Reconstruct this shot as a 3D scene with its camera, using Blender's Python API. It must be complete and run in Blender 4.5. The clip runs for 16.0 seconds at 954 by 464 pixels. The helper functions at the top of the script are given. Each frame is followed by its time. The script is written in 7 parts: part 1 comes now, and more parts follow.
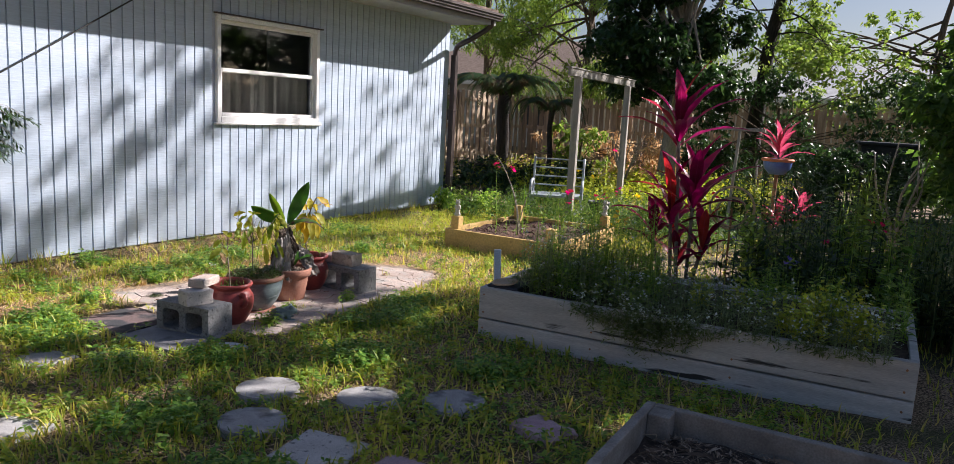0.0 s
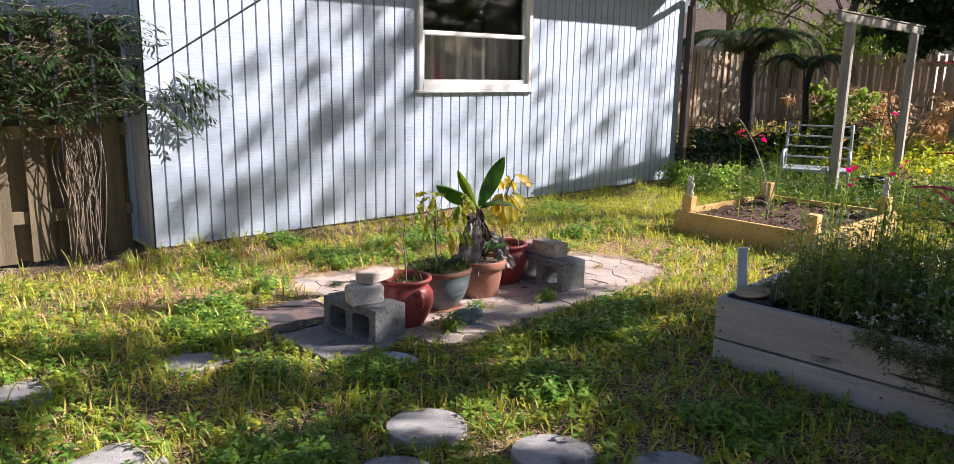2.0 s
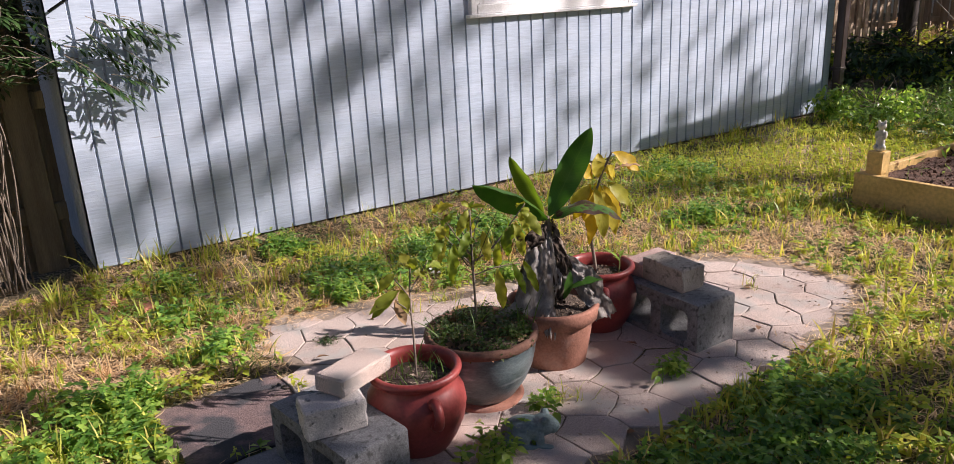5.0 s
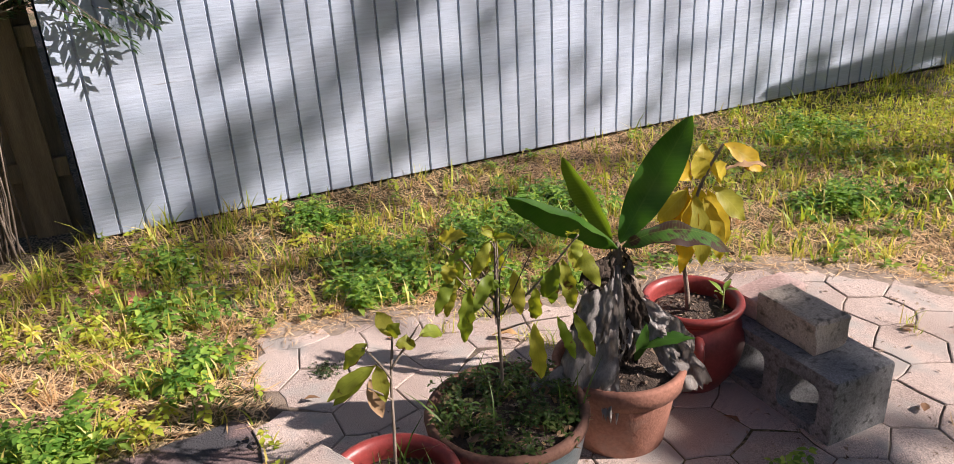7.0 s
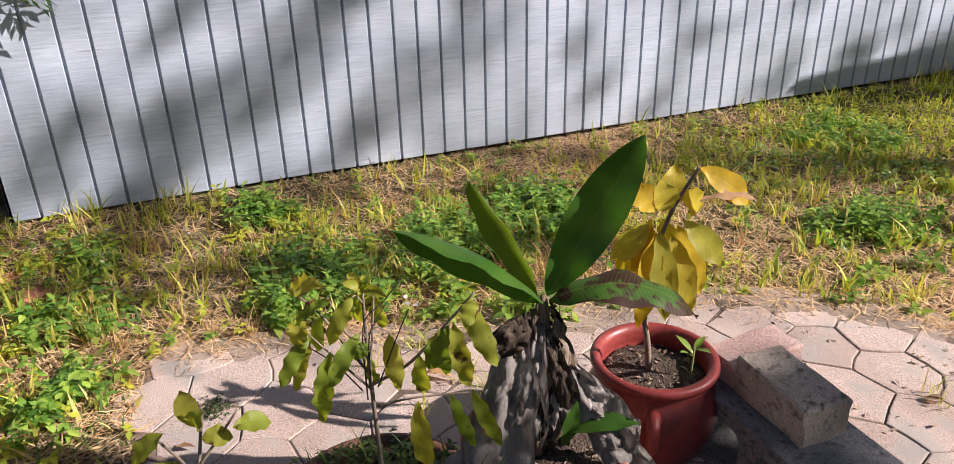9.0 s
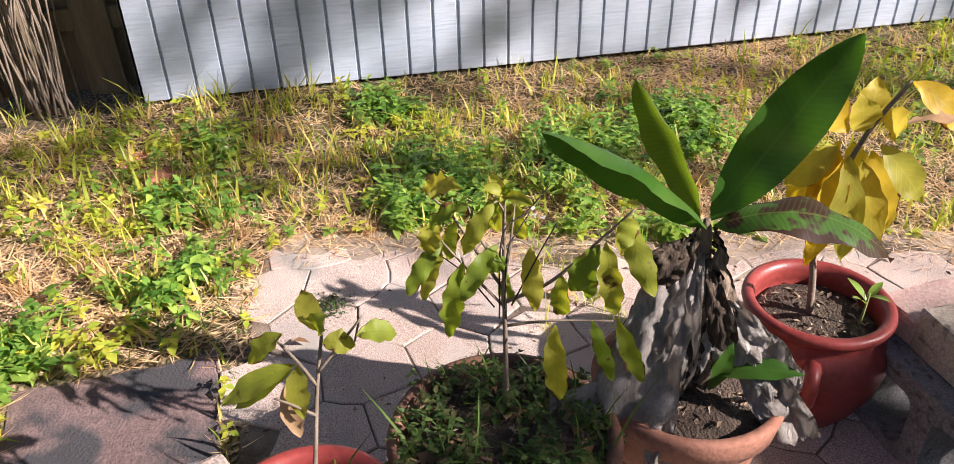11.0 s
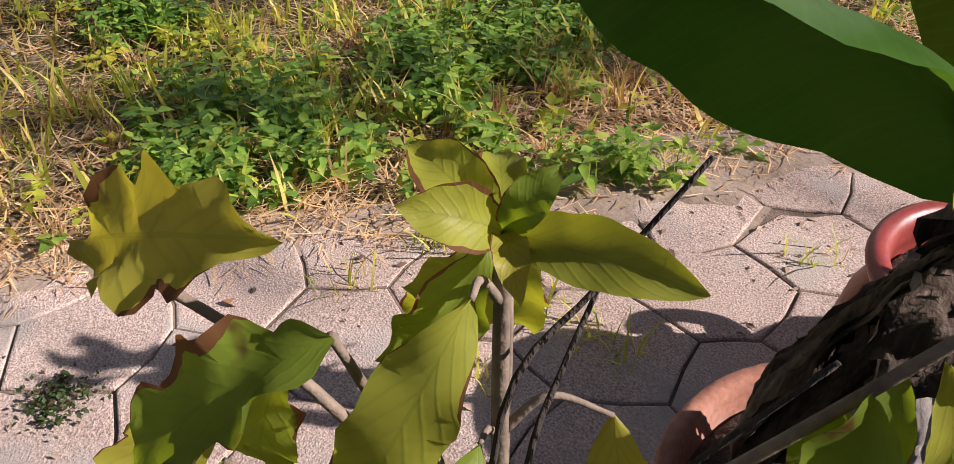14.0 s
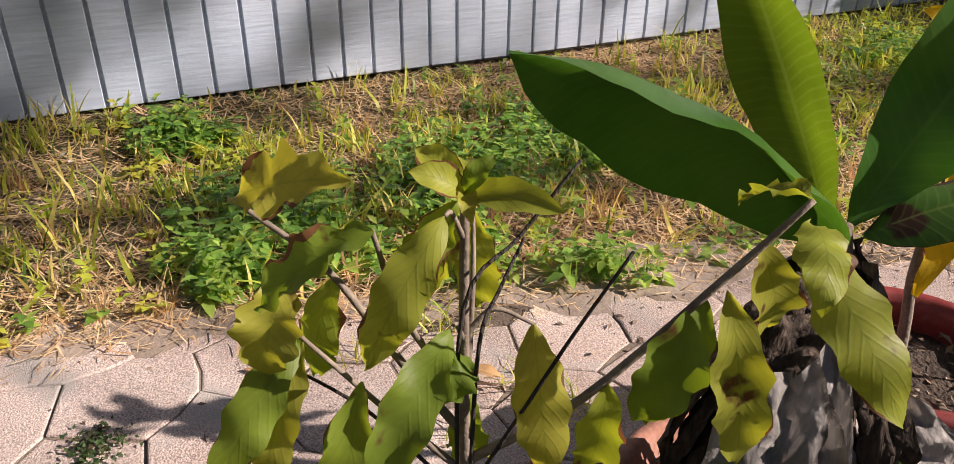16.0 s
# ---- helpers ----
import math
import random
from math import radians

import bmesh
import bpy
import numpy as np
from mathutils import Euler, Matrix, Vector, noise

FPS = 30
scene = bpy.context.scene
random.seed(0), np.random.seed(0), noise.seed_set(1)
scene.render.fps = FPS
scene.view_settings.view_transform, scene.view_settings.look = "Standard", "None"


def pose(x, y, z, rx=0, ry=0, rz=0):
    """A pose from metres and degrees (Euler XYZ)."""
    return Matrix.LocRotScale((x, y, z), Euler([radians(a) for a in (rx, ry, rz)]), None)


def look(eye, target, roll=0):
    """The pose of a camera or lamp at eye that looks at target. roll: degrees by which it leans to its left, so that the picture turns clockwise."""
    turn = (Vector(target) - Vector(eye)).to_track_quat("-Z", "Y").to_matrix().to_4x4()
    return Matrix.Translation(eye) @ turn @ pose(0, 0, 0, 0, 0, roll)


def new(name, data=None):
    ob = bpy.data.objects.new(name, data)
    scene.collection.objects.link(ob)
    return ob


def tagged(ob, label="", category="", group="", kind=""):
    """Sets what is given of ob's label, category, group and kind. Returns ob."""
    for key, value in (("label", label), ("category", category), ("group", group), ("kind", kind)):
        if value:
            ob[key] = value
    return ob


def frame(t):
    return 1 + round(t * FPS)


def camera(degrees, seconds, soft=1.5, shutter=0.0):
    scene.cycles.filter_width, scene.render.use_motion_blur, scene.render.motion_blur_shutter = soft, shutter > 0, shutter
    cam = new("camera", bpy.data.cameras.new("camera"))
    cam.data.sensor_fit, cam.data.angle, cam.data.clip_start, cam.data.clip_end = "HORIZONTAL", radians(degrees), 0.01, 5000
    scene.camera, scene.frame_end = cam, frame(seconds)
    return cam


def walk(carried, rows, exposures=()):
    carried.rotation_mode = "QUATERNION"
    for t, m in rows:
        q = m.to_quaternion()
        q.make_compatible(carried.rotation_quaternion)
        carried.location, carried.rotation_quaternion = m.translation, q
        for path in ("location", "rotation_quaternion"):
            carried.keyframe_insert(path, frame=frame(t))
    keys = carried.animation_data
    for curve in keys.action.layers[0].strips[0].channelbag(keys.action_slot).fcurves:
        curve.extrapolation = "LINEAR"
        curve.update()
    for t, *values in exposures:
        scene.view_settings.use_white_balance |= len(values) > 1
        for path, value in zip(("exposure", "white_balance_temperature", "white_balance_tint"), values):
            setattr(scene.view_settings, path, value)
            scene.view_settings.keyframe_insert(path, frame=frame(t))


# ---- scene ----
cam = camera(64.0, 16.0, 0.55)
PATH = [
    (0, (-0.179, 0.331, 1.364), (-1.183, 2.031, 1.044), 3.1),
    (0.5, (-0.159, 0.392, 1.328), (-1.265, 2.026, 1.001), 0.4),
    (1, (-0.364, 0.55, 1.291), (-1.367, 2.206, 0.792), 0.5),
    (1.5, (-0.617, 0.819, 1.298), (-1.884, 2.314, 0.901), -2.2),
    (2, (-0.717, 1.219, 1.279), (-2.17, 2.529, 0.865), 1.0),
    (2.5, (-0.921, 1.408, 1.251), (-2.439, 2.61, 0.75), 1.6),
    (3, (-1.141, 1.603, 1.247), (-2.563, 2.879, 0.652), -1.4),
    (3.5, (-1.281, 1.917, 1.247), (-2.757, 3.126, 0.648), -0.6),
    (4, (-1.531, 2.104, 1.228), (-3.047, 3.237, 0.582), -0.4),
    (4.5, (-1.857, 2.259, 1.241), (-3.312, 3.487, 0.628), -4.1),
    (5, (-2.053, 2.559, 1.244), (-3.629, 3.631, 0.641), -2.9),
    (5.2, (-2.122, 2.668, 1.25), (-3.748, 3.666, 0.649), -2.0),
    (7.3, (-2.728, 3.219, 1.234), (-4.382, 3.936, 0.369), -4.0),
    (7.5, (-2.781, 3.248, 1.213), (-4.416, 3.941, 0.293), -3.8),
    (8, (-2.943, 3.35, 1.178), (-4.579, 4.109, 0.314), -3.7),
    (8.2, (-2.947, 3.411, 1.181), (-4.589, 4.166, 0.324), -3.4),
    (10.5, (-2.899, 3.719, 1.137), (-4.584, 4.211, 0.178), 0.8),
    (11, (-3.081, 3.583, 1.1), (-4.739, 3.976, 0.053), -1.3),
    (11.5, (-3.19, 3.553, 1.068), (-4.768, 4.009, -0.073), -1.5),
    (12, (-3.321, 3.67, 1.037), (-4.879, 4.059, -0.155), -0.5),
    (12.5, (-3.47, 3.713, 0.981), (-5.004, 4.027, -0.264), -3.1),
    (13, (-3.701, 3.743, 0.854), (-5.162, 4.334, -0.377), -5.2),
    (13.5, (-3.803, 3.745, 0.74), (-5.213, 4.432, -0.501), -2.8),
    (14, (-3.815, 3.747, 0.728), (-5.207, 4.486, -0.503), -0.8),
    (14.5, (-3.776, 3.761, 0.743), (-5.178, 4.437, -0.513), -2.0),
    (15, (-3.723, 3.727, 0.756), (-5.204, 4.415, -0.398), -1.4),
    (15.5, (-3.691, 3.739, 0.755), (-5.255, 4.409, -0.295), -3.1),
    (16, (-3.645, 3.673, 0.763), (-5.208, 4.497, -0.173), 0.6),
]
walk(cam, [(t, look(eye, target, roll)) for t, eye, target, roll in PATH], [(0.0, 1.09, 6000, 20), (0.5, 0.85, 6000, 20), (1.0, 1.24, 6000, 20), (1.5, 1.2, 6050, 21), (2.0, 1.22, 6150, 22), (2.5, 1.30, 6150, 23), (3.5, 1.36, 6200, 24), (4.0, 1.34, 6200, 24), (5.0, 0.82, 6200, 26), (8.0, 1.0, 6400, 25), (10.5, 0.64, 6350, 27), (11.0, 1.24, 6350, 25), (11.5, 1.36, 6350, 25), (12.0, 1.52, 6350, 25), (12.5, 1.40, 6350, 26), (13.0, 0.96, 6450, 27), (14.0, 0.69, 6450, 29), (16.0, 0.80, 6600, 26)])

# ---- light ----
SUN_AZ, SUN_EL = 55.0, 31.0
world = bpy.data.worlds.new("sky")
scene.world = world
world.use_nodes = True
wn = world.node_tree.nodes
sky = wn.new("ShaderNodeTexSky")
sky.sky_type = "NISHITA"
sky.sun_disc = False
sky.dust_density = 1.2
sky.sun_elevation = radians(SUN_EL)
sky.sun_rotation = radians(90 - SUN_AZ)
wn["Background"].inputs["Strength"].default_value = 0.035
world.node_tree.links.new(sky.outputs[0], wn["Background"].inputs[0])
lamp = bpy.data.lights.new("sun", "SUN")
lamp.energy, lamp.angle, lamp.color = 5.0, radians(0.55), (1.0, 0.93, 0.80)
sun = new("sun", lamp)
ce, se = math.cos(radians(SUN_EL)), math.sin(radians(SUN_EL))
SUN_DIR = Vector((ce * math.cos(radians(SUN_AZ)), ce * math.sin(radians(SUN_AZ)), se))
sun.matrix_world = look(SUN_DIR * 30, (0, 0, 0))

# ---- materials ----
rng = np.random.default_rng(7)


def nodes_of(name):
    m = bpy.data.materials.new(name)
    m.use_nodes = True
    nt = m.node_tree
    return m, nt, nt.nodes["Principled BSDF"], nt.links


def ramp(nt, stops):
    r = nt.nodes.new("ShaderNodeValToRGB")
    while len(r.color_ramp.elements) < len(stops):
        r.color_ramp.elements.new(0.5)
    for e, (p, c) in zip(r.color_ramp.elements, stops):
        e.position, e.color = p, (*c, 1)
    return r


def surface(name, a, b, scale=8.0, rough=0.8, bump=0.3, fine=120.0, stretch=(1, 1, 1), c=None, metal=0.0, spec=0.5,
            lo=0.35, hi=0.65, jitter=0.0, depth=0.004, stain=None, grit=(0.78, 1.14)):
    """Two tones mixed by broad noise, a fine grain in tone and relief, and a change from object to object."""
    m, nt, p, ln = nodes_of(name)
    N = nt.nodes.new
    tc = N("ShaderNodeTexCoord")
    mp = N("ShaderNodeMapping")
    mp.inputs["Scale"].default_value = stretch
    ln.new(tc.outputs["Object"], mp.inputs[0])
    n1, n2 = N("ShaderNodeTexNoise"), N("ShaderNodeTexNoise")
    n1.inputs["Scale"].default_value, n1.inputs["Detail"].default_value = scale, 6
    n2.inputs["Scale"].default_value, n2.inputs["Detail"].default_value = fine, 5
    ln.new(mp.outputs[0], n1.inputs["Vector"])
    ln.new(mp.outputs[0], n2.inputs["Vector"])
    stops = [(lo, a), (hi, b)] + ([(min(0.99, hi + 0.12), c)] if c else [])
    r = ramp(nt, stops)
    ln.new(n1.outputs["Fac"], r.inputs[0])
    grain = N("ShaderNodeMapRange")
    grain.inputs["From Min"].default_value, grain.inputs["From Max"].default_value = 0.3, 0.7
    grain.inputs["To Min"].default_value, grain.inputs["To Max"].default_value = grit
    ln.new(n2.outputs["Fac"], grain.inputs["Value"])
    hsv = N("ShaderNodeHueSaturation")
    ln.new(r.outputs[0], hsv.inputs["Color"])
    val = grain.outputs[0]
    if jitter:
        oi = N("ShaderNodeObjectInfo")
        jr = N("ShaderNodeMapRange")
        jr.inputs["To Min"].default_value, jr.inputs["To Max"].default_value = 1 - jitter, 1 + jitter
        ln.new(oi.outputs["Random"], jr.inputs["Value"])
        mu = N("ShaderNodeMath")
        mu.operation = "MULTIPLY"
        ln.new(val, mu.inputs[0])
        ln.new(jr.outputs[0], mu.inputs[1])
        val = mu.outputs[0]
    ln.new(val, hsv.inputs["Value"])
    col = hsv.outputs[0]
    if stain:
        ns = N("ShaderNodeTexNoise")
        ns.inputs["Scale"].default_value, ns.inputs["Detail"].default_value = stain[1], 8
        ln.new(mp.outputs[0], ns.inputs["Vector"])
        rs = ramp(nt, [(stain[2], (0, 0, 0)), (stain[3], (1, 1, 1))])
        ln.new(ns.outputs["Fac"], rs.inputs[0])
        mx = N("ShaderNodeMixRGB")
        ln.new(rs.outputs[0], mx.inputs[0])
        ln.new(col, mx.inputs[1])
        mx.inputs[2].default_value = (*stain[0], 1)
        col = mx.outputs[0]
    ln.new(col, p.inputs["Base Color"])
    bm_ = N("ShaderNodeBump")
    bm_.inputs["Strength"].default_value, bm_.inputs["Distance"].default_value = bump, depth
    ln.new(n2.outputs["Fac"], bm_.inputs["Height"])
    ln.new(bm_.outputs[0], p.inputs["Normal"])
    p.inputs["Roughness"].default_value = rough
    p.inputs["Metallic"].default_value = metal
    p.inputs["Specular IOR Level"].default_value = spec
    return m


def leafy(name, tones, rough=0.45, through_=0.35, spots=None, scale=30.0, by_object=False, veins=None):
    """Leaf: tone from piece to piece, blotches, and light that passes through the blade."""
    m, nt, p, ln = nodes_of(name)
    N = nt.nodes.new
    g = N("ShaderNodeObjectInfo" if by_object else "ShaderNodeNewGeometry")
    k = len(tones)
    r = ramp(nt, [(i / max(1, k - 1), c) for i, c in enumerate(tones)])
    ln.new(g.outputs["Random" if by_object else "Random Per Island"], r.inputs[0])
    tc, n1 = N("ShaderNodeTexCoord"), N("ShaderNodeTexNoise")
    n1.inputs["Scale"].default_value, n1.inputs["Detail"].default_value = scale, 4
    ln.new(tc.outputs["Object"], n1.inputs["Vector"])
    mr = N("ShaderNodeMapRange")
    mr.inputs["From Min"].default_value, mr.inputs["From Max"].default_value = 0.3, 0.7
    mr.inputs["To Min"].default_value, mr.inputs["To Max"].default_value = 0.75, 1.2
    ln.new(n1.outputs["Fac"], mr.inputs["Value"])
    h = N("ShaderNodeHueSaturation")
    ln.new(r.outputs[0], h.inputs["Color"])
    ln.new(mr.outputs[0], h.inputs["Value"])
    col = h.outputs[0]
    if spots:
        n2 = N("ShaderNodeTexNoise")
        n2.inputs["Scale"].default_value, n2.inputs["Detail"].default_value = spots[1], 3
        ln.new(tc.outputs["Object"], n2.inputs["Vector"])
        rs = ramp(nt, [(spots[2], (0, 0, 0)), (spots[3], (1, 1, 1))])
        ln.new(n2.outputs["Fac"], rs.inputs[0])
        mx = N("ShaderNodeMixRGB")
        ln.new(rs.outputs[0], mx.inputs[0])
        ln.new(col, mx.inputs[1])
        mx.inputs[2].default_value = (*spots[0], 1)
        col = mx.outputs[0]
    if veins:
        # pale midrib and side veins from the blade's own coordinates; browned edge where asked
        uv, sep = N("ShaderNodeUVMap"), N("ShaderNodeSeparateXYZ")
        ln.new(uv.outputs[0], sep.inputs[0])

        def calc(op, a, b=None):
            q = N("ShaderNodeMath")
            q.operation = op
            for i, w in enumerate((a, b)):
                if w is None:
                    continue
                if isinstance(w, (int, float)):
                    q.inputs[i].default_value = w
                else:
                    ln.new(w, q.inputs[i])
            return q.outputs[0]

        across = calc("ABSOLUTE", calc("SUBTRACT", sep.outputs[0], 0.5))
        rib = calc("LESS_THAN", across, 0.022)
        phase = calc("ADD", calc("MULTIPLY", sep.outputs[1], veins[0]), calc("MULTIPLY", across, -veins[1]))
        line = calc("POWER", calc("ABSOLUTE", calc("SINE", calc("MULTIPLY", phase, 3.14159))), 14.0)
        fac = calc("MULTIPLY", calc("MAXIMUM", rib, calc("MULTIPLY", line, 0.55)), veins[2])
        vm = N("ShaderNodeMixRGB")
        ln.new(fac, vm.inputs[0])
        ln.new(col, vm.inputs[1])
        vm.inputs[2].default_value = (*veins[3], 1)
        col = vm.outputs[0]
        if len(veins) > 4:
            edge = calc("ADD", calc("MULTIPLY", across, 1.6), calc("MULTIPLY", n1.outputs["Fac"], 1.3))
            em = N("ShaderNodeMixRGB")
            ln.new(calc("GREATER_THAN", edge, veins[4]), em.inputs[0])
            ln.new(col, em.inputs[1])
            em.inputs[2].default_value = (*veins[5], 1)
            col = em.outputs[0]
        bv = N("ShaderNodeBump")
        bv.inputs["Strength"].default_value, bv.inputs["Distance"].default_value = 0.07 if veins[0] > 20 else 0.12, 0.001
        ln.new(line, bv.inputs["Height"])
        ln.new(bv.outputs[0], p.inputs["Normal"])
    ln.new(col, p.inputs["Base Color"])
    p.inputs["Roughness"].default_value = rough
    p.inputs["Specular IOR Level"].default_value = 0.32
    t = N("ShaderNodeBsdfTranslucent")
    warm = N("ShaderNodeHueSaturation")
    warm.inputs["Hue"].default_value = 0.485
    warm.inputs["Saturation"].default_value, warm.inputs["Value"].default_value = 1.1, 1.7
    ln.new(col, warm.inputs["Color"])
    ln.new(warm.outputs[0], t.inputs["Color"])
    mix = N("ShaderNodeMixShader")
    mix.inputs[0].default_value = through_
    ln.new(p.outputs[0], mix.inputs[1])
    ln.new(t.outputs[0], mix.inputs[2])
    ln.new(mix.outputs[0], nt.nodes["Material Output"].inputs["Surface"])
    return m


M_siding = surface("painted_siding", (0.405, 0.485, 0.59), (0.475, 0.55, 0.65), 2.2, 0.6, 0.6, 34, (1, 0.22, 3.2), jitter=0.03, depth=0.003, stain=((0.32, 0.34, 0.38), 17, 0.70, 0.76), grit=(0.88, 1.07))
M_groove = surface("groove_board", (0.40, 0.44, 0.52), (0.48, 0.52, 0.60), 5, 0.85)
M_trimw = surface("white_vinyl", (0.78, 0.78, 0.78), (0.84, 0.84, 0.83), 3, 0.45, 0.08, stain=((0.5, 0.49, 0.46), 14, 0.62, 0.8))
M_soffit = surface("grey_soffit", (0.34, 0.34, 0.35), (0.42, 0.42, 0.42), 3, 0.7, 0.2)
M_brown = surface("brown_gutter_paint", (0.035, 0.022, 0.02), (0.06, 0.04, 0.036), 4, 0.4, 0.1)
M_shingle = surface("brown_shingle", (0.16, 0.11, 0.085), (0.27, 0.20, 0.16), 12, 0.95, 0.6, 60)
M_roofpale = surface("pale_roof", (0.40, 0.41, 0.43), (0.52, 0.53, 0.55), 3, 0.8, 0.3, 60)
M_stucco = surface("cream_stucco", (0.55, 0.52, 0.45), (0.66, 0.62, 0.55), 2, 0.9, 0.4, 80)
# Near-black colour stands in for the lack of light indoors.
M_unlit = surface("unlit_room_black", (0.03, 0.03, 0.032), (0.05, 0.05, 0.05), 3, 0.9, 0.1)
M_curtain = surface("grey_curtain", (0.24, 0.23, 0.215), (0.34, 0.325, 0.30), 3, 0.9, 0.2, 200, (1, 6, 0.4))
M_fence = surface("weathered_fence_wood", (0.34, 0.25, 0.17), (0.50, 0.39, 0.28), 3, 0.9, 0.6, 60, (6, 6, 0.5), jitter=0.18)
# Old fence wood darkened so its colour carries the shade on this side.
M_fenceshade = surface("shade_toned_fence_wood", (0.15, 0.12, 0.075), (0.27, 0.215, 0.135), 3, 0.9, 0.6, 60, (6, 6, 0.5), jitter=0.2)
M_grey_wood = surface("grey_weathered_wood", (0.27, 0.25, 0.22), (0.42, 0.39, 0.35), 3, 0.9, 0.6, 70, (6, 6, 0.4), jitter=0.1)
M_plank = surface("pale_weathered_plank", (0.46, 0.45, 0.42), (0.64, 0.625, 0.58), 3, 0.85, 0.5, 50, (0.5, 6, 6), jitter=0.08, stain=((0.05, 0.046, 0.042), 2.6, 0.62, 0.655))
M_bedwood = surface("dark_bed_wood", (0.22, 0.20, 0.175), (0.36, 0.335, 0.295), 4, 0.88, 0.5, 60, (2, 2, 2), jitter=0.1)
M_pine = surface("yellow_pine", (0.56, 0.36, 0.11), (0.70, 0.48, 0.18), 4, 0.7, 0.3, 50, (1, 1, 1), jitter=0.06, stain=((0.30, 0.16, 0.05), 11, 0.66, 0.72))
M_block = surface("concrete_block", (0.185, 0.19, 0.195), (0.30, 0.305, 0.305), 9, 0.95, 0.5, 240, jitter=0.04, depth=0.003, stain=((0.09, 0.093, 0.09), 55, 0.54, 0.68), grit=(0.6, 1.25))
M_brick_tan = surface("tan_concrete_brick", (0.42, 0.36, 0.29), (0.55, 0.49, 0.41), 8, 0.95, 0.5, 240, jitter=0.04, depth=0.003, stain=((0.14, 0.125, 0.10), 40, 0.55, 0.68), grit=(0.65, 1.2))
M_brick_pale = surface("pale_concrete_brick", (0.52, 0.48, 0.44), (0.64, 0.60, 0.56), 8, 0.95, 0.45, 240, jitter=0.04, depth=0.003, stain=((0.14, 0.14, 0.13), 45, 0.58, 0.70), grit=(0.7, 1.18))
M_brick_pink = surface("pink_concrete_brick", (0.50, 0.33, 0.28), (0.62, 0.46, 0.41), 8, 0.95, 0.6, 150, depth=0.005)
M_redbrick = surface("broken_red_brick", (0.38, 0.15, 0.08), (0.52, 0.24, 0.15), 8, 0.95, 0.6, 120)
M_paver = surface("pinkish_paver", (0.46, 0.36, 0.305), (0.60, 0.50, 0.44), 3.5, 0.95, 0.6, 330, jitter=0.10, depth=0.004, c=(0.50, 0.465, 0.43), stain=((0.40, 0.37, 0.335), 7, 0.52, 0.66), grit=(0.42, 1.38))
M_slab_red = surface("dull_red_slab", (0.14, 0.095, 0.09), (0.25, 0.175, 0.165), 5, 0.95, 0.8, 180, stain=((0.05, 0.05, 0.055), 6, 0.45, 0.56), grit=(0.65, 1.25))
M_slab_grey = surface("grey_slab", (0.22, 0.215, 0.225), (0.33, 0.32, 0.33), 5, 0.95, 0.8, 180, stain=((0.14, 0.14, 0.15), 9, 0.52, 0.68))
M_stone = surface("stepping_stone_concrete", (0.34, 0.33, 0.325), (0.47, 0.46, 0.45), 6, 0.95, 0.7, 160, jitter=0.08, stain=((0.12, 0.115, 0.11), 8, 0.52, 0.68))
M_stone_pink = surface("pink_stone", (0.46, 0.30, 0.33), (0.60, 0.44, 0.45), 7, 0.95, 0.7, 160, jitter=0.05)
M_lime = surface("white_powder", (0.55, 0.58, 0.62), (0.70, 0.72, 0.74), 12, 1, 0.8, 150)
M_potred = surface("red_glazed_clay", (0.235, 0.038, 0.034), (0.32, 0.06, 0.05), 5, 0.42, 0.15, 90, stain=((0.45, 0.24, 0.20), 9, 0.66, 0.85))
M_potgreen = surface("grey_green_glaze", (0.07, 0.10, 0.11), (0.16, 0.20, 0.205), 6, 0.35, 0.3, 70, (1, 1, 2.5), stain=((0.40, 0.43, 0.44), 9, 0.56, 0.72))
M_terra = surface("terracotta", (0.29, 0.125, 0.08), (0.40, 0.19, 0.13), 5, 0.88, 0.3, 120, stain=((0.50, 0.38, 0.32), 7, 0.58, 0.8))
M_soil = surface("potting_soil", (0.055, 0.04, 0.03), (0.13, 0.095, 0.07), 30, 1, 1.0, 200, depth=0.01, c=(0.24, 0.19, 0.14))
M_soilbed = surface("reddish_bed_soil", (0.07, 0.038, 0.027), (0.17, 0.095, 0.065), 14, 1, 1.0, 90, depth=0.02)
M_mulch = surface("dark_mulch", (0.05, 0.038, 0.03), (0.12, 0.092, 0.072), 25, 1, 1.0, 150, depth=0.012)
M_chip = leafy("wood_chips", [(0.10, 0.07, 0.05), (0.20, 0.145, 0.10), (0.36, 0.27, 0.19), (0.48, 0.38, 0.28)], 0.9, 0.05)
M_frog = surface("grey_green_stone", (0.12, 0.175, 0.175), (0.20, 0.27, 0.26), 14, 0.7, 0.6, 140)
M_statue = surface("white_plaster", (0.55, 0.53, 0.48), (0.68, 0.66, 0.6), 14, 0.8, 0.3, 140)
M_metal = surface("grey_painted_metal", (0.30, 0.34, 0.37), (0.42, 0.46, 0.49), 5, 0.5, 0.2)
M_rust = surface("rusty_iron", (0.24, 0.12, 0.06), (0.40, 0.20, 0.09), 9, 0.8, 0.5)
M_tan = surface("faded_tan_plastic", (0.46, 0.34, 0.22), (0.56, 0.44, 0.30), 6, 0.7, 0.2)
M_black = surface("black_plastic", (0.016, 0.017, 0.02), (0.035, 0.036, 0.04), 4, 0.5, 0.15)
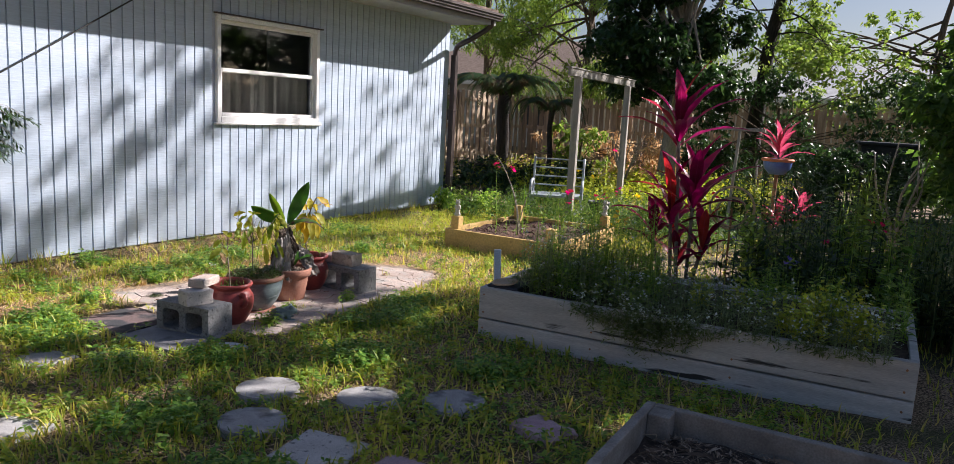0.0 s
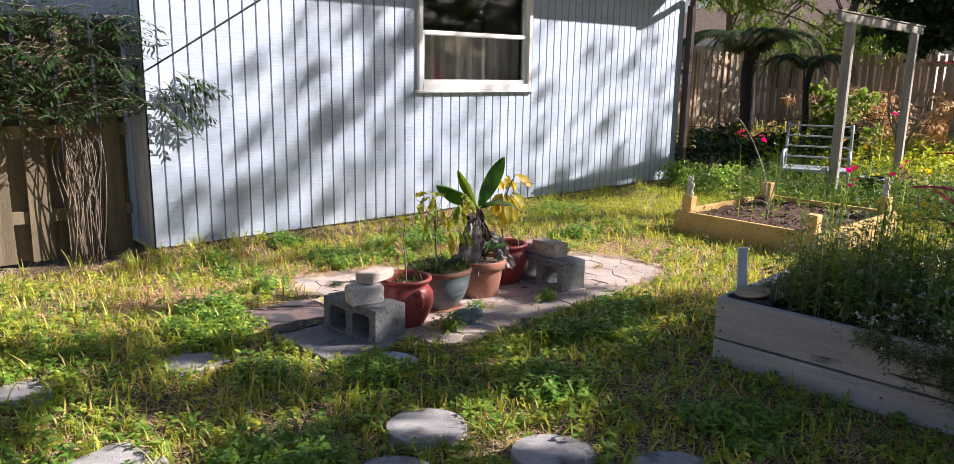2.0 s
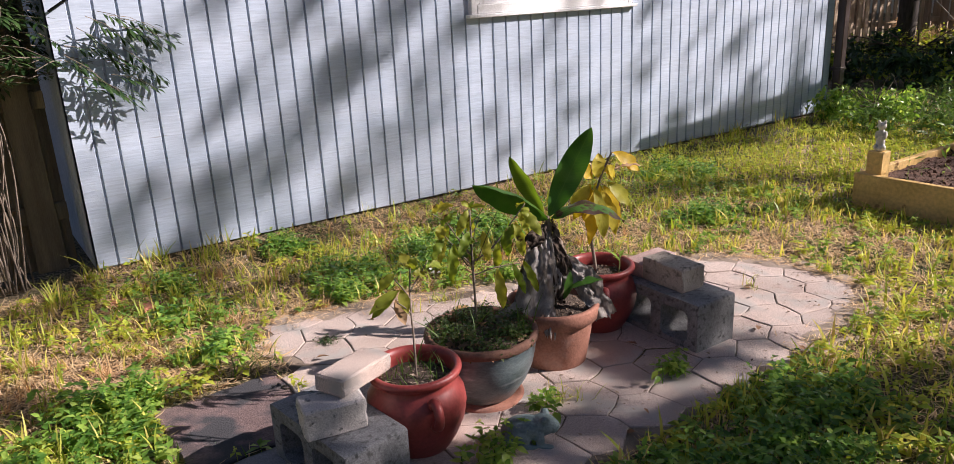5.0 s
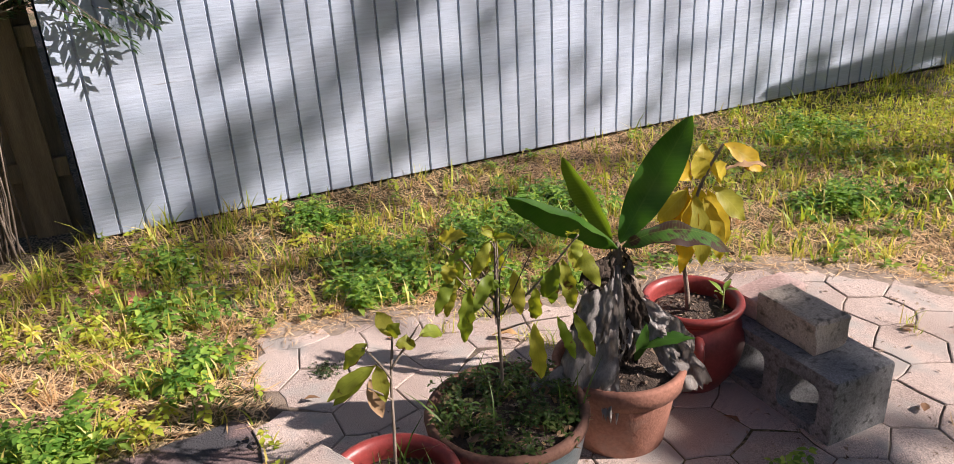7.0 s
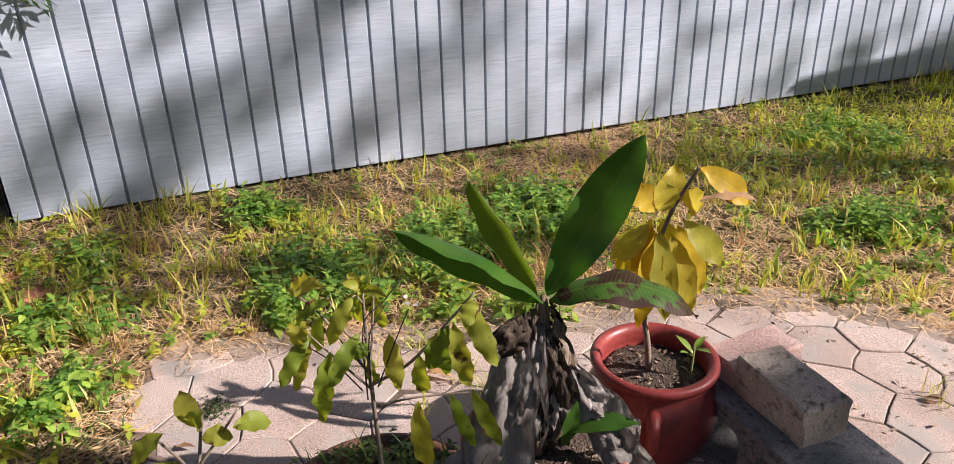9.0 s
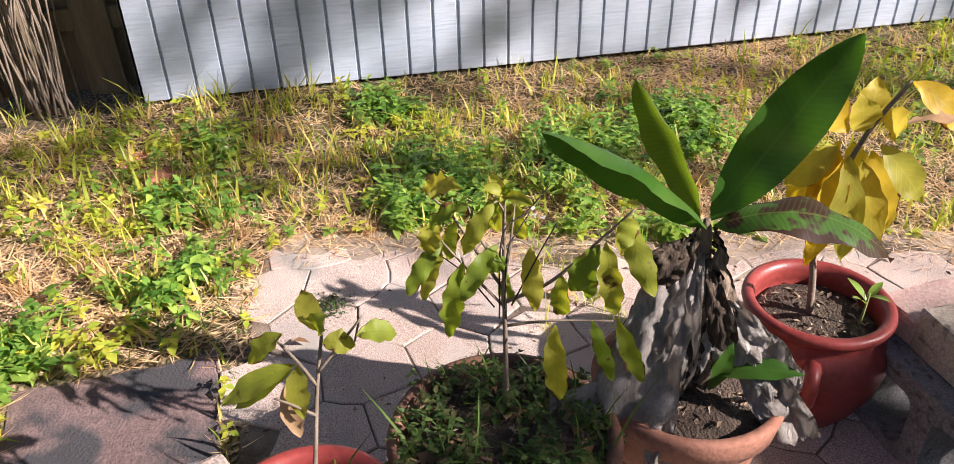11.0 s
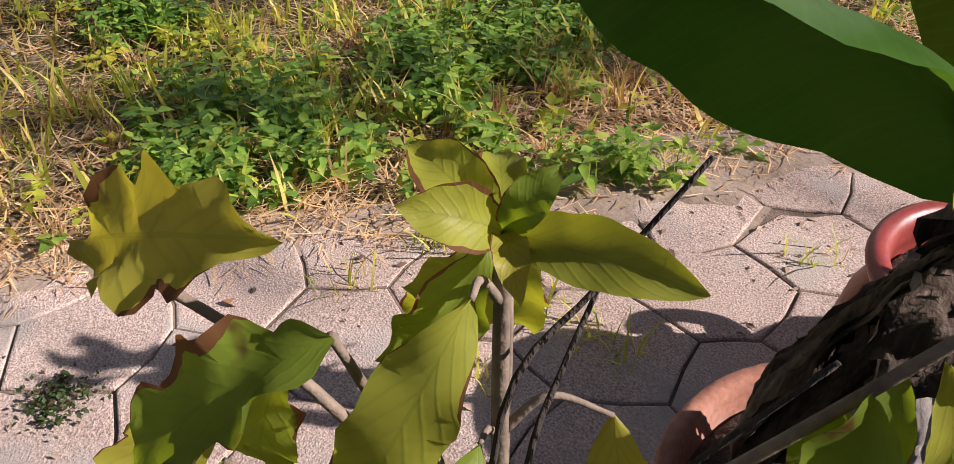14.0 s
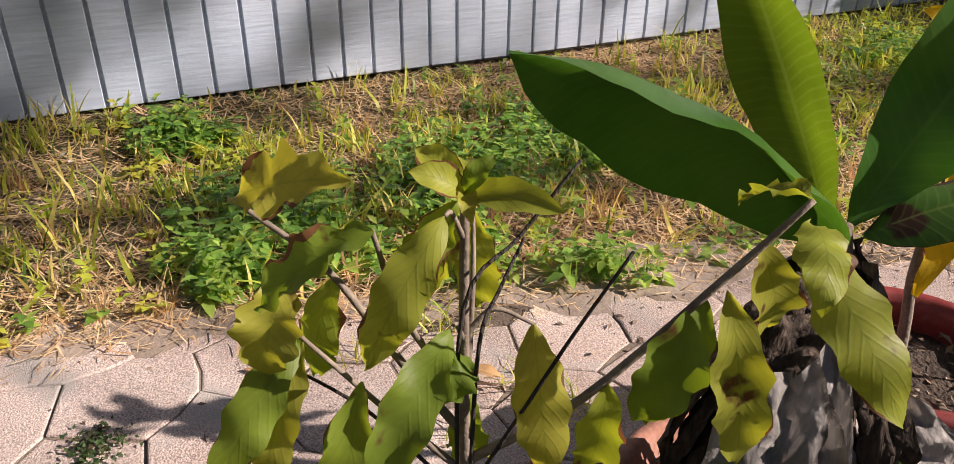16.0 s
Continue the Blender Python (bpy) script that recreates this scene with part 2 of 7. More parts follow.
M_bluepot = surface("blue_glazed_dish", (0.06, 0.12, 0.36), (0.10, 0.18, 0.45), 5, 0.35, 0.1)
M_orange = surface("orange_clay", (0.55, 0.17, 0.06), (0.65, 0.24, 0.10), 5, 0.7, 0.1)
M_stake = surface("pale_blue_board", (0.50, 0.60, 0.72), (0.62, 0.70, 0.78), 6, 0.6, 0.2)
M_cable = surface("black_rubber", (0.012, 0.012, 0.012), (0.03, 0.03, 0.03), 5, 0.6, 0.1)
M_bark = surface("brown_bark", (0.085, 0.06, 0.042), (0.18, 0.135, 0.10), 10, 0.95, 0.9, 50, (3, 3, 0.7), depth=0.012)
M_barkpale = surface("pale_bark", (0.26, 0.23, 0.19), (0.40, 0.36, 0.30), 10, 0.95, 0.7, 50, (3, 3, 0.7), depth=0.008)
M_barkdark = surface("dark_fibrous_bark", (0.025, 0.02, 0.017), (0.06, 0.048, 0.04), 10, 0.98, 1.0, 60, (3, 3, 0.7), depth=0.012)
M_twig = surface("thin_brown_stem", (0.14, 0.11, 0.08), (0.27, 0.22, 0.17), 20, 0.85, 0.4, 200)
M_greenstem = surface("green_stem", (0.16, 0.20, 0.06), (0.26, 0.28, 0.10), 20, 0.6, 0.3, 200)
M_dry = surface("dry_banana_sheath", (0.045, 0.032, 0.023), (0.15, 0.112, 0.082), 9, 0.9, 0.6, 60, (5, 5, 0.7), c=(0.36, 0.295, 0.235), depth=0.003, grit=(0.55, 1.3))
M_drytan = surface("tan_dry_sheath", (0.15, 0.112, 0.078), (0.32, 0.255, 0.19), 9, 0.9, 0.6, 60, (5, 5, 0.7), depth=0.003, grit=(0.55, 1.3), stain=((0.07, 0.045, 0.03), 16, 0.56, 0.68))
M_drygrey = surface("grey_dry_leaf", (0.35, 0.33, 0.305), (0.54, 0.51, 0.48), 10, 0.95, 0.5, 60, (4, 4, 0.8), depth=0.002, grit=(0.8, 1.12), stain=((0.30, 0.25, 0.21), 9, 0.50, 0.72))

L_grass = leafy("grass_blades", [(0.17, 0.26, 0.035), (0.36, 0.44, 0.06), (0.54, 0.52, 0.10), (0.70, 0.56, 0.20)], 0.45, 0.34)
L_grassdark = leafy("lush_grass", [(0.05, 0.11, 0.02), (0.09, 0.17, 0.03), (0.15, 0.24, 0.05)], 0.5, 0.35)
L_straw = leafy("straw", [(0.44, 0.28, 0.13), (0.70, 0.51, 0.27), (0.84, 0.66, 0.39), (0.30, 0.165, 0.09)], 0.8, 0.2)
L_drytuft = leafy("orange_dry_tuft", [(0.42, 0.25, 0.11), (0.55, 0.36, 0.17), (0.50, 0.40, 0.20)], 0.7, 0.3)
L_weed = leafy("weed_leaves", [(0.08, 0.175, 0.03), (0.16, 0.30, 0.05), (0.26, 0.40, 0.075), (0.40, 0.50, 0.11)], 0.34, 0.42)
L_weedpatch = leafy("deep_green_weed_leaves", [(0.06, 0.15, 0.025), (0.12, 0.26, 0.045), (0.22, 0.39, 0.065), (0.36, 0.50, 0.095)], 0.34, 0.36)
L_potweed = leafy("dark_pot_weed_leaves", [(0.03, 0.065, 0.015), (0.055, 0.105, 0.025), (0.09, 0.14, 0.035), (0.10, 0.08, 0.04)], 0.5, 0.3)
L_weedy = leafy("yellowing_weed_leaves", [(0.22, 0.32, 0.035), (0.40, 0.47, 0.06), (0.55, 0.53, 0.08)], 0.45, 0.4)
L_deadleaf = leafy("fallen_leaves", [(0.20, 0.11, 0.06), (0.34, 0.20, 0.10), (0.46, 0.32, 0.18), (0.12, 0.075, 0.05)], 0.7, 0.15)
L_banana = leafy("banana_leaf", [(0.035, 0.115, 0.014), (0.055, 0.15, 0.02)], 0.42, 0.30, ((0.075, 0.16, 0.028), 9, 0.5, 0.8), 14, True, (30.0, 5.0, 0.13, (0.13, 0.23, 0.05), 1.80, (0.11, 0.06, 0.025)))
L_bananayoung = leafy("young_banana_leaf", [(0.065, 0.115, 0.013), (0.08, 0.135, 0.018)], 0.42, 0.45, None, 14, True, (30.0, 5.0, 0.2, (0.17, 0.25, 0.06)))
L_bananab = leafy("browned_banana_leaf", [(0.05, 0.13, 0.02), (0.07, 0.15, 0.025)], 0.42, 0.3, ((0.045, 0.025, 0.016), 16, 0.48, 0.52), 14, True, (34.0, 4.0, 0.3, (0.20, 0.26, 0.07), 1.38, (0.05, 0.028, 0.018)))
L_sick = leafy("yellow_green_leaf", [(0.14, 0.22, 0.025), (0.23, 0.29, 0.035), (0.35, 0.34, 0.05), (0.26, 0.31, 0.04)], 0.5, 0.45, ((0.10, 0.05, 0.018), 40, 0.64, 0.70), 26, True, (9.0, 5.0, 0.28, (0.12, 0.19, 0.02), 1.52, (0.16, 0.08, 0.03)))
L_yellow = leafy("yellow_leaf", [(0.52, 0.36, 0.02), (0.62, 0.45, 0.04), (0.46, 0.40, 0.05), (0.36, 0.36, 0.05)], 0.5, 0.42, ((0.34, 0.12, 0.03), 24, 0.70, 0.78), 20, True, (9.0, 5.0, 0.3, (0.50, 0.50, 0.10), 1.52, (0.20, 0.08, 0.04)))
L_cord = leafy("magenta_cordyline_leaf", [(0.09, 0.010, 0.022), (0.19, 0.016, 0.05), (0.32, 0.026, 0.085), (0.46, 0.06, 0.15), (0.14, 0.012, 0.035), (0.45, 0.09, 0.05)], 0.35, 0.55, None, 14, True, (40.0, 30.0, 0.25, (0.45, 0.08, 0.17)))
L_cordpink = leafy("bright_pink_leaf", [(0.27, 0.025, 0.08), (0.44, 0.07, 0.18), (0.40, 0.10, 0.04), (0.20, 0.015, 0.06)], 0.4, 0.45)
L_nandina = leafy("dark_pointed_leaves", [(0.018, 0.045, 0.014), (0.03, 0.07, 0.02), (0.055, 0.105, 0.03)], 0.4, 0.2)
L_tree = leafy("tree_leaves", [(0.04, 0.085, 0.018), (0.07, 0.14, 0.03), (0.11, 0.20, 0.04)], 0.45, 0.45)
L_treedark = leafy("dark_tree_leaves", [(0.018, 0.045, 0.014), (0.03, 0.07, 0.02), (0.05, 0.10, 0.03)], 0.38, 0.30)
L_treelight = leafy("light_tree_leaves", [(0.09, 0.16, 0.03), (0.15, 0.24, 0.05), (0.24, 0.32, 0.07)], 0.5, 0.5)
L_fern = leafy("fern_fronds", [(0.035, 0.075, 0.025), (0.06, 0.11, 0.035), (0.10, 0.06, 0.04)], 0.5, 0.35)
L_flower = leafy("alyssum_heads", [(0.35, 0.40, 0.30), (0.72, 0.75, 0.68), (0.16, 0.22, 0.10)], 0.7, 0.3)
L_red = leafy("red_petals", [(0.60, 0.02, 0.05), (0.70, 0.05, 0.16)], 0.5, 0.4)
L_yel = leafy("yellow_petals", [(0.75, 0.50, 0.02), (0.8, 0.6, 0.05)], 0.5, 0.4)
L_purple = leafy("purple_petals", [(0.22, 0.16, 0.55), (0.32, 0.26, 0.65)], 0.5, 0.4)
L_white = leafy("white_petals", [(0.8, 0.8, 0.78), (0.85, 0.85, 0.8)], 0.5, 0.3)


def glass_material():
    m, nt, p, ln = nodes_of("window_glass")
    p.inputs["Base Color"].default_value = (0.92, 0.95, 0.94, 1)
    p.inputs["Roughness"].default_value = 0.02
    p.inputs["Transmission Weight"].default_value = 1.0
    p.inputs["IOR"].default_value = 1.5
    return m


M_glass = glass_material()


def ground_material():
    """Sandy soil under straw litter with thin green growth in patches."""
    m, nt, p, ln = nodes_of("ground_litter")
    N = nt.nodes.new
    tc = N("ShaderNodeTexCoord")
    big, mid, fine = (N("ShaderNodeTexNoise") for _ in range(3))
    for n, s, d in ((big, 1.1, 5), (mid, 9, 6), (fine, 90, 6)):
        n.inputs["Scale"].default_value, n.inputs["Detail"].default_value = s, d
        ln.new(tc.outputs["Object"], n.inputs["Vector"])
    soil = ramp(nt, [(0.37, (0.035, 0.023, 0.014)), (0.49, (0.22, 0.145, 0.088)), (0.61, (0.62, 0.45, 0.30))])
    ln.new(fine.outputs["Fac"], soil.inputs[0])
    green = ramp(nt, [(0.3, (0.025, 0.035, 0.010)), (0.7, (0.075, 0.09, 0.026))])
    ln.new(mid.outputs["Fac"], green.inputs[0])
    where = ramp(nt, [(0.40, (0, 0, 0)), (0.58, (0.8, 0.8, 0.8))])
    ln.new(big.outputs["Fac"], where.inputs[0])
    mx = N("ShaderNodeMixRGB")
    ln.new(where.outputs[0], mx.inputs[0])
    ln.new(soil.outputs[0], mx.inputs[1])
    ln.new(green.outputs[0], mx.inputs[2])
    ln.new(mx.outputs[0], p.inputs["Base Color"])
    b = N("ShaderNodeBump")
    b.inputs["Strength"].default_value, b.inputs["Distance"].default_value = 0.9, 0.012
    ln.new(fine.outputs["Fac"], b.inputs["Height"])
    ln.new(b.outputs[0], p.inputs["Normal"])
    p.inputs["Roughness"].default_value = 1.0
    return m


M_ground = ground_material()


# ---- building helpers ----
def mesh_from(name, verts, faces, mats, index=None, smooth=False):
    me = bpy.data.meshes.new(name)
    me.from_pydata([tuple(v) for v in verts], [], [tuple(f) for f in faces])
    for m in mats:
        me.materials.append(m)
    if index is not None:
        me.polygons.foreach_set("material_index", np.asarray(index, dtype=np.int32))
    if smooth:
        me.polygons.foreach_set("use_smooth", np.ones(len(me.polygons), dtype=bool))
    me.update()
    return me


def empty(name, loc=(0, 0, 0), rz=0.0):
    ob = new(name)
    ob.empty_display_size = 0.05
    ob.matrix_world = pose(*loc, 0, 0, rz)
    return ob


def part(name, bm, material, parent=None, label="", smooth=False):
    """Link a bmesh as one mesh object under a thing or part, in its parent's space."""
    me = bpy.data.meshes.new(name)
    bm.normal_update()
    bm.to_mesh(me)
    bm.free()
    me.materials.append(material)
    if smooth:
        for p in me.polygons:
            p.use_smooth = True
    ob = new(name, me)
    if parent is not None:
        ob.parent = parent
    return tagged(ob, label) if label else ob


def box(bm, lo, hi, bevel=0.0, m=None):
    r = bmesh.ops.create_cube(bm, size=1)
    vs = r["verts"]
    c, s = [(a + b) / 2 for a, b in zip(lo, hi)], [b - a for a, b in zip(lo, hi)]
    for v in vs:
        v.co = Vector((v.co.x * s[0] + c[0], v.co.y * s[1] + c[1], v.co.z * s[2] + c[2]))
    if bevel:
        es = list({e for v in vs for e in v.link_edges})
        vs = list({v for f in bmesh.ops.bevel(bm, geom=es, offset=bevel, segments=1, affect="EDGES")["faces"] for v in f.verts} | set(v for v in vs if v.is_valid))
    if m is not None:
        bmesh.ops.transform(bm, matrix=m, verts=[v for v in vs if v.is_valid])
    return vs


def boxed(lo, hi, bevel=0.0, m=None):
    bm = bmesh.new()
    box(bm, lo, hi, bevel, m)
    return bm


def tube(bm, pts, radii, sides=6, cap=True):
    """A tapered pipe along points."""
    pts = [Vector(p) for p in pts]
    rings = []
    side = None
    for i, p in enumerate(pts):
        d = (pts[min(i + 1, len(pts) - 1)] - pts[max(i - 1, 0)]).normalized()
        if side is None:
            side = d.orthogonal().normalized()
        side = (side - d * side.dot(d)).normalized()
        up = d.cross(side)
        r = radii[i] if hasattr(radii, "__len__") else radii
        rings.append([bm.verts.new(p + (side * math.cos(a) + up * math.sin(a)) * r) for a in (2 * math.pi * k / sides for k in range(sides))])
    for a, b in zip(rings, rings[1:]):
        for k in range(sides):
            bm.faces.new((a[k], a[(k + 1) % sides], b[(k + 1) % sides], b[k]))
    if cap:
        bm.faces.new(rings[0][::-1])
        bm.faces.new(rings[-1])


def lathe(bm, prof, sides=40, wobble=0.0, centre=(0, 0)):
    """A turned body from (radius, height) pairs; a pair of radius 0 closes it."""
    rings = []
    for r, z in prof:
        if r == 0:
            rings.append([bm.verts.new((centre[0], centre[1], z))])
        else:
            rings.append([bm.verts.new((centre[0] + r * (1 + wobble * math.sin(3 * a + z * 9)) * math.cos(a), centre[1] + r * (1 + wobble * math.cos(2 * a)) * math.sin(a), z))
                          for a in (2 * math.pi * k / sides for k in range(sides))])
    for a, b in zip(rings, rings[1:]):
        for k in range(sides):
            q = [a[k % len(a)], a[(k + 1) % len(a)], b[(k + 1) % len(b)], b[k % len(b)]]
            q = list(dict.fromkeys(q))
            if len(q) > 2:
                bm.faces.new(q)


def smoothcurve(pts, n=8):
    """Points along a Catmull-Rom curve."""
    pts = [Vector(p) for p in pts]
    p = [pts[0] * 2 - pts[1]] + pts + [pts[-1] * 2 - pts[-2]]
    out = []
    for i in range(1, len(p) - 2):
        for k in range(n):
            t = k / n
            a, b, c, d = p[i - 1], p[i], p[i + 1], p[i + 2]
            out.append(0.5 * ((2 * b) + (c - a) * t + (2 * a - 5 * b + 4 * c - d) * t * t + (3 * b - a - 3 * c + d) * t * t * t))
    out.append(pts[-1])
    return out


M_sand = surface("joint_sand", (0.10, 0.075, 0.055), (0.26, 0.205, 0.155), 12, 1, 0.8, 180)
M_silt = surface("grey_sandy_silt", (0.25, 0.20, 0.155), (0.40, 0.33, 0.265), 7, 1, 0.5, 160, c=(0.44, 0.38, 0.32), depth=0.003, stain=((0.10, 0.075, 0.055), 16, 0.60, 0.74))
M_rim = surface("stained_terracotta_rim", (0.13, 0.065, 0.045), (0.28, 0.14, 0.09), 9, 0.85, 0.4, 120)
M_psstem = surface("dry_brown_pseudostem", (0.10, 0.075, 0.05), (0.24, 0.185, 0.13), 9, 0.9, 0.8, 80, (4, 4, 0.6))


# ---- leaf shapes: base at the origin, along +y, face up ----
def leaf_shape(n=3, width=0.3, fold=0.12, droop=0.25, tip=0.5, base=0.15):
    """A leaf of length 1: verts, triangles."""
    v, f = [], []
    for i in range(n + 1):
        t = i / n
        w = width * (math.sin(math.pi * min(1, (t + base * 0.3)) ** (0.55 + tip * 0.4)) ** 0.8 if 0 < t < 1 else 0.02)
        z = -droop * t * t
        v += [(-w, t, z + fold * w), (0, t, z), (w, t, z + fold * w)]
    for i in range(n):
        a, b = 3 * i, 3 * i + 3
        f += [(a, a + 1, b + 1), (a, b + 1, b), (a + 1, a + 2, b + 2), (a + 1, b + 2, b + 1)]
    return np.array(v, float), np.array(f, int)


def kite(width=0.3, fold=0.12, droop=0.2, at=0.45):
    """A small leaf of length 1 in four triangles."""
    v = [(0, 0, 0), (-width, at, fold * width - droop * at * at), (0, at * 1.05, -droop * at * at), (width, at, fold * width - droop * at * at), (0, 1, -droop)]
    return np.array(v, float), np.array([(0, 2, 1), (0, 3, 2), (1, 2, 4), (2, 3, 4)], int)


def blade_shape(n=3, width=0.03, bend=0.4):
    """A grass blade of height 1."""
    v, f = [], []
    for i in range(n):
        t = i / n
        w = width * (1 - t ** 2 * 0.8)
        y, z = bend * t * t, t * (1 - 0.25 * bend * t)
        v += [(-w, y, z), (w, y, z)]
    v.append((0, bend, 1 - 0.25 * bend))
    for i in range(n - 1):
        a = 2 * i
        f += [(a, a + 1, a + 3), (a, a + 3, a + 2)]
    f.append((2 * n - 2, 2 * n - 1, 2 * n))
    return np.array(v, float), np.array(f, int)


def turn(yaw, pitch, roll):
    """Rotation matrices Rz(yaw) Rx(pitch) Ry(roll), one for each entry."""
    cy, sy, cp, sp, cr, sr = np.cos(yaw), np.sin(yaw), np.cos(pitch), np.sin(pitch), np.cos(roll), np.sin(roll)
    z, o = np.zeros_like(cy), np.ones_like(cy)
    Rz = np.stack([cy, -sy, z, sy, cy, z, z, z, o], -1).reshape(-1, 3, 3)
    Rx = np.stack([o, z, z, z, cp, -sp, z, sp, cp], -1).reshape(-1, 3, 3)
    Ry = np.stack([cr, z, sr, z, o, z, -sr, z, cr], -1).reshape(-1, 3, 3)
    return Rz @ Rx @ Ry


def strew(shape, P, yaw, pitch, roll, size):
    """Many copies of a shape as one set of verts and triangles."""
    V, F = shape
    P = np.asarray(P, float)
    n = len(P)
    R = turn(np.broadcast_to(yaw, n).astype(float), np.broadcast_to(pitch, n).astype(float), np.broadcast_to(roll, n).astype(float))
    size = np.broadcast_to(np.asarray(size, float), (n,))
    W = np.einsum("nij,vj->nvi", R, V) * size[:, None, None] + P[:, None, :]
    return W.reshape(-1, 3), (F[None] + (np.arange(n) * len(V))[:, None, None]).reshape(-1, 3)


def gather(sets):
    Vs, Fs, k = [], [], 0
    for V, F in sets:
        Vs.append(V)
        Fs.append(F + k)
        k += len(V)
    return np.concatenate(Vs), np.concatenate(Fs)


def leafmesh(name, sets, material, parent=None, label="", kind=""):
    V, F = gather(sets) if isinstance(sets, list) else sets
    me = bpy.data.meshes.new(name)
    me.vertices.add(len(V))
    me.vertices.foreach_set("co", np.ascontiguousarray(V, dtype=np.float32).ravel())
    me.loops.add(len(F) * 3)
    me.loops.foreach_set("vertex_index", np.ascontiguousarray(F, dtype=np.int32).ravel())
    me.polygons.add(len(F))
    me.polygons.foreach_set("loop_start", np.arange(0, len(F) * 3, 3, dtype=np.int32))
    me.polygons.foreach_set("use_smooth", np.ones(len(F), dtype=bool))
    me.materials.append(material)
    me.update(calc_edges=True)
    ob = new(name, me)
    if parent is not None:
        ob.parent = parent
    return tagged(ob, label, kind=kind)


GZ = -0.03


def gz(x, y):
    """Height of the ground."""
    return GZ + 0.012 * np.sin(1.7 * x + 0.6) * np.cos(1.3 * y) + 0.006 * np.sin(5.1 * x + 2.0 * y) + 0.05 * np.exp(-((x + 6.0) / 0.22) ** 2) * (y > 2.9)


# ---- ground ----
def ground():
    xs = np.concatenate([[-420, -160, -70, -40, -25, -16, -12], np.arange(-9, 4.01, 0.12), [6, 9, 13, 20, 35, 70, 160, 420]])
    ys = np.concatenate([[-420, -160, -60, -25, -12, -6, -3], np.arange(-1, 14.01, 0.12), [16, 19, 24, 30, 42, 70, 160, 420]])
    X, Y = np.meshgrid(xs, ys, indexing="ij")
    Z = gz(X, Y)
    nx, ny = len(xs), len(ys)
    V = np.stack([X, Y, Z], -1).reshape(-1, 3)
    i, j = np.meshgrid(np.arange(nx - 1), np.arange(ny - 1), indexing="ij")
    a = (i * ny + j).ravel()
    F = np.stack([a, a + ny, a + ny + 1, a + 1], -1)
    ob = new("ground", mesh_from("ground", V, F, [M_ground], smooth=True))
    tagged(ob, "sandy yard ground with straw litter and thin grass", "ground", kind="structure")


ground()

# ---- white building ----
WX, Y0, Y1, PITCH = -6.0, 3.0, 9.2, 0.1016
WZ0, WZ1 = 0.04, 2.48
WIN = (5.27, 6.64, 1.105, 2.095)


def wall_piece(name, lo, hi, label, material):
    ob = part(name, boxed(lo, hi), material)
    return tagged(ob, label, "wall", kind="structure")


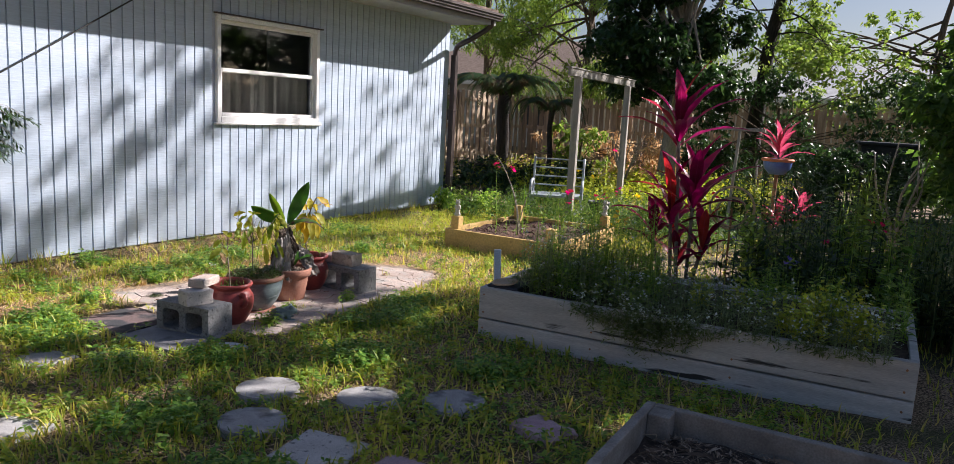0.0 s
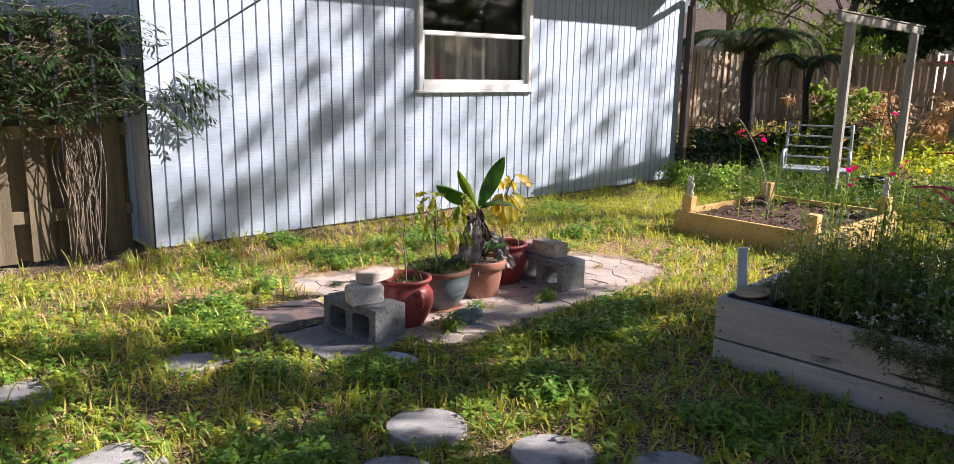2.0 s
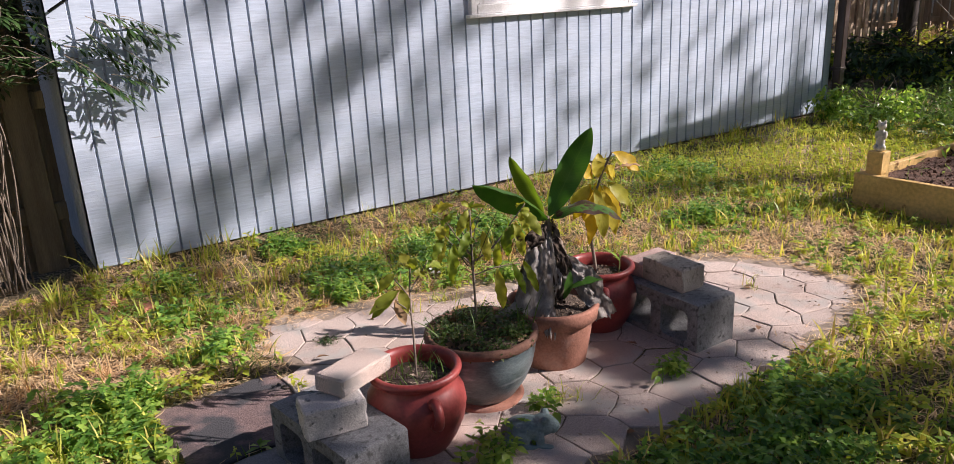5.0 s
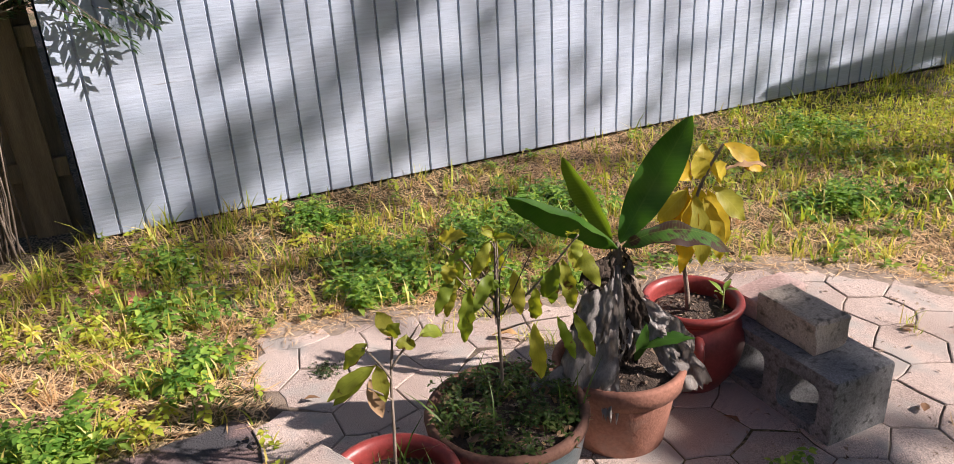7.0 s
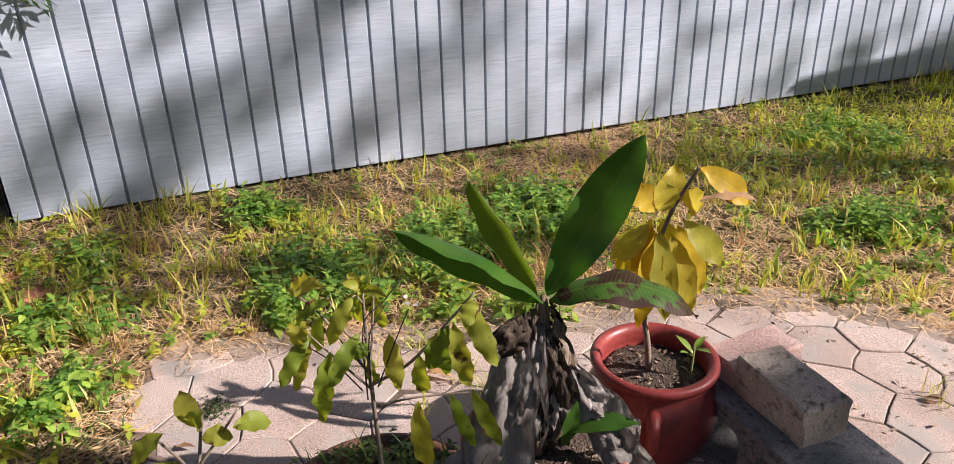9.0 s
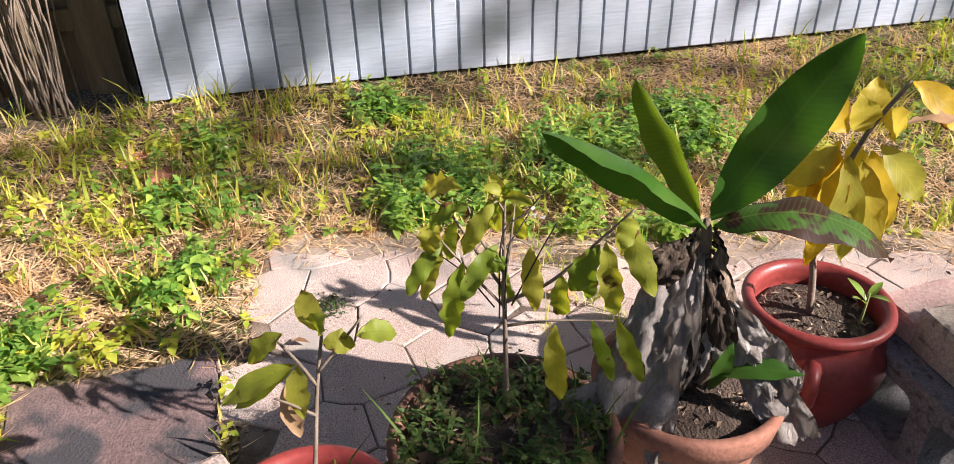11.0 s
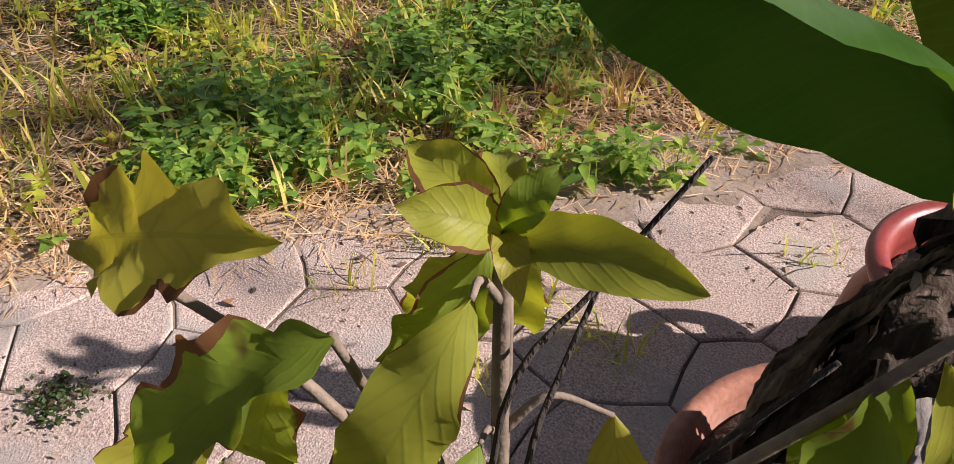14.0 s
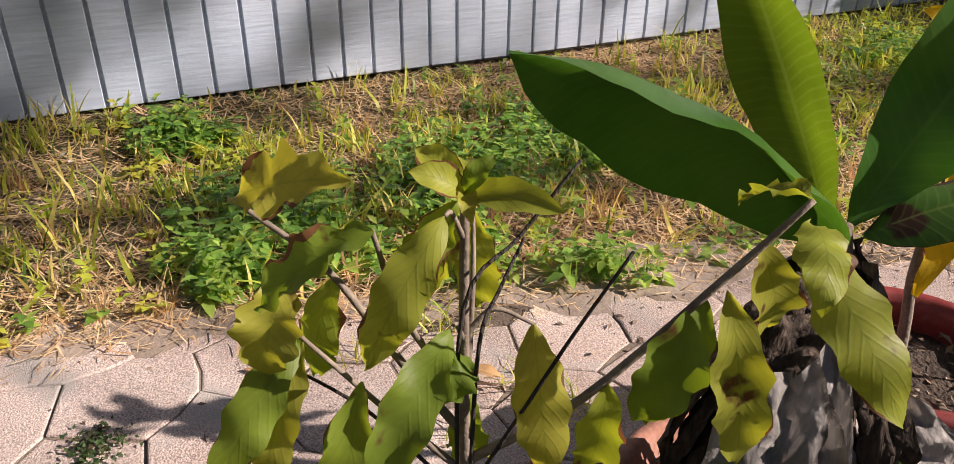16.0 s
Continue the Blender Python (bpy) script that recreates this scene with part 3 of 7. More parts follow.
def building():
    y0, y1, z0, z1 = WIN
    bm = bmesh.new()
    xi, xo = WX - 0.14, WX - 0.012
    for lo, hi in (((xi, Y0 + 0.012, WZ0), (xo, y0, WZ1)), ((xi, y1, WZ0), (xo, Y1, WZ1)), ((xi, y0, WZ0), (xo, y1, z0)), ((xi, y0, z1), (xo, y1, WZ1))):
        box(bm, lo, hi)
    east = part("wall_east", bm, M_groove)
    tagged(east, "white painted grooved plywood wall with a window", "wall", kind="structure")
    n = int((Y1 - Y0) / PITCH) + 1
    for k in range(n):
        a = Y0 + k * PITCH + (0.0 if k == 0 else 0.005)
        b = min(Y0 + (k + 1) * PITCH - (0.007 if (k + 1) % 12 == 0 else 0.005), Y1)
        if b - a < 0.02:
            continue
        spans = [(WZ0, WZ1)]
        if b > y0 and a < y1:
            spans = [(WZ0, z0), (z1, WZ1)]
            if a < y0 or b > y1:
                spans = [(WZ0, z0), (z1, WZ1)]
        for lo, hi in spans:
            part("siding_board", boxed((WX - 0.012, a, lo), (WX, b, hi), 0.0025), M_siding, east)
    # side wall that runs back from the corner
    side = wall_piece("wall_south", (WX - 5.0, Y0 + 0.012, WZ0), (WX - 0.02, Y0 + 0.14, WZ1), "white painted side wall in shade", M_groove)
    for k in range(30):
        b = WX - k * PITCH - (0.0 if k == 0 else 0.005)
        part("siding_board", boxed((b - PITCH + 0.009, Y0, WZ0), (b, Y0 + 0.012, WZ1), 0.0025), M_siding, side)
    wall_piece("wall_north", (WX - 5.0, Y1 - 0.13, 0.0), (WX - 0.14, Y1, WZ1), "white painted end wall", M_siding)
    wall_piece("wall_west", (WX - 5.1, Y0, 0.0), (WX - 5.0, Y1, WZ1), "white painted back wall", M_siding)
    wall_piece("foundation", (WX - 5.0, Y0 + 0.09, -0.2), (WX - 0.08, Y1 - 0.02, WZ0), "grey concrete footing under the wall", M_groove)
    # inside: surfaces coloured near-black in place of the room's own shade
    wall_piece("floor_inside", (WX - 4.9, Y0 + 0.15, 0.03), (WX - 0.15, Y1 - 0.15, 0.06), "floor inside coloured near-black for the unlit room", M_unlit)
    wall_piece("ceiling", (WX - 4.9, Y0 + 0.15, WZ1 - 0.03), (WX - 0.15, Y1 - 0.15, WZ1), "ceiling inside coloured near-black for the unlit room", M_unlit)
    wall_piece("partition", (WX - 3.4, Y0 + 0.15, 0.06), (WX - 3.3, Y1 - 0.15, WZ1 - 0.03), "partition inside coloured near-black for the unlit room", M_unlit)
    # roof with its eave
    roof = empty("roof", (0, 0, 0))
    tagged(roof, "low roof with grey soffit and brown gutter", "roof", kind="structure")
    part("soffit", boxed((WX - 0.1, Y0 - 0.4, 2.462), (WX + 0.62, Y1 + 0.12, 2.50)), M_soffit, roof)
    part("fascia", boxed((WX + 0.60, Y0 - 0.4, 2.44), (WX + 0.63, Y1 + 0.12, 2.60), 0.004), M_soffit, roof)
    bm = bmesh.new()
    for k in range(3):
        box(bm, (WX + 0.635 + 0.012 * k, Y0 - 0.4, 2.50 + 0.03 * k), (WX + 0.70 + 0.02 * k, Y1 + 0.14, 2.535 + 0.03 * k), 0.006)
    part("gutter", bm, M_brown, roof, "dark brown gutter")
    bm = bmesh.new()
    box(bm, (WX - 5.6, Y0 - 0.4, 2.60), (WX + 0.66, Y1 + 0.12, 2.64), 0.0)
    for v in bm.verts:
        if v.co.x < WX - 2:
            v.co.z += 1.25
    part("shingles", bm, M_shingle, roof)
    dp = tagged(empty("downspout", (WX, Y1, 0)), "dark brown metal downspout at the wall corner", "downspout", kind="structure")
    bm = bmesh.new()
    tube(bm, smoothcurve([(0.62, 0.02, 2.50), (0.60, 0.02, 2.42), (0.32, 0.03, 2.27), (0.10, 0.04, 2.17), (0.06, 0.045, 2.02)], 5), 0.036, 8)
    part("elbow", bm, M_brown, dp, smooth=True)
    part("pipe", boxed((0.02, 0.005, 0.02), (0.095, 0.085, 2.06), 0.008), M_brown, dp)
    for z in (0.4, 1.3):
        part("strap", boxed((0.0, 0.0, z), (0.1, 0.09, z + 0.025), 0.002), M_brown, dp)


building()


def window():
    y0, y1, z0, z1 = WIN
    w = tagged(empty("window_1", (WX, y0, z0)), "white vinyl sash window with a grey curtain behind", "window", kind="structure")
    W, H = y1 - y0, z1 - z0
    bm = bmesh.new()
    t = 0.045
    for lo, hi in (((-0.08, 0.0, 0.0), (0.022, t, H)), ((-0.08, W - t, 0.0), (0.022, W, H)), ((-0.08, t, H - t), (0.022, W - t, H)), ((-0.08, t, 0.0), (0.024, W - t, 0.055))):
        box(bm, lo, hi, 0.004)
    part("window_frame", bm, M_trimw, w)
    part("window_sill", boxed((0.0, -0.03, -0.022), (0.04, W + 0.03, 0.0), 0.004), M_trimw, w)
    part("drip_cap", boxed((0.0, -0.03, H), (0.045, W + 0.03, H + 0.012), 0.003), M_brown, w)
    mid = H * 0.49
    for a, b, x in ((mid - 0.02, H - t, -0.045), (0.055, mid + 0.02, -0.02)):
        bm = bmesh.new()
        s = 0.035
        for lo, hi in (((x - 0.012, t, a), (x + 0.012, t + s, b)), ((x - 0.012, W - t - s, a), (x + 0.012, W - t, b)), ((x - 0.012, t + s, a), (x + 0.012, W - t - s, a + s)), ((x - 0.012, t + s, b - s), (x + 0.012, W - t - s, b))):
            box(bm, lo, hi, 0.003)
        sash = part("sash", bm, M_trimw, w)
        pane = part("pane", boxed((x - 0.002, t + s, a + s), (x + 0.002, W - t - s, b - s)), M_glass, sash)
        pane.visible_shadow = False
    bm = bmesh.new()
    n = 60
    V = []
    for i in range(n + 1):
        yy = 0.02 + (W - 0.04) * i / n
        xx = -0.13 + 0.02 * math.sin(i * 0.9) + 0.012 * math.sin(i * 2.3)
        V.append((bm.verts.new((xx, yy, 0.0)), bm.verts.new((xx, yy, mid + 0.06 - 0.05 * math.sin(math.pi * i / n)))))
    for a, b in zip(V, V[1:]):
        bm.faces.new((a[0], b[0], b[1], a[1]))
    bmesh.ops.solidify(bm, geom=bm.faces[:], thickness=0.003)
    c = tagged(part("curtain", bm, M_curtain, None, smooth=True), "hanging grey curtain inside the window", "curtain")
    c.matrix_world = pose(WX, y0, z0 - 0.02)


window()


# ---- fences ----
def shadow_fence(name, a, b, height, label, material, first=0, both=True):
    """A board-on-board fence from a to b, boards by turns on either face of its rails."""
    a, b = Vector((*a, 0)), Vector((*b, 0))
    L, ang = (b - a).length, math.degrees(math.atan2((b - a).y, (b - a).x))
    f = tagged(empty(name, (a.x, a.y, GZ), ang), label, "fence", kind="structure")
    for z in (0.28, height * 0.52, height - 0.25):
        part("rail", boxed((0, -0.02, z), (L, 0.02, z + 0.085), 0.003), material, f)
    k, x = first, 0.0
    while x < L - 0.05:
        s = 1 if k % 2 else -1
        w = min(0.14, L - x)
        top = height + random.uniform(-0.02, 0.015)
        ym = (-0.042, -0.022) if s < 0 else (0.022, 0.042)
        bm = boxed((x, ym[0], 0.03), (x + w, ym[1], top), 0.002)
        for v in bm.verts:
            if v.co.z > 1:
                v.co.x += 0.0 if abs(v.co.x - x - w / 2) < 0.05 else (0.02 if v.co.x < x + w / 2 else -0.02) * (v.co.z > top - 0.03)
            v.co.y += random.uniform(-0.002, 0.002)
        part("board", bm, material, f)
        x += 0.115 if both else 0.145
        k += 1
    for x in np.arange(0, L, 2.4):
        part("post", boxed((x, -0.02 - 0.045, 0), (x + 0.09, 0.025, height - 0.05), 0.004), material, f)
    return f


shadow_fence("fence_1", (-6.3, -1.6), (-6.3, 2.96), 1.60, "old board-on-board wooden fence with shade put into its colour", M_fenceshade)
shadow_fence("fence_2", (-9.9, 13.0), (-9.7, 18.5), 1.8, "sunlit gapped wooden fence behind the building", M_fence)
shadow_fence("fence_3", (-9.7, 18.5), (8.0, 22.5), 1.8, "weathered wooden privacy fence at the back of the yard", M_fence, both=False)
shadow_fence("fence_4", (8.0, 22.5), (9.0, -6.0), 1.8, "wooden fence along the far side of the yard", M_fence, both=False)
shadow_fence("fence_5", (9.0, -6.0), (-6.3, -6.0), 1.8, "wooden fence behind the yard", M_fence, both=False)
shadow_fence("fence_6", (-6.3, -6.0), (-6.3, -1.6), 1.6, "old wooden fence with shade put into its colour", M_fenceshade, both=False)


# ---- concrete blocks and bricks ----
def rounded_rect(cx, cz, w, h, r, n=4):
    pts = []
    for sx, sz, a0 in ((1, 1, 0), (-1, 1, 90), (-1, -1, 180), (1, -1, 270)):
        for k in range(n + 1):
            a = math.radians(a0 + 90 * k / n)
            pts.append((cx + sx * (w / 2 - r) + r * math.cos(a), cz + sz * (h / 2 - r) + r * math.sin(a)))
    return pts


def concrete_block(loc, rz, label):
    """A two-core block on its side, its cores open to the front."""
    L, H, D = 0.395, 0.195, 0.195
    bm = bmesh.new()
    for loop in (rounded_rect(0, H / 2, L, H, 0.008, 2), rounded_rect(-0.088, H / 2, 0.128, 0.118, 0.026), rounded_rect(0.088, H / 2, 0.128, 0.118, 0.026)):
        vs = [bm.verts.new((x, -D / 2, z)) for x, z in loop]
        for a, b in zip(vs, vs[1:] + vs[:1]):
            bm.edges.new((a, b))
    bmesh.ops.triangle_fill(bm, use_beauty=True, edges=bm.edges[:], normal=(0, -1, 0))
    ext = bmesh.ops.extrude_face_region(bm, geom=bm.faces[:])
    bmesh.ops.translate(bm, vec=(0, D, 0), verts=[g for g in ext["geom"] if isinstance(g, bmesh.types.BMVert)])
    bmesh.ops.recalc_face_normals(bm, faces=bm.faces[:])
    ob = part("concrete_block", bm, M_block)
    ob.matrix_world = pose(*loc, 0, 0, rz)
    return tagged(ob, label, "concrete block", "concrete blocks by the pots")


def brick(loc, size, rz, material, label, rx=0, ry=0, chip=0.006, seed=1):
    """A worn brick with chipped edges."""
    r = random.Random(seed)
    bm = boxed((-size[0] / 2, -size[1] / 2, 0), (size[0] / 2, size[1] / 2, size[2]), 0.005)
    bmesh.ops.subdivide_edges(bm, edges=[e for e in bm.edges if e.calc_length() > 0.03], cuts=3, use_grid_fill=True)
    for v in bm.verts:
        edge = sum((abs(abs(v.co.x) - size[0] / 2) < 0.008, abs(abs(v.co.y) - size[1] / 2) < 0.008, min(v.co.z, size[2] - v.co.z) < 0.008))
        k = chip * (1.0 if edge > 1 else 0.25)
        v.co += Vector((r.uniform(-k, k), r.uniform(-k, k), r.uniform(-k, 0) if v.co.z > size[2] / 2 else 0))
    ob = part("brick", bm, material)
    ob.matrix_world = pose(*loc, rx, ry, rz)
    return tagged(ob, label, "brick", "bricks on the blocks")


BZ = GZ - 0.004
concrete_block((-3.822, 3.262, BZ - 0.012), 7, "grey concrete block on its side beside a red pot")
concrete_block((-3.838, 4.653, BZ), -1, "grey concrete block on its side with sunlight through its cores")
brick((-3.772, 3.232, BZ + 0.184), (0.105, 0.165, 0.088), -11, M_brick_pale, "pale chipped concrete half brick on the block", seed=3, chip=0.0025)
brick((-3.815, 3.325, BZ + 0.272), (0.10, 0.205, 0.052), 24, M_brick_pink, "flat pinkish brick resting askew on a pale half brick", rx=-3, seed=4, chip=0.002).data.materials[0] = M_paver
brick((-3.852, 4.658, BZ + 0.196), (0.205, 0.112, 0.09), -2, M_brick_tan, "tan stained concrete brick on the block", seed=5, chip=0.003)
brick((-4.008, 4.705, BZ + 0.196), (0.098, 0.20, 0.058), 3, M_brick_pink, "flat pink brick on the end of the block", seed=6, chip=0.003)
brick((-5.44, 3.10, GZ - 0.012), (0.11, 0.09, 0.05), 25, M_redbrick, "broken piece of red brick in the grass", seed=9, chip=0.014)
brick((-5.60, 3.00, GZ - 0.018), (0.14, 0.08, 0.045), -15, M_redbrick, "half buried red brick by the wall", seed=10, chip=0.012)


# ---- stones and slabs in the lawn ----
def round_stone(x, y, r, rz, i):
    bm = bmesh.new()
    lathe(bm, [(0, -0.03), (r * 0.97, -0.03), (r, -0.01), (r, 0.016), (r * 0.985, 0.024), (r * 0.8, 0.0255), (0, 0.026)], 40, 0.008)
    ob = part("stepping_stone", bm, M_stone)
    ob.matrix_world = pose(x, y, GZ, random.uniform(-1.5, 1.5), random.uniform(-1.5, 1.5), rz)
    tagged(ob, "round grey concrete stepping stone sunk in the grass", "stepping stone", "round stepping stones")


for i, (x, y, r) in enumerate(((-2.775, 2.84, 0.15), (-2.325, 3.045, 0.15), (-1.98, 3.255, 0.152), (-2.545, 2.53, 0.147), (-1.30, 2.575, 0.155))):
    round_stone(x, y, r, i * 50, i)


def square_stone(x, y, w, d, rz, material, label, name="square_stone", h=0.028, rough_edge=0.006):
    r = random.Random(int(x * 1000))
    bm = boxed((-w / 2, -d / 2, -0.03), (w / 2, d / 2, h), 0.006)
    bmesh.ops.subdivide_edges(bm, edges=[e for e in bm.edges if e.calc_length() > 0.1], cuts=6, use_grid_fill=True)
    for v in bm.verts:
        k = rough_edge
        v.co += Vector((r.uniform(-k, k), r.uniform(-k, k), r.uniform(-0.0015, 0.0015)))
    ob = part(name, bm, material)
    ob.matrix_world = pose(x, y, GZ, r.uniform(-1, 1), r.uniform(-1, 1), rz)
    return tagged(ob, label, "paving stone", "square stones in the lawn")


square_stone(-2.122, 2.485, 0.29, 0.29, 8, M_brick_pale, "square grey concrete stepping stone in the grass")
square_stone(-1.74, 2.51, 0.265, 0.27, 5, M_stone_pink, "square pink concrete stepping stone in the grass")
square_stone(-1.505, 3.235, 0.25, 0.19, -18, M_stone_pink, "small pink stepping stone half covered by grass", rough_edge=0.012)
square_stone(-3.975, 2.43, 0.26, 0.24, 10, M_stone, "flat grey stone half covered by weeds", rough_edge=0.007, h=0.014)
square_stone(-4.05, 1.76, 0.27, 0.25, -6, M_stone, "flat grey stone in the grass", rough_edge=0.007, h=0.014)
square_stone(-3.24, 1.88, 0.26, 0.25, 15, M_stone, "cracked grey stone in the grass", rough_edge=0.007, h=0.014)
square_stone(-4.29, 3.115, 0.43, 0.42, 3, M_slab_red, "worn dull red paving slab with black stains", h=0.009, rough_edge=0.011)
square_stone(-3.80, 3.10, 0.50, 0.40, 2, M_slab_grey, "worn grey paving slab under the concrete block", h=0.012)
bm = bmesh.new()
lathe(bm, [(0.10, 0.0), (0.085, 0.010), (0.05, 0.015), (0, 0.017)], 20, 0.12)
ob = part("powder_patch", bm, M_lime)
ob.matrix_world = pose(-3.42, 3.17, GZ + 0.004, 0, 0, 20)
ob.scale = (1, 0.8, 1)
tagged(ob, "patch of white lime powder on the ground", "powder", kind="structure")


# ---- plant pots ----
def soil_disc(r, z):
    rr = random.Random(int(r * 1000))
    bm = bmesh.new()
    lathe(bm, [(r, z - 0.01), (r * 0.96, z), (r * 0.75, z + 0.004), (r * 0.5, z + 0.008), (r * 0.25, z + 0.01), (0, z + 0.011)], 26)
    for v in bm.verts:
        v.co.z += rr.uniform(-0.004, 0.005)
    return bm


def lug(bm, ang, r0, z):
    """An ear-shaped handle on a pot's shoulder."""
    d, s = Vector((math.cos(ang), math.sin(ang), 0)), Vector((-math.sin(ang), math.cos(ang), 0))
    pts = [d * (r0 * 0.97) + Vector((0, 0, z + 0.035)), d * (r0 + 0.022) + Vector((0, 0, z + 0.038)), d * (r0 + 0.036) + Vector((0, 0, z + 0.012)),
           d * (r0 + 0.028) + Vector((0, 0, z - 0.018)), d * (r0 * 0.99) + Vector((0, 0, z - 0.03))]
    pts = smoothcurve(pts, 4)
    tube(bm, pts, [0.017] * 3 + [0.014] * (len(pts) - 6) + [0.016] * 3, 8)


def red_pot(loc, rz, label):
    p = tagged(empty("plant_pot", loc, rz), label, "plant pot", "plant pots in a row")
    prof = [(0, 0.0), (0.082, 0.0), (0.092, 0.008), (0.118, 0.05), (0.139, 0.10), (0.146, 0.145), (0.141, 0.18), (0.124, 0.208), (0.116, 0.222), (0.119, 0.232), (0.134, 0.240),
            (0.138, 0.250), (0.136, 0.258), (0.128, 0.262), (0.117, 0.258), (0.112, 0.245), (0.112, 0.225), (0.118, 0.195), (0.0, 0.19)]
    bm = bmesh.new()
    lathe(bm, prof, 48)
    part("body", bm, M_potred, p, smooth=True)
    for a in (-0.6, math.pi - 0.6):
        bm = bmesh.new()
        lug(bm, a, 0.141, 0.165)
        part("handle", bm, M_potred, p, smooth=True)
    part("soil", soil_disc(0.116, 0.212), M_soil, p, "dark soil", smooth=True)
    return p


red_pot((-3.80, 3.505, GZ), 25, "red glazed clay pot with ear handles and a thin seedling")
red_pot((-4.055, 4.472, GZ), 0, "red glazed clay pot with ear handles beside a concrete block")


def green_pot(loc):
    p = tagged(empty("plant_pot", loc), "wide grey-green glazed pot with a terracotta rim", "plant pot", "plant pots in a row")
    bm = bmesh.new()
    lathe(bm, [(0.118, 0.0), (0.13, 0.004), (0.132, 0.014), (0.118, 0.018), (0, 0.018)], 40)
    part("saucer", bm, M_terra, p, "terracotta saucer", smooth=True)
    bm = bmesh.new()
    lathe(bm, [(0, 0.018), (0.095, 0.018), (0.108, 0.03), (0.142, 0.08), (0.163, 0.13), (0.173, 0.18), (0.176, 0.212)], 48)
    part("body", bm, M_potgreen, p, smooth=True)
    bm = bmesh.new()
    lathe(bm, [(0.176, 0.212), (0.183, 0.218), (0.185, 0.232), (0.181, 0.242), (0.170, 0.244), (0.162, 0.236), (0.158, 0.20), (0.0, 0.19)], 48)
    part("rim", bm, M_rim, p, "stained terracotta rim", smooth=True)
    part("soil", soil_disc(0.160, 0.224), M_soil, p, smooth=True)


green_pot((-3.905, 3.815, GZ))


def terracotta_pot(loc):
    p = tagged(empty("plant_pot", loc), "plain terracotta pot holding a banana plant", "plant pot", "plant pots in a row")
    bm = bmesh.new()
    lathe(bm, [(0, 0.0), (0.111, 0.0), (0.115, 0.004), (0.142, 0.165), (0.145, 0.175), (0.159, 0.178), (0.165, 0.222), (0.162, 0.23), (0.149, 0.23), (0.144, 0.22), (0.136, 0.17), (0, 0.16)], 48)
    part("body", bm, M_terra, p, smooth=True)
    part("soil", soil_disc(0.142, 0.205), M_soil, p, smooth=True)


terracotta_pot((-3.956, 4.157, GZ))


# ---- garden beds ----
def yellow_bed():
    b = tagged(empty("garden_bed", (-4.30, 6.68, GZ)), "square raised bed of new yellow pine boards filled with soil", "garden bed")
    w, d, h = 1.22, 1.50, 0.19
    part("board", boxed((0, 0, 0), (w, 0.038, h), 0.003), M_pine, b)
    part("board", boxed((0, d - 0.038, 0), (w, d, h), 0.003), M_pine, b)
    part("board", boxed((0, 0.038, 0), (0.038, d - 0.038, h), 0.003), M_pine, b)
    part("board", boxed((w - 0.038, 0.038, 0), (w, d - 0.038, h), 0.003), M_pine, b)
    for x, y in ((0.04, 0.04), (w - 0.128, 0.04), (0.04, d - 0.128), (w - 0.128, d - 0.128)):
        part("corner_post", boxed((x, y, 0), (x + 0.088, y + 0.088, 0.315), 0.004), M_pine, b)
    bm = bmesh.new()
    bmesh.ops.create_grid(bm, x_segments=26, y_segments=30, size=0.5)
    for v in bm.verts:
        v.co = Vector((0.03 + (v.co.x + 0.5) * (w - 0.06), 0.03 + (v.co.y + 0.5) * (d - 0.06), 0.145 + 0.03 * noise.noise(v.co * 7) + 0.02 * noise.noise(v.co * 23)))
    part("soil", bm, M_soilbed, b, "reddish brown bare soil", smooth=True)


yellow_bed()


def statuette(name, loc, rz, label, blobs, material):
    """A small garden ornament as one joined shape."""
    bm = bmesh.new()
    for (x, y, z), (rx, ry, rzz) in blobs:
        r = bmesh.ops.create_uvsphere(bm, u_segments=14, v_segments=9, radius=1)
        for v in r["verts"]:
            v.co = Vector((v.co.x * rx + x, v.co.y * ry + y, v.co.z * rzz + z))
    ob = part(name, bm, material, None, smooth=True)
    fuse = ob.modifiers.new("fuse", "REMESH")
    fuse.mode, fuse.voxel_size, fuse.use_smooth_shade = "VOXEL", 0.0035, True
    ob.matrix_world = pose(*loc, 0, 0, rz)
    return tagged(ob, label, "garden ornament")


FIG = [((0, 0, 0.012), (0.032, 0.032, 0.014)), ((0, 0, 0.05), (0.024, 0.022, 0.04)), ((0, 0.004, 0.10), (0.019, 0.018, 0.024)), ((0, -0.004, 0.14), (0.024, 0.022, 0.022)),
       ((-0.015, -0.01, 0.162), (0.009, 0.009, 0.011)), ((0.015, -0.01, 0.162), (0.009, 0.009, 0.011)), ((0.024, -0.004, 0.09), (0.008, 0.02, 0.022)), ((-0.024, -0.004, 0.09), (0.008, 0.02, 0.022)),
       ((0.02, -0.016, 0.025), (0.012, 0.022, 0.012)), ((-0.02, -0.016, 0.025), (0.012, 0.022, 0.012))]
statuette("figurine", (-4.216, 6.764, GZ + 0.315), 20, "small pale plaster frog figurine on a bed post", FIG, M_statue)
statuette("figurine", (-3.168, 8.096, GZ + 0.315), -10, "small pale plaster figurine on a far bed post", FIG, M_statue)
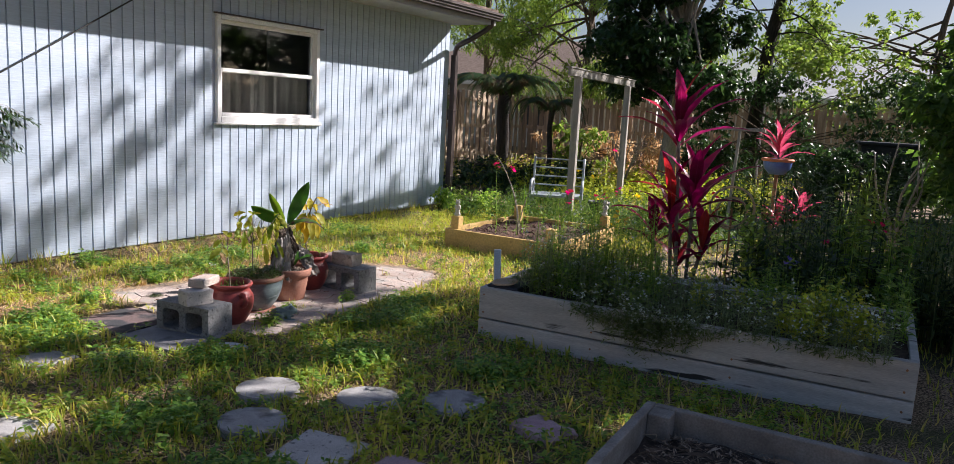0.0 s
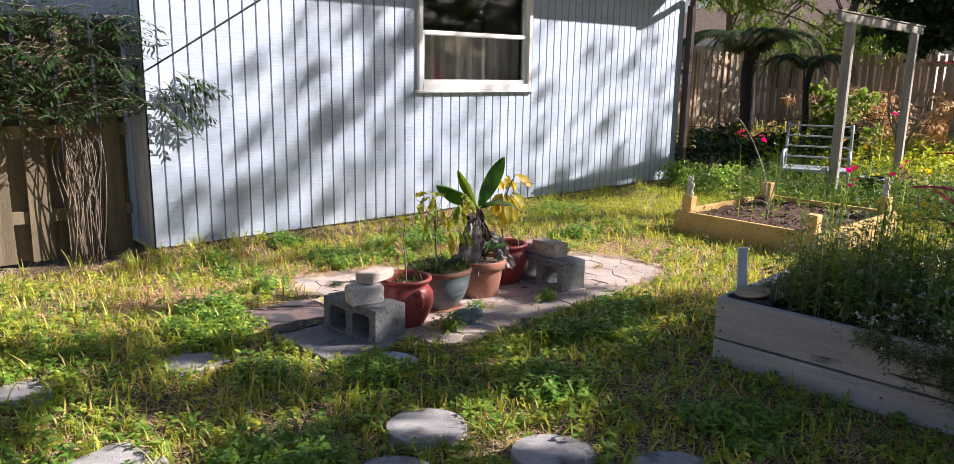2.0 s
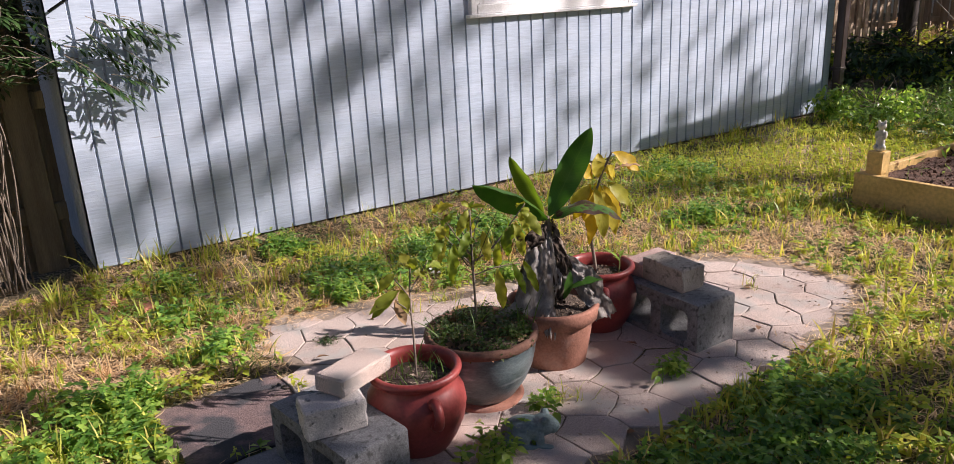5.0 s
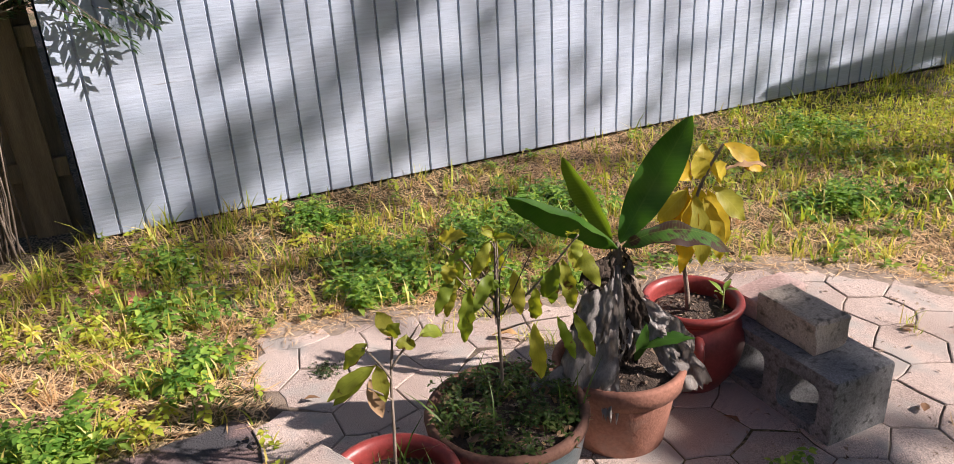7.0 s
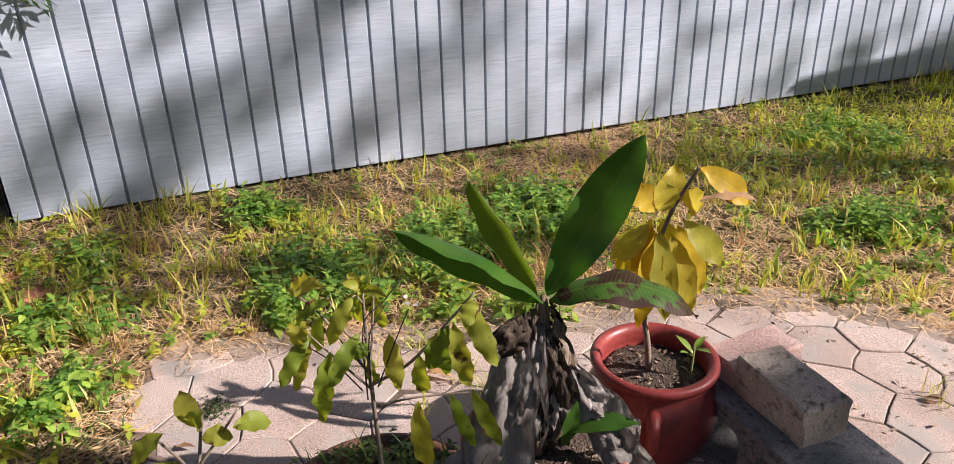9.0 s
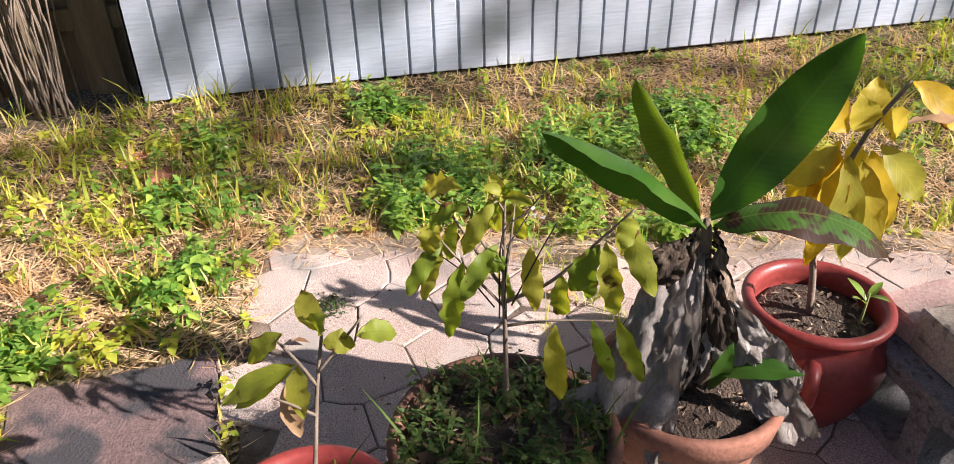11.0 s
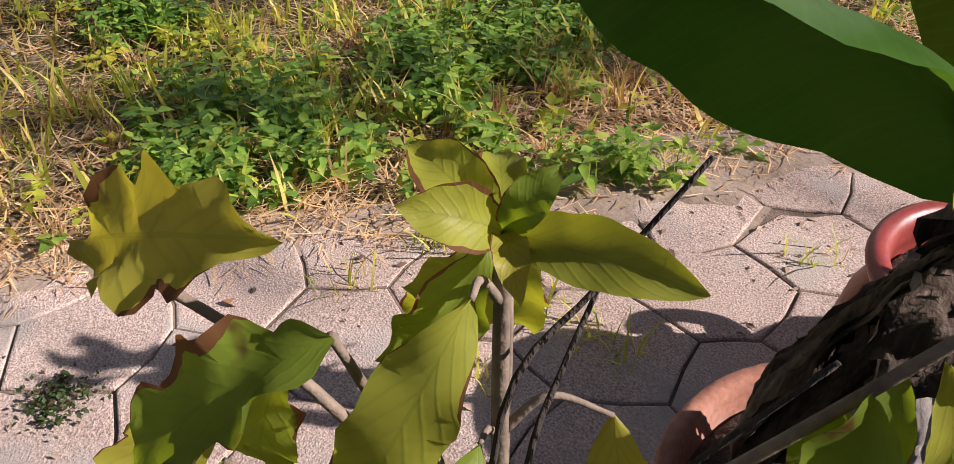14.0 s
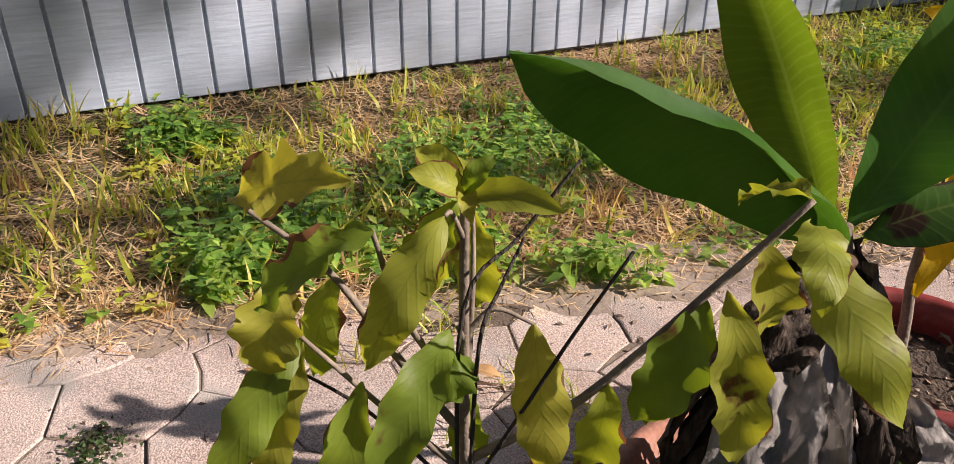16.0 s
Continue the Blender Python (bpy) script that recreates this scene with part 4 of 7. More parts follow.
FROG = [((-0.005, 0, 0.042), (0.072, 0.045, 0.036)), ((-0.045, 0, 0.032), (0.036, 0.038, 0.028)), ((0.045, 0, 0.055), (0.042, 0.038, 0.030)), ((0.068, 0, 0.050), (0.026, 0.030, 0.020)), ((0.050, 0.024, 0.080), (0.013, 0.011, 0.013)), ((0.050, -0.024, 0.080), (0.013, 0.011, 0.013)),
        ((-0.030, 0.038, 0.026), (0.040, 0.018, 0.026)), ((-0.030, -0.038, 0.026), (0.040, 0.018, 0.026)), ((0.0, -0.048, 0.007), (0.032, 0.012, 0.007)), ((0.0, 0.048, 0.007), (0.032, 0.012, 0.007)),
        ((0.036, -0.034, 0.024), (0.014, 0.012, 0.026)), ((0.036, 0.034, 0.024), (0.014, 0.012, 0.026)), ((0.054, -0.042, 0.005), (0.024, 0.013, 0.006)), ((0.054, 0.042, 0.005), (0.024, 0.013, 0.006)), ((0.0, 0, 0.072), (0.045, 0.008, 0.008))]
statuette("frog_ornament", (-3.60, 3.755, GZ + 0.008), 50, "grey-green stone frog ornament on the pavers", FROG, M_frog)


def plank_bed():
    """The tall bed of weathered planks, its long side square to the building."""
    b = tagged(empty("raised_bed", (-2.475, 4.29, GZ), 3.0), "raised bed of pale weathered planks full of flowers", "garden bed")
    L, D, t = 2.36, 1.15, 0.04
    for z0, z1 in ((-0.03, 0.113), (0.123, 0.315)):
        part("plank", boxed((0, 0, z0), (L, t, z1), 0.004), M_plank, b)
        part("plank", boxed((0, D - t, z0), (L, D, z1), 0.004), M_plank, b)
        part("plank", boxed((0, t, z0), (t, D - t, z1), 0.004), M_plank, b)
        part("plank", boxed((L - t, t, z0), (L, D - t, z1), 0.004), M_plank, b)
    for x in (0.02, 0.72, 1.5, 2.3):
        for z in (0.06, 0.16, 0.27):
            bm = bmesh.new()
            lathe(bm, [(0.006, 0), (0.006, 0.003), (0, 0.003)], 8)
            bmesh.ops.rotate(bm, matrix=Matrix.Rotation(math.pi / 2, 3, "X"), verts=bm.verts)
            bmesh.ops.translate(bm, vec=(x + 0.012, -0.0005, z), verts=bm.verts)
            part("screw_head", bm, M_rust, b)
    bm = bmesh.new()
    bmesh.ops.create_grid(bm, x_segments=24, y_segments=12, size=0.5)
    for v in bm.verts:
        v.co = Vector((t + (v.co.x + 0.5) * (L - 2 * t), t + (v.co.y + 0.5) * (D - 2 * t), 0.29 + 0.03 * noise.noise(v.co * 9)))
    part("soil", bm, M_soil, b, smooth=True)
    s = part("liner", boxed((0.03, 0.03, 0.27), (0.24, 0.26, 0.33), 0.01), M_black, b, "black plastic liner edge")


plank_bed()
ob = part("marker_board", boxed((-0.022, -0.008, 0), (0.022, 0.008, 0.28), 0.003), M_stake)
ob.matrix_world = pose(-2.445, 4.46, GZ + 0.25, 2, -3, 35)
tagged(ob, "pale blue upright marker board in the raised bed", "garden marker")
bm = bmesh.new()
lathe(bm, [(0.075, 0), (0.08, 0.006), (0.08, 0.014), (0.07, 0.012), (0, 0.01)], 24)
ob = part("saucer", bm, M_tan, None, smooth=True)
ob.matrix_world = pose(-2.36, 4.40, GZ + 0.336, 4, -6, 0)
tagged(ob, "small tan plastic saucer on the bed corner", "saucer")


def dark_bed():
    b = tagged(empty("mulch_bed", (-1.055, 2.35, GZ), 1.5), "low dark-wood raised bed filled with mulch", "garden bed")
    w, d, h, t = 1.25, 0.98, 0.23, 0.04
    part("plank", boxed((0, 0, 0), (t, d, h), 0.004), M_bedwood, b)
    part("plank", boxed((w - t, 0, 0), (w, d, h), 0.004), M_bedwood, b)
    part("plank", boxed((t, d - t, 0), (w - t, d, h), 0.004), M_bedwood, b)
    part("plank", boxed((t, 0, 0), (w - t, t, h), 0.004), M_bedwood, b)
    for x, y in ((t, d - t - 0.09), (w - t - 0.09, d - t - 0.09), (t, t), (w - t - 0.09, t)):
        part("corner_post", boxed((x, y, 0), (x + 0.09, y + 0.09, h - 0.004), 0.004), M_bedwood, b)
    bm = bmesh.new()
    bmesh.ops.create_grid(bm, x_segments=20, y_segments=16, size=0.5)
    for v in bm.verts:
        v.co = Vector((t + (v.co.x + 0.5) * (w - 2 * t), t + (v.co.y + 0.5) * (d - 2 * t), 0.12 + 0.03 * noise.noise(v.co * 6)))
    part("mulch", bm, M_mulch, b, smooth=True)


dark_bed()


# ---- timber arch, bench and far things ----
def timber_arch():
    a = tagged(empty("timber_arch", (-4.27, 9.60, GZ), 4.8), "weathered grey timber arch of two posts and a beam", "arch")
    part("post", boxed((-0.045, 0.0, 0), (0.045, 0.09, 1.86), 0.005), M_grey_wood, a)
    part("post", boxed((-0.045, 2.40, 0), (0.045, 2.49, 1.86), 0.005), M_grey_wood, a)
    part("beam", boxed((-0.022, -0.32, 1.86), (0.022, 2.75, 1.955), 0.005), M_grey_wood, a)
    part("cap_board", boxed((-0.035, -0.36, 1.955), (0.035, 2.78, 1.972), 0.004), M_grey_wood, a)


timber_arch()


def bench():
    b = tagged(empty("garden_bench", (-4.80, 10.35, GZ - 0.08), 202), "grey painted metal garden bench among weeds", "bench")
    for x in (-0.36, 0.36):
        bm = bmesh.new()
        tube(bm, smoothcurve([(x, 0.25, 0), (x, 0.24, 0.33), (x, 0.2, 0.48), (x, -0.1, 0.50), (x, -0.22, 0.48)], 4), 0.022, 6)
        part("arm", bm, M_metal, b, smooth=True)
        bm = bmesh.new()
        tube(bm, smoothcurve([(x, -0.25, 0), (x, -0.22, 0.35), (x, -0.33, 0.82)], 4), 0.018, 6)
        part("leg", bm, M_metal, b, smooth=True)
    part("seat", boxed((-0.37, -0.22, 0.28), (0.37, 0.25, 0.315), 0.005), M_metal, b)
    for k in range(4):
        bm = bmesh.new()
        tube(bm, [(-0.36, -0.235 - 0.03 * k, 0.42 + 0.125 * k), (0.36, -0.235 - 0.03 * k, 0.42 + 0.125 * k)], 0.010, 6)
        part("back_rail", bm, M_metal, b)


bench()


def far_house(name, loc, rz, w, d, h, rise, roofmat, label, ov=0.5):
    f = tagged(empty(name, loc, rz), label, "house")
    part("wall", boxed((0, 0, 0), (w, d, h)), M_stucco, f)
    bm = bmesh.new()
    v = [bm.verts.new(p) for p in ((-ov, -ov, h), (w + ov, -ov, h), (w + ov, d + ov, h), (-ov, d + ov, h), (w * 0.25, d / 2, h + rise), (w * 0.75, d / 2, h + rise))]
    for q in ((0, 1, 5, 4), (1, 2, 5), (2, 3, 4, 5), (3, 0, 4), (3, 2, 1, 0)):
        bm.faces.new([v[i] for i in q])
    part("roof", bm, roofmat, f)
    part("fascia", boxed((-ov, -ov - 0.02, h - 0.2), (w + ov, -ov - 0.002, h + 0.02)), M_trimw, f)
    for x in (w * 0.2, w * 0.55):
        win = part("window", boxed((x, -0.03, h - 1.7), (x + 1.2, -0.002, h - 0.6), 0.004), M_trimw, f)
        part("pane", boxed((x + 0.06, -0.036, h - 1.64), (x + 1.14, -0.031, h - 0.66)), M_black, win)
    return f


far_house("house", (-20, 26, GZ), 8, 11, 8, 2.5, 1.9, M_shingle, "neighbouring house with a brown shingle roof")
far_house("house", (-8.5, 31, GZ), 4, 14, 8, 2.4, 1.5, M_roofpale, "neighbouring house with a pale grey roof")
far_house("house", (9, 36, GZ), -6, 14, 8, 2.7, 1.9, M_roofpale, "neighbouring house with a pale roof behind trees")


def hoop_ornament():
    h = tagged(empty("hoop_ornament", (-1.45, 6.25, GZ), 12), "round tan hoop ornament on a rusty stake", "garden ornament")
    bm = bmesh.new()
    tube(bm, [(0, 0, 0), (0, 0, 0.75)], 0.008, 6)
    part("stake", bm, M_rust, h)
    for r, cz in ((0.16, 0.75), (0.11, 0.72)):
        bm = bmesh.new()
        tube(bm, [(r * math.cos(a), 0.012 * (r > 0.12), cz + r * math.sin(a)) for a in np.linspace(0, 2 * math.pi, 41)], 0.009, 6, cap=False)
        part("ring", bm, M_tan, h, smooth=True)


hoop_ornament()


def bin_cart():
    c = tagged(empty("wheeled_bin", (-0.85, 14.2, GZ), 8), "black plastic wheeled bin standing in the shade", "bin")
    bm = bmesh.new()
    box(bm, (-0.42, -0.35, 0.1), (0.42, 0.35, 1.15), 0.02)
    for v in bm.verts:
        if v.co.z < 0.5:
            v.co.x *= 0.8
            v.co.y *= 0.8
    part("body", bm, M_black, c)
    part("lid", boxed((-0.46, -0.39, 1.15), (0.46, 0.39, 1.2), 0.015), M_black, c)
    for x in (-0.3, 0.3):
        bm = bmesh.new()
        tube(bm, [(x - 0.03, 0.3, 0.1), (x + 0.03, 0.3, 0.1)], 0.1, 16)
        part("wheel", bm, M_black, c)


bin_cart()


def stand():
    s = tagged(empty("pole_stand", (-2.35, 10.2, GZ), 0), "thin grey T-shaped pole stand", "stand")
    bm = bmesh.new()
    tube(bm, [(0, 0, 0), (0.05, 0, 1.3)], 0.02, 8)
    part("pole", bm, M_grey_wood, s)
    part("crossbar", boxed((-0.25, -0.02, 1.29), (0.35, 0.02, 1.33), 0.004), M_grey_wood, s)


stand()


def hanging_dish():
    d = tagged(empty("planter", (-1.62, 9.0, GZ), 0), "round blue and orange planter on a stand with a pink plant", "planter")
    bm = bmesh.new()
    lathe(bm, [(0, 0.86), (0.08, 0.87), (0.135, 0.93), (0.155, 1.02), (0.148, 1.03), (0.0, 1.0)], 28)
    part("bowl", bm, M_bluepot, d, smooth=True)
    bm = bmesh.new()
    tube(bm, [(0.152 * math.cos(a), 0.152 * math.sin(a), 1.02) for a in np.linspace(0, 2 * math.pi, 33)], 0.018, 6, cap=False)
    part("rim", bm, M_orange, d, smooth=True)
    bm = bmesh.new()
    tube(bm, [(0, 0, 0), (0, 0, 0.88)], 0.022, 8)
    part("post", bm, M_rust, d)


hanging_dish()

for x, y, r, h, lab in ((-4.0, 10.0, 0.14, 0.24, "black nursery pot in the weeds"), (0.75, 6.6, 0.22, 0.34, "large black nursery pot by the flower bed"), (1.05, 5.4, 0.2, 0.3, "black plastic tub with seedlings")):
    bm = bmesh.new()
    lathe(bm, [(0, 0), (r * 0.8, 0), (r * 0.98, h - 0.03), (r * 1.06, h - 0.03), (r * 1.06, h), (r * 0.97, h), (r * 0.93, h - 0.05), (0, h - 0.05)], 28)
    ob = part("nursery_pot", bm, M_black, None, smooth=True)
    ob.matrix_world = pose(x, y, GZ)
    tagged(ob, lab, "plant pot")

# service cable that crosses in front of the wall
bm = bmesh.new()
tube(bm, [(-5.975, 3.02, 1.245), (-5.955, 3.295, 1.415), (-5.93, 3.81, 1.735), (-5.90, 4.333, 2.07), (-5.86, 4.98, 2.465)], 0.006, 6)
tagged(part("cable", bm, M_cable, None, smooth=True), "thin black cable strung along the wall to the eave", "cable")


# ---- potted plants ----
def blade(bm, base, tip, width, sag=0.02, face=None, wave=0.0, n=9, shape=(0.55, 1.0), cup=0.18, seed=0, gaps=0.0, lobe=0.0):
    """A leaf from base to tip: its midrib sags, its edges may wave or bulge in lobes. face: the way its upper side looks. shape: where it is widest, how sharp."""
    r = random.Random(seed)
    base, tip = Vector(base), Vector(tip)
    d = tip - base
    up = Vector(face) if face else Vector((0, 0, 1))
    side = d.cross(up)
    if side.length < 1e-4:
        side = d.cross(Vector((1, 0, 0)))
    side.normalize()
    nor = side.cross(d).normalized()
    rows = []
    ph = r.uniform(0, 6)
    for i in range(n + 1):
        t = i / n
        k = shape[0]
        w = (t / k) ** 0.75 if t < k else ((1 - t) / (1 - k)) ** shape[1]
        w = max(0.03, math.sin(min(1, w) * math.pi / 2)) * width / 2
        c = base + d * t + nor * (sag * 4 * t * (1 - t)) - Vector((0, 0, 1)) * (0.35 * abs(sag) * t * t)
        row = []
        for s in (-1, -0.5, 0, 0.5, 1):
            wv = wave * abs(s) * math.sin(ph + t * 17 + s * 1.7) + wave * 0.4 * r.uniform(-1, 1) * abs(s)
            ww = w * (1 - gaps * r.random() * (abs(s) == 1)) * (1 + lobe * abs(s) * math.sin(ph + (1.3 if s > 0 else 0) + t * 26))
            row.append(bm.verts.new(c + side * (s * ww) + nor * (cup * w * (s * s) + wv)))
        rows.append(row)
    uv = bm.loops.layers.uv.verify()
    for i, (a, b) in enumerate(zip(rows, rows[1:])):
        for k in range(4):
            f = bm.faces.new((a[k], a[k + 1], b[k + 1], b[k]))
            for loop, (uu, vv) in zip(f.loops, ((k, i), (k + 1, i), (k + 1, i + 1), (k, i + 1))):
                loop[uv].uv = (uu / 4, vv / n)


def leaf_part(parent, material, *args, label="", name="leaf", **kw):
    bm = bmesh.new()
    blade(bm, *args, **kw)
    return part(name, bm, material, parent, label, smooth=True)


def drape(parent, material, q0, q1, width, sag, face, seed, name="dead_leaf"):
    """A crumpled dry sheet that hangs from q0 to q1 in lengthwise folds with a ragged end."""
    r = random.Random(seed)
    q0, q1, up = Vector(q0), Vector(q1), Vector(face).normalized()
    d = q1 - q0
    side = d.cross(up).normalized()
    nor = side.cross(d).normalized()
    bm = bmesh.new()
    nu, nv, off = 12, 22, Vector((seed * 3.1, seed * 1.7, 0))
    cut = [r.uniform(0.82, 1.0) for _ in range(nu + 1)]
    rows = []
    for j in range(nv + 1):
        row = []
        for i in range(nu + 1):
            s, t = 2 * i / nu - 1, j / nv * cut[i]
            w = width / 2 * (0.28 + 0.72 * math.sin(min(1.0, t * 1.25) * math.pi / 2)) * (1 - 0.25 * max(0, t - 0.75) / 0.25)
            w *= 1 + 0.22 * noise.noise(Vector((t * 5, s, 0)) + off)
            fold = 0.09 * width * math.sin(s * 4.5 + 2.2 * noise.noise(Vector((t * 3, seed, 0)))) * min(1, 0.3 + t)
            crumple = 0.20 * width * noise.noise(Vector((s * 2.2, t * 7, 0)) + off) + 0.09 * width * noise.noise(Vector((s * 6.5, t * 15, 3)) + off)
            c = q0 + d * t + nor * (sag * 4 * t * (1 - t) + fold + crumple)
            row.append(bm.verts.new(c + side * (s * w)))
        rows.append(row)
    for a, b in zip(rows, rows[1:]):
        for k in range(nu):
            bm.faces.new((a[k], a[k + 1], b[k + 1], b[k]))
    bmesh.ops.solidify(bm, geom=bm.faces[:], thickness=0.0008)
    return part(name, bm, material, parent, smooth=True)


def stem_part(parent, pts, r0, r1, material, name="stem", n=5, sides=7):
    bm = bmesh.new()
    c = smoothcurve(pts, n)
    tube(bm, c, [r0 + (r1 - r0) * i / (len(c) - 1) for i in range(len(c))], sides)
    return part(name, bm, material, parent, smooth=True)


def spread(axis, back, u, z, k, amount=0.05):
    """A place beside a stem: u along the axis, z up, and a little in or out."""
    return Vector((axis.x * u + back.x * k * amount, axis.y * u + back.y * k * amount, z))


def croton():
    p = tagged(empty("potted_shrub", (-3.955, 3.835, 0)), "young shrub with drooping yellow-green spotted leaves in the wide pot", "potted plant")
    w = lambda x, y, z: Vector((x + 3.955, y - 3.835, z))
    top = (-3.956, 3.830, .600)
    stem_part(p, [w(-3.955, 3.835, .17), w(-3.954, 3.830, .38), w(-3.955, 3.829, .52), w(*top)], 0.0044, 0.0024, M_twig)
    for r0, *pts in ((0.0030, (-3.955, 3.830, .44), (-3.975, 3.795, .50), (-3.992, 3.765, .555), (-4.021, 3.730, .588)), (0.0026, (-3.955, 3.830, .47), (-3.957, 3.795, .535), (-3.945, 3.776, .597)),
                     (0.0026, (-3.955, 3.830, .41), (-3.972, 3.790, .46), (-3.980, 3.744, .526)), (0.0034, (-3.955, 3.830, .42), (-3.928, 3.893, .465), (-3.888, 3.957, .56), (-3.872, 3.983, .60)),
                     (0.0026, (-3.955, 3.832, .375), (-3.925, 3.890, .395), (-3.90, 3.980, .395)), (0.0020, (-3.955, 3.830, .515), (-3.950, 3.845, .530), (-3.938, 3.863, .522)),
                     (0.0018, (-3.956, 3.829, .575), (-3.945, 3.817, .597), (-3.935, 3.809, .602)), (0.0018, (-3.955, 3.829, .510), (-3.950, 3.822, .527), (-3.945, 3.816, .529)),
                     (0.0022, (-3.955, 3.830, .45), (-3.985, 3.850, .53), (-4.005, 3.860, .565))):
        stem_part(p, [w(*q) for q in pts], r0, r0 * 0.5, M_twig, "branch")
    up, out, lev = (0.6, -0.3, 0.7), (0.75, -0.45, 0.45), (0.25, -0.1, 1)
    crown = (((-3.904, 3.855, .609), .018, up, 0.03), ((-3.985, 3.816, .619), .018, up, 0.03), ((-3.960, 3.801, .618), .018, up, 0.03), ((-3.950, 3.844, .623), .012, up, 0.0),
             ((-3.934, 3.822, .596), .010, up, 0.03), ((-3.985, 3.845, .607), .014, lev, 0.03))
    for k, (tip, wd, face, lobe) in enumerate(crown):
        leaf_part(p, L_sick, w(*top), w(*tip), wd, sag=0.005, face=face, wave=0.0012, n=16, seed=200 + k, cup=0.42, lobe=lobe, shape=(0.52, 0.8))
    hang = (((-3.935, 3.809, .602), (-3.940, 3.766, .528), .027, .06), ((-3.955, 3.825, .598), (-3.965, 3.800, .548), .024, .12), ((-3.945, 3.816, .529), (-3.918, 3.756, .463), .029, .07),
            ((-3.938, 3.863, .522), (-3.918, 3.866, .427), .032, .08), ((-3.950, 3.830, .502), (-3.942, 3.803, .490), .024, .15), ((-3.980, 3.741, .561), (-3.970, 3.724, .518), .034, .14),
            ((-3.980, 3.744, .526), (-3.960, 3.686, .458), .027, .10), ((-3.980, 3.746, .522), (-3.960, 3.711, .447), .026, .10), ((-3.965, 3.772, .496), (-3.950, 3.744, .380), .034, .14),
            ((-3.862, 3.968, .586), (-3.798, 3.986, .514), .034, .08), ((-3.888, 3.954, .545), (-3.874, 3.971, .431), .033, .12), ((-3.898, 3.950, .535), (-3.905, 3.915, .462), .036, .10),
            ((-3.900, 3.947, .404), (-3.880, 3.981, .298), .024, .12), ((-3.890, 3.982, .408), (-3.868, 4.024, .296), .028, .10), ((-3.910, 3.893, .398), (-3.898, 3.902, .262), .036, .08),
            ((-3.868, 3.978, .590), (-3.830, 3.952, .570), .027, .08), ((-4.005, 3.860, .565), (-4.030, 3.880, .480), .028, .10), ((-4.000, 3.858, .560), (-4.040, 3.835, .500), .026, .10),
            ((-3.905, 3.935, .520), (-3.935, 3.955, .420), .030, .10), ((-3.920, 3.905, .480), (-3.950, 3.920, .385), .030, .12), ((-3.885, 3.965, .575), (-3.905, 4.010, .500), .030, .10),
            ((-3.990, 3.770, .550), (-4.020, 3.760, .470), .026, .12), ((-3.955, 3.832, .470), (-3.985, 3.850, .400), .026, .10))
    for i, (a, b, wd, lobe) in enumerate(hang):
        leaf_part(p, L_sick, w(*a), w(*b), wd, sag=0.012, face=out, wave=0.0030, n=22, seed=i, cup=0.28 if i % 3 else -0.2, lobe=lobe, shape=(0.5, 0.75))
    for k, (a, b, wd) in enumerate((((-4.021, 3.728, .592), (-3.958, 3.771, .621), .036), ((-3.943, 3.776, .598), (-3.962, 3.722, .560), .034), ((-3.872, 3.983, .600), (-3.925, 3.990, .576), .024))):
        leaf_part(p, L_sick, w(*a), w(*b), wd, sag=0.006, face=lev if k else up, wave=0.003, n=22, seed=330 + k, cup=0.3, lobe=0.24, gaps=0.1)
    # dead twigs
    for pts in (((-3.945, 3.819, .40), (-3.944, 3.823, .54), (-3.950, 3.860, .572), (-3.944, 3.891, .612)), ((-3.939, 3.825, .42), (-3.937, 3.829, .52), (-3.947, 3.847, .545), (-3.956, 3.866, .566)),
                ((-3.945, 3.838, .42), (-3.925, 3.852, .477), (-3.905, 3.866, .534), (-3.884, 3.881, .590)), ((-3.960, 3.815, .41), (-3.970, 3.775, .47), (-3.998, 3.735, .500))):
        stem_part(p, [w(*q) for q in pts], 0.0014, 0.0009, M_barkdark, "twig")


croton()


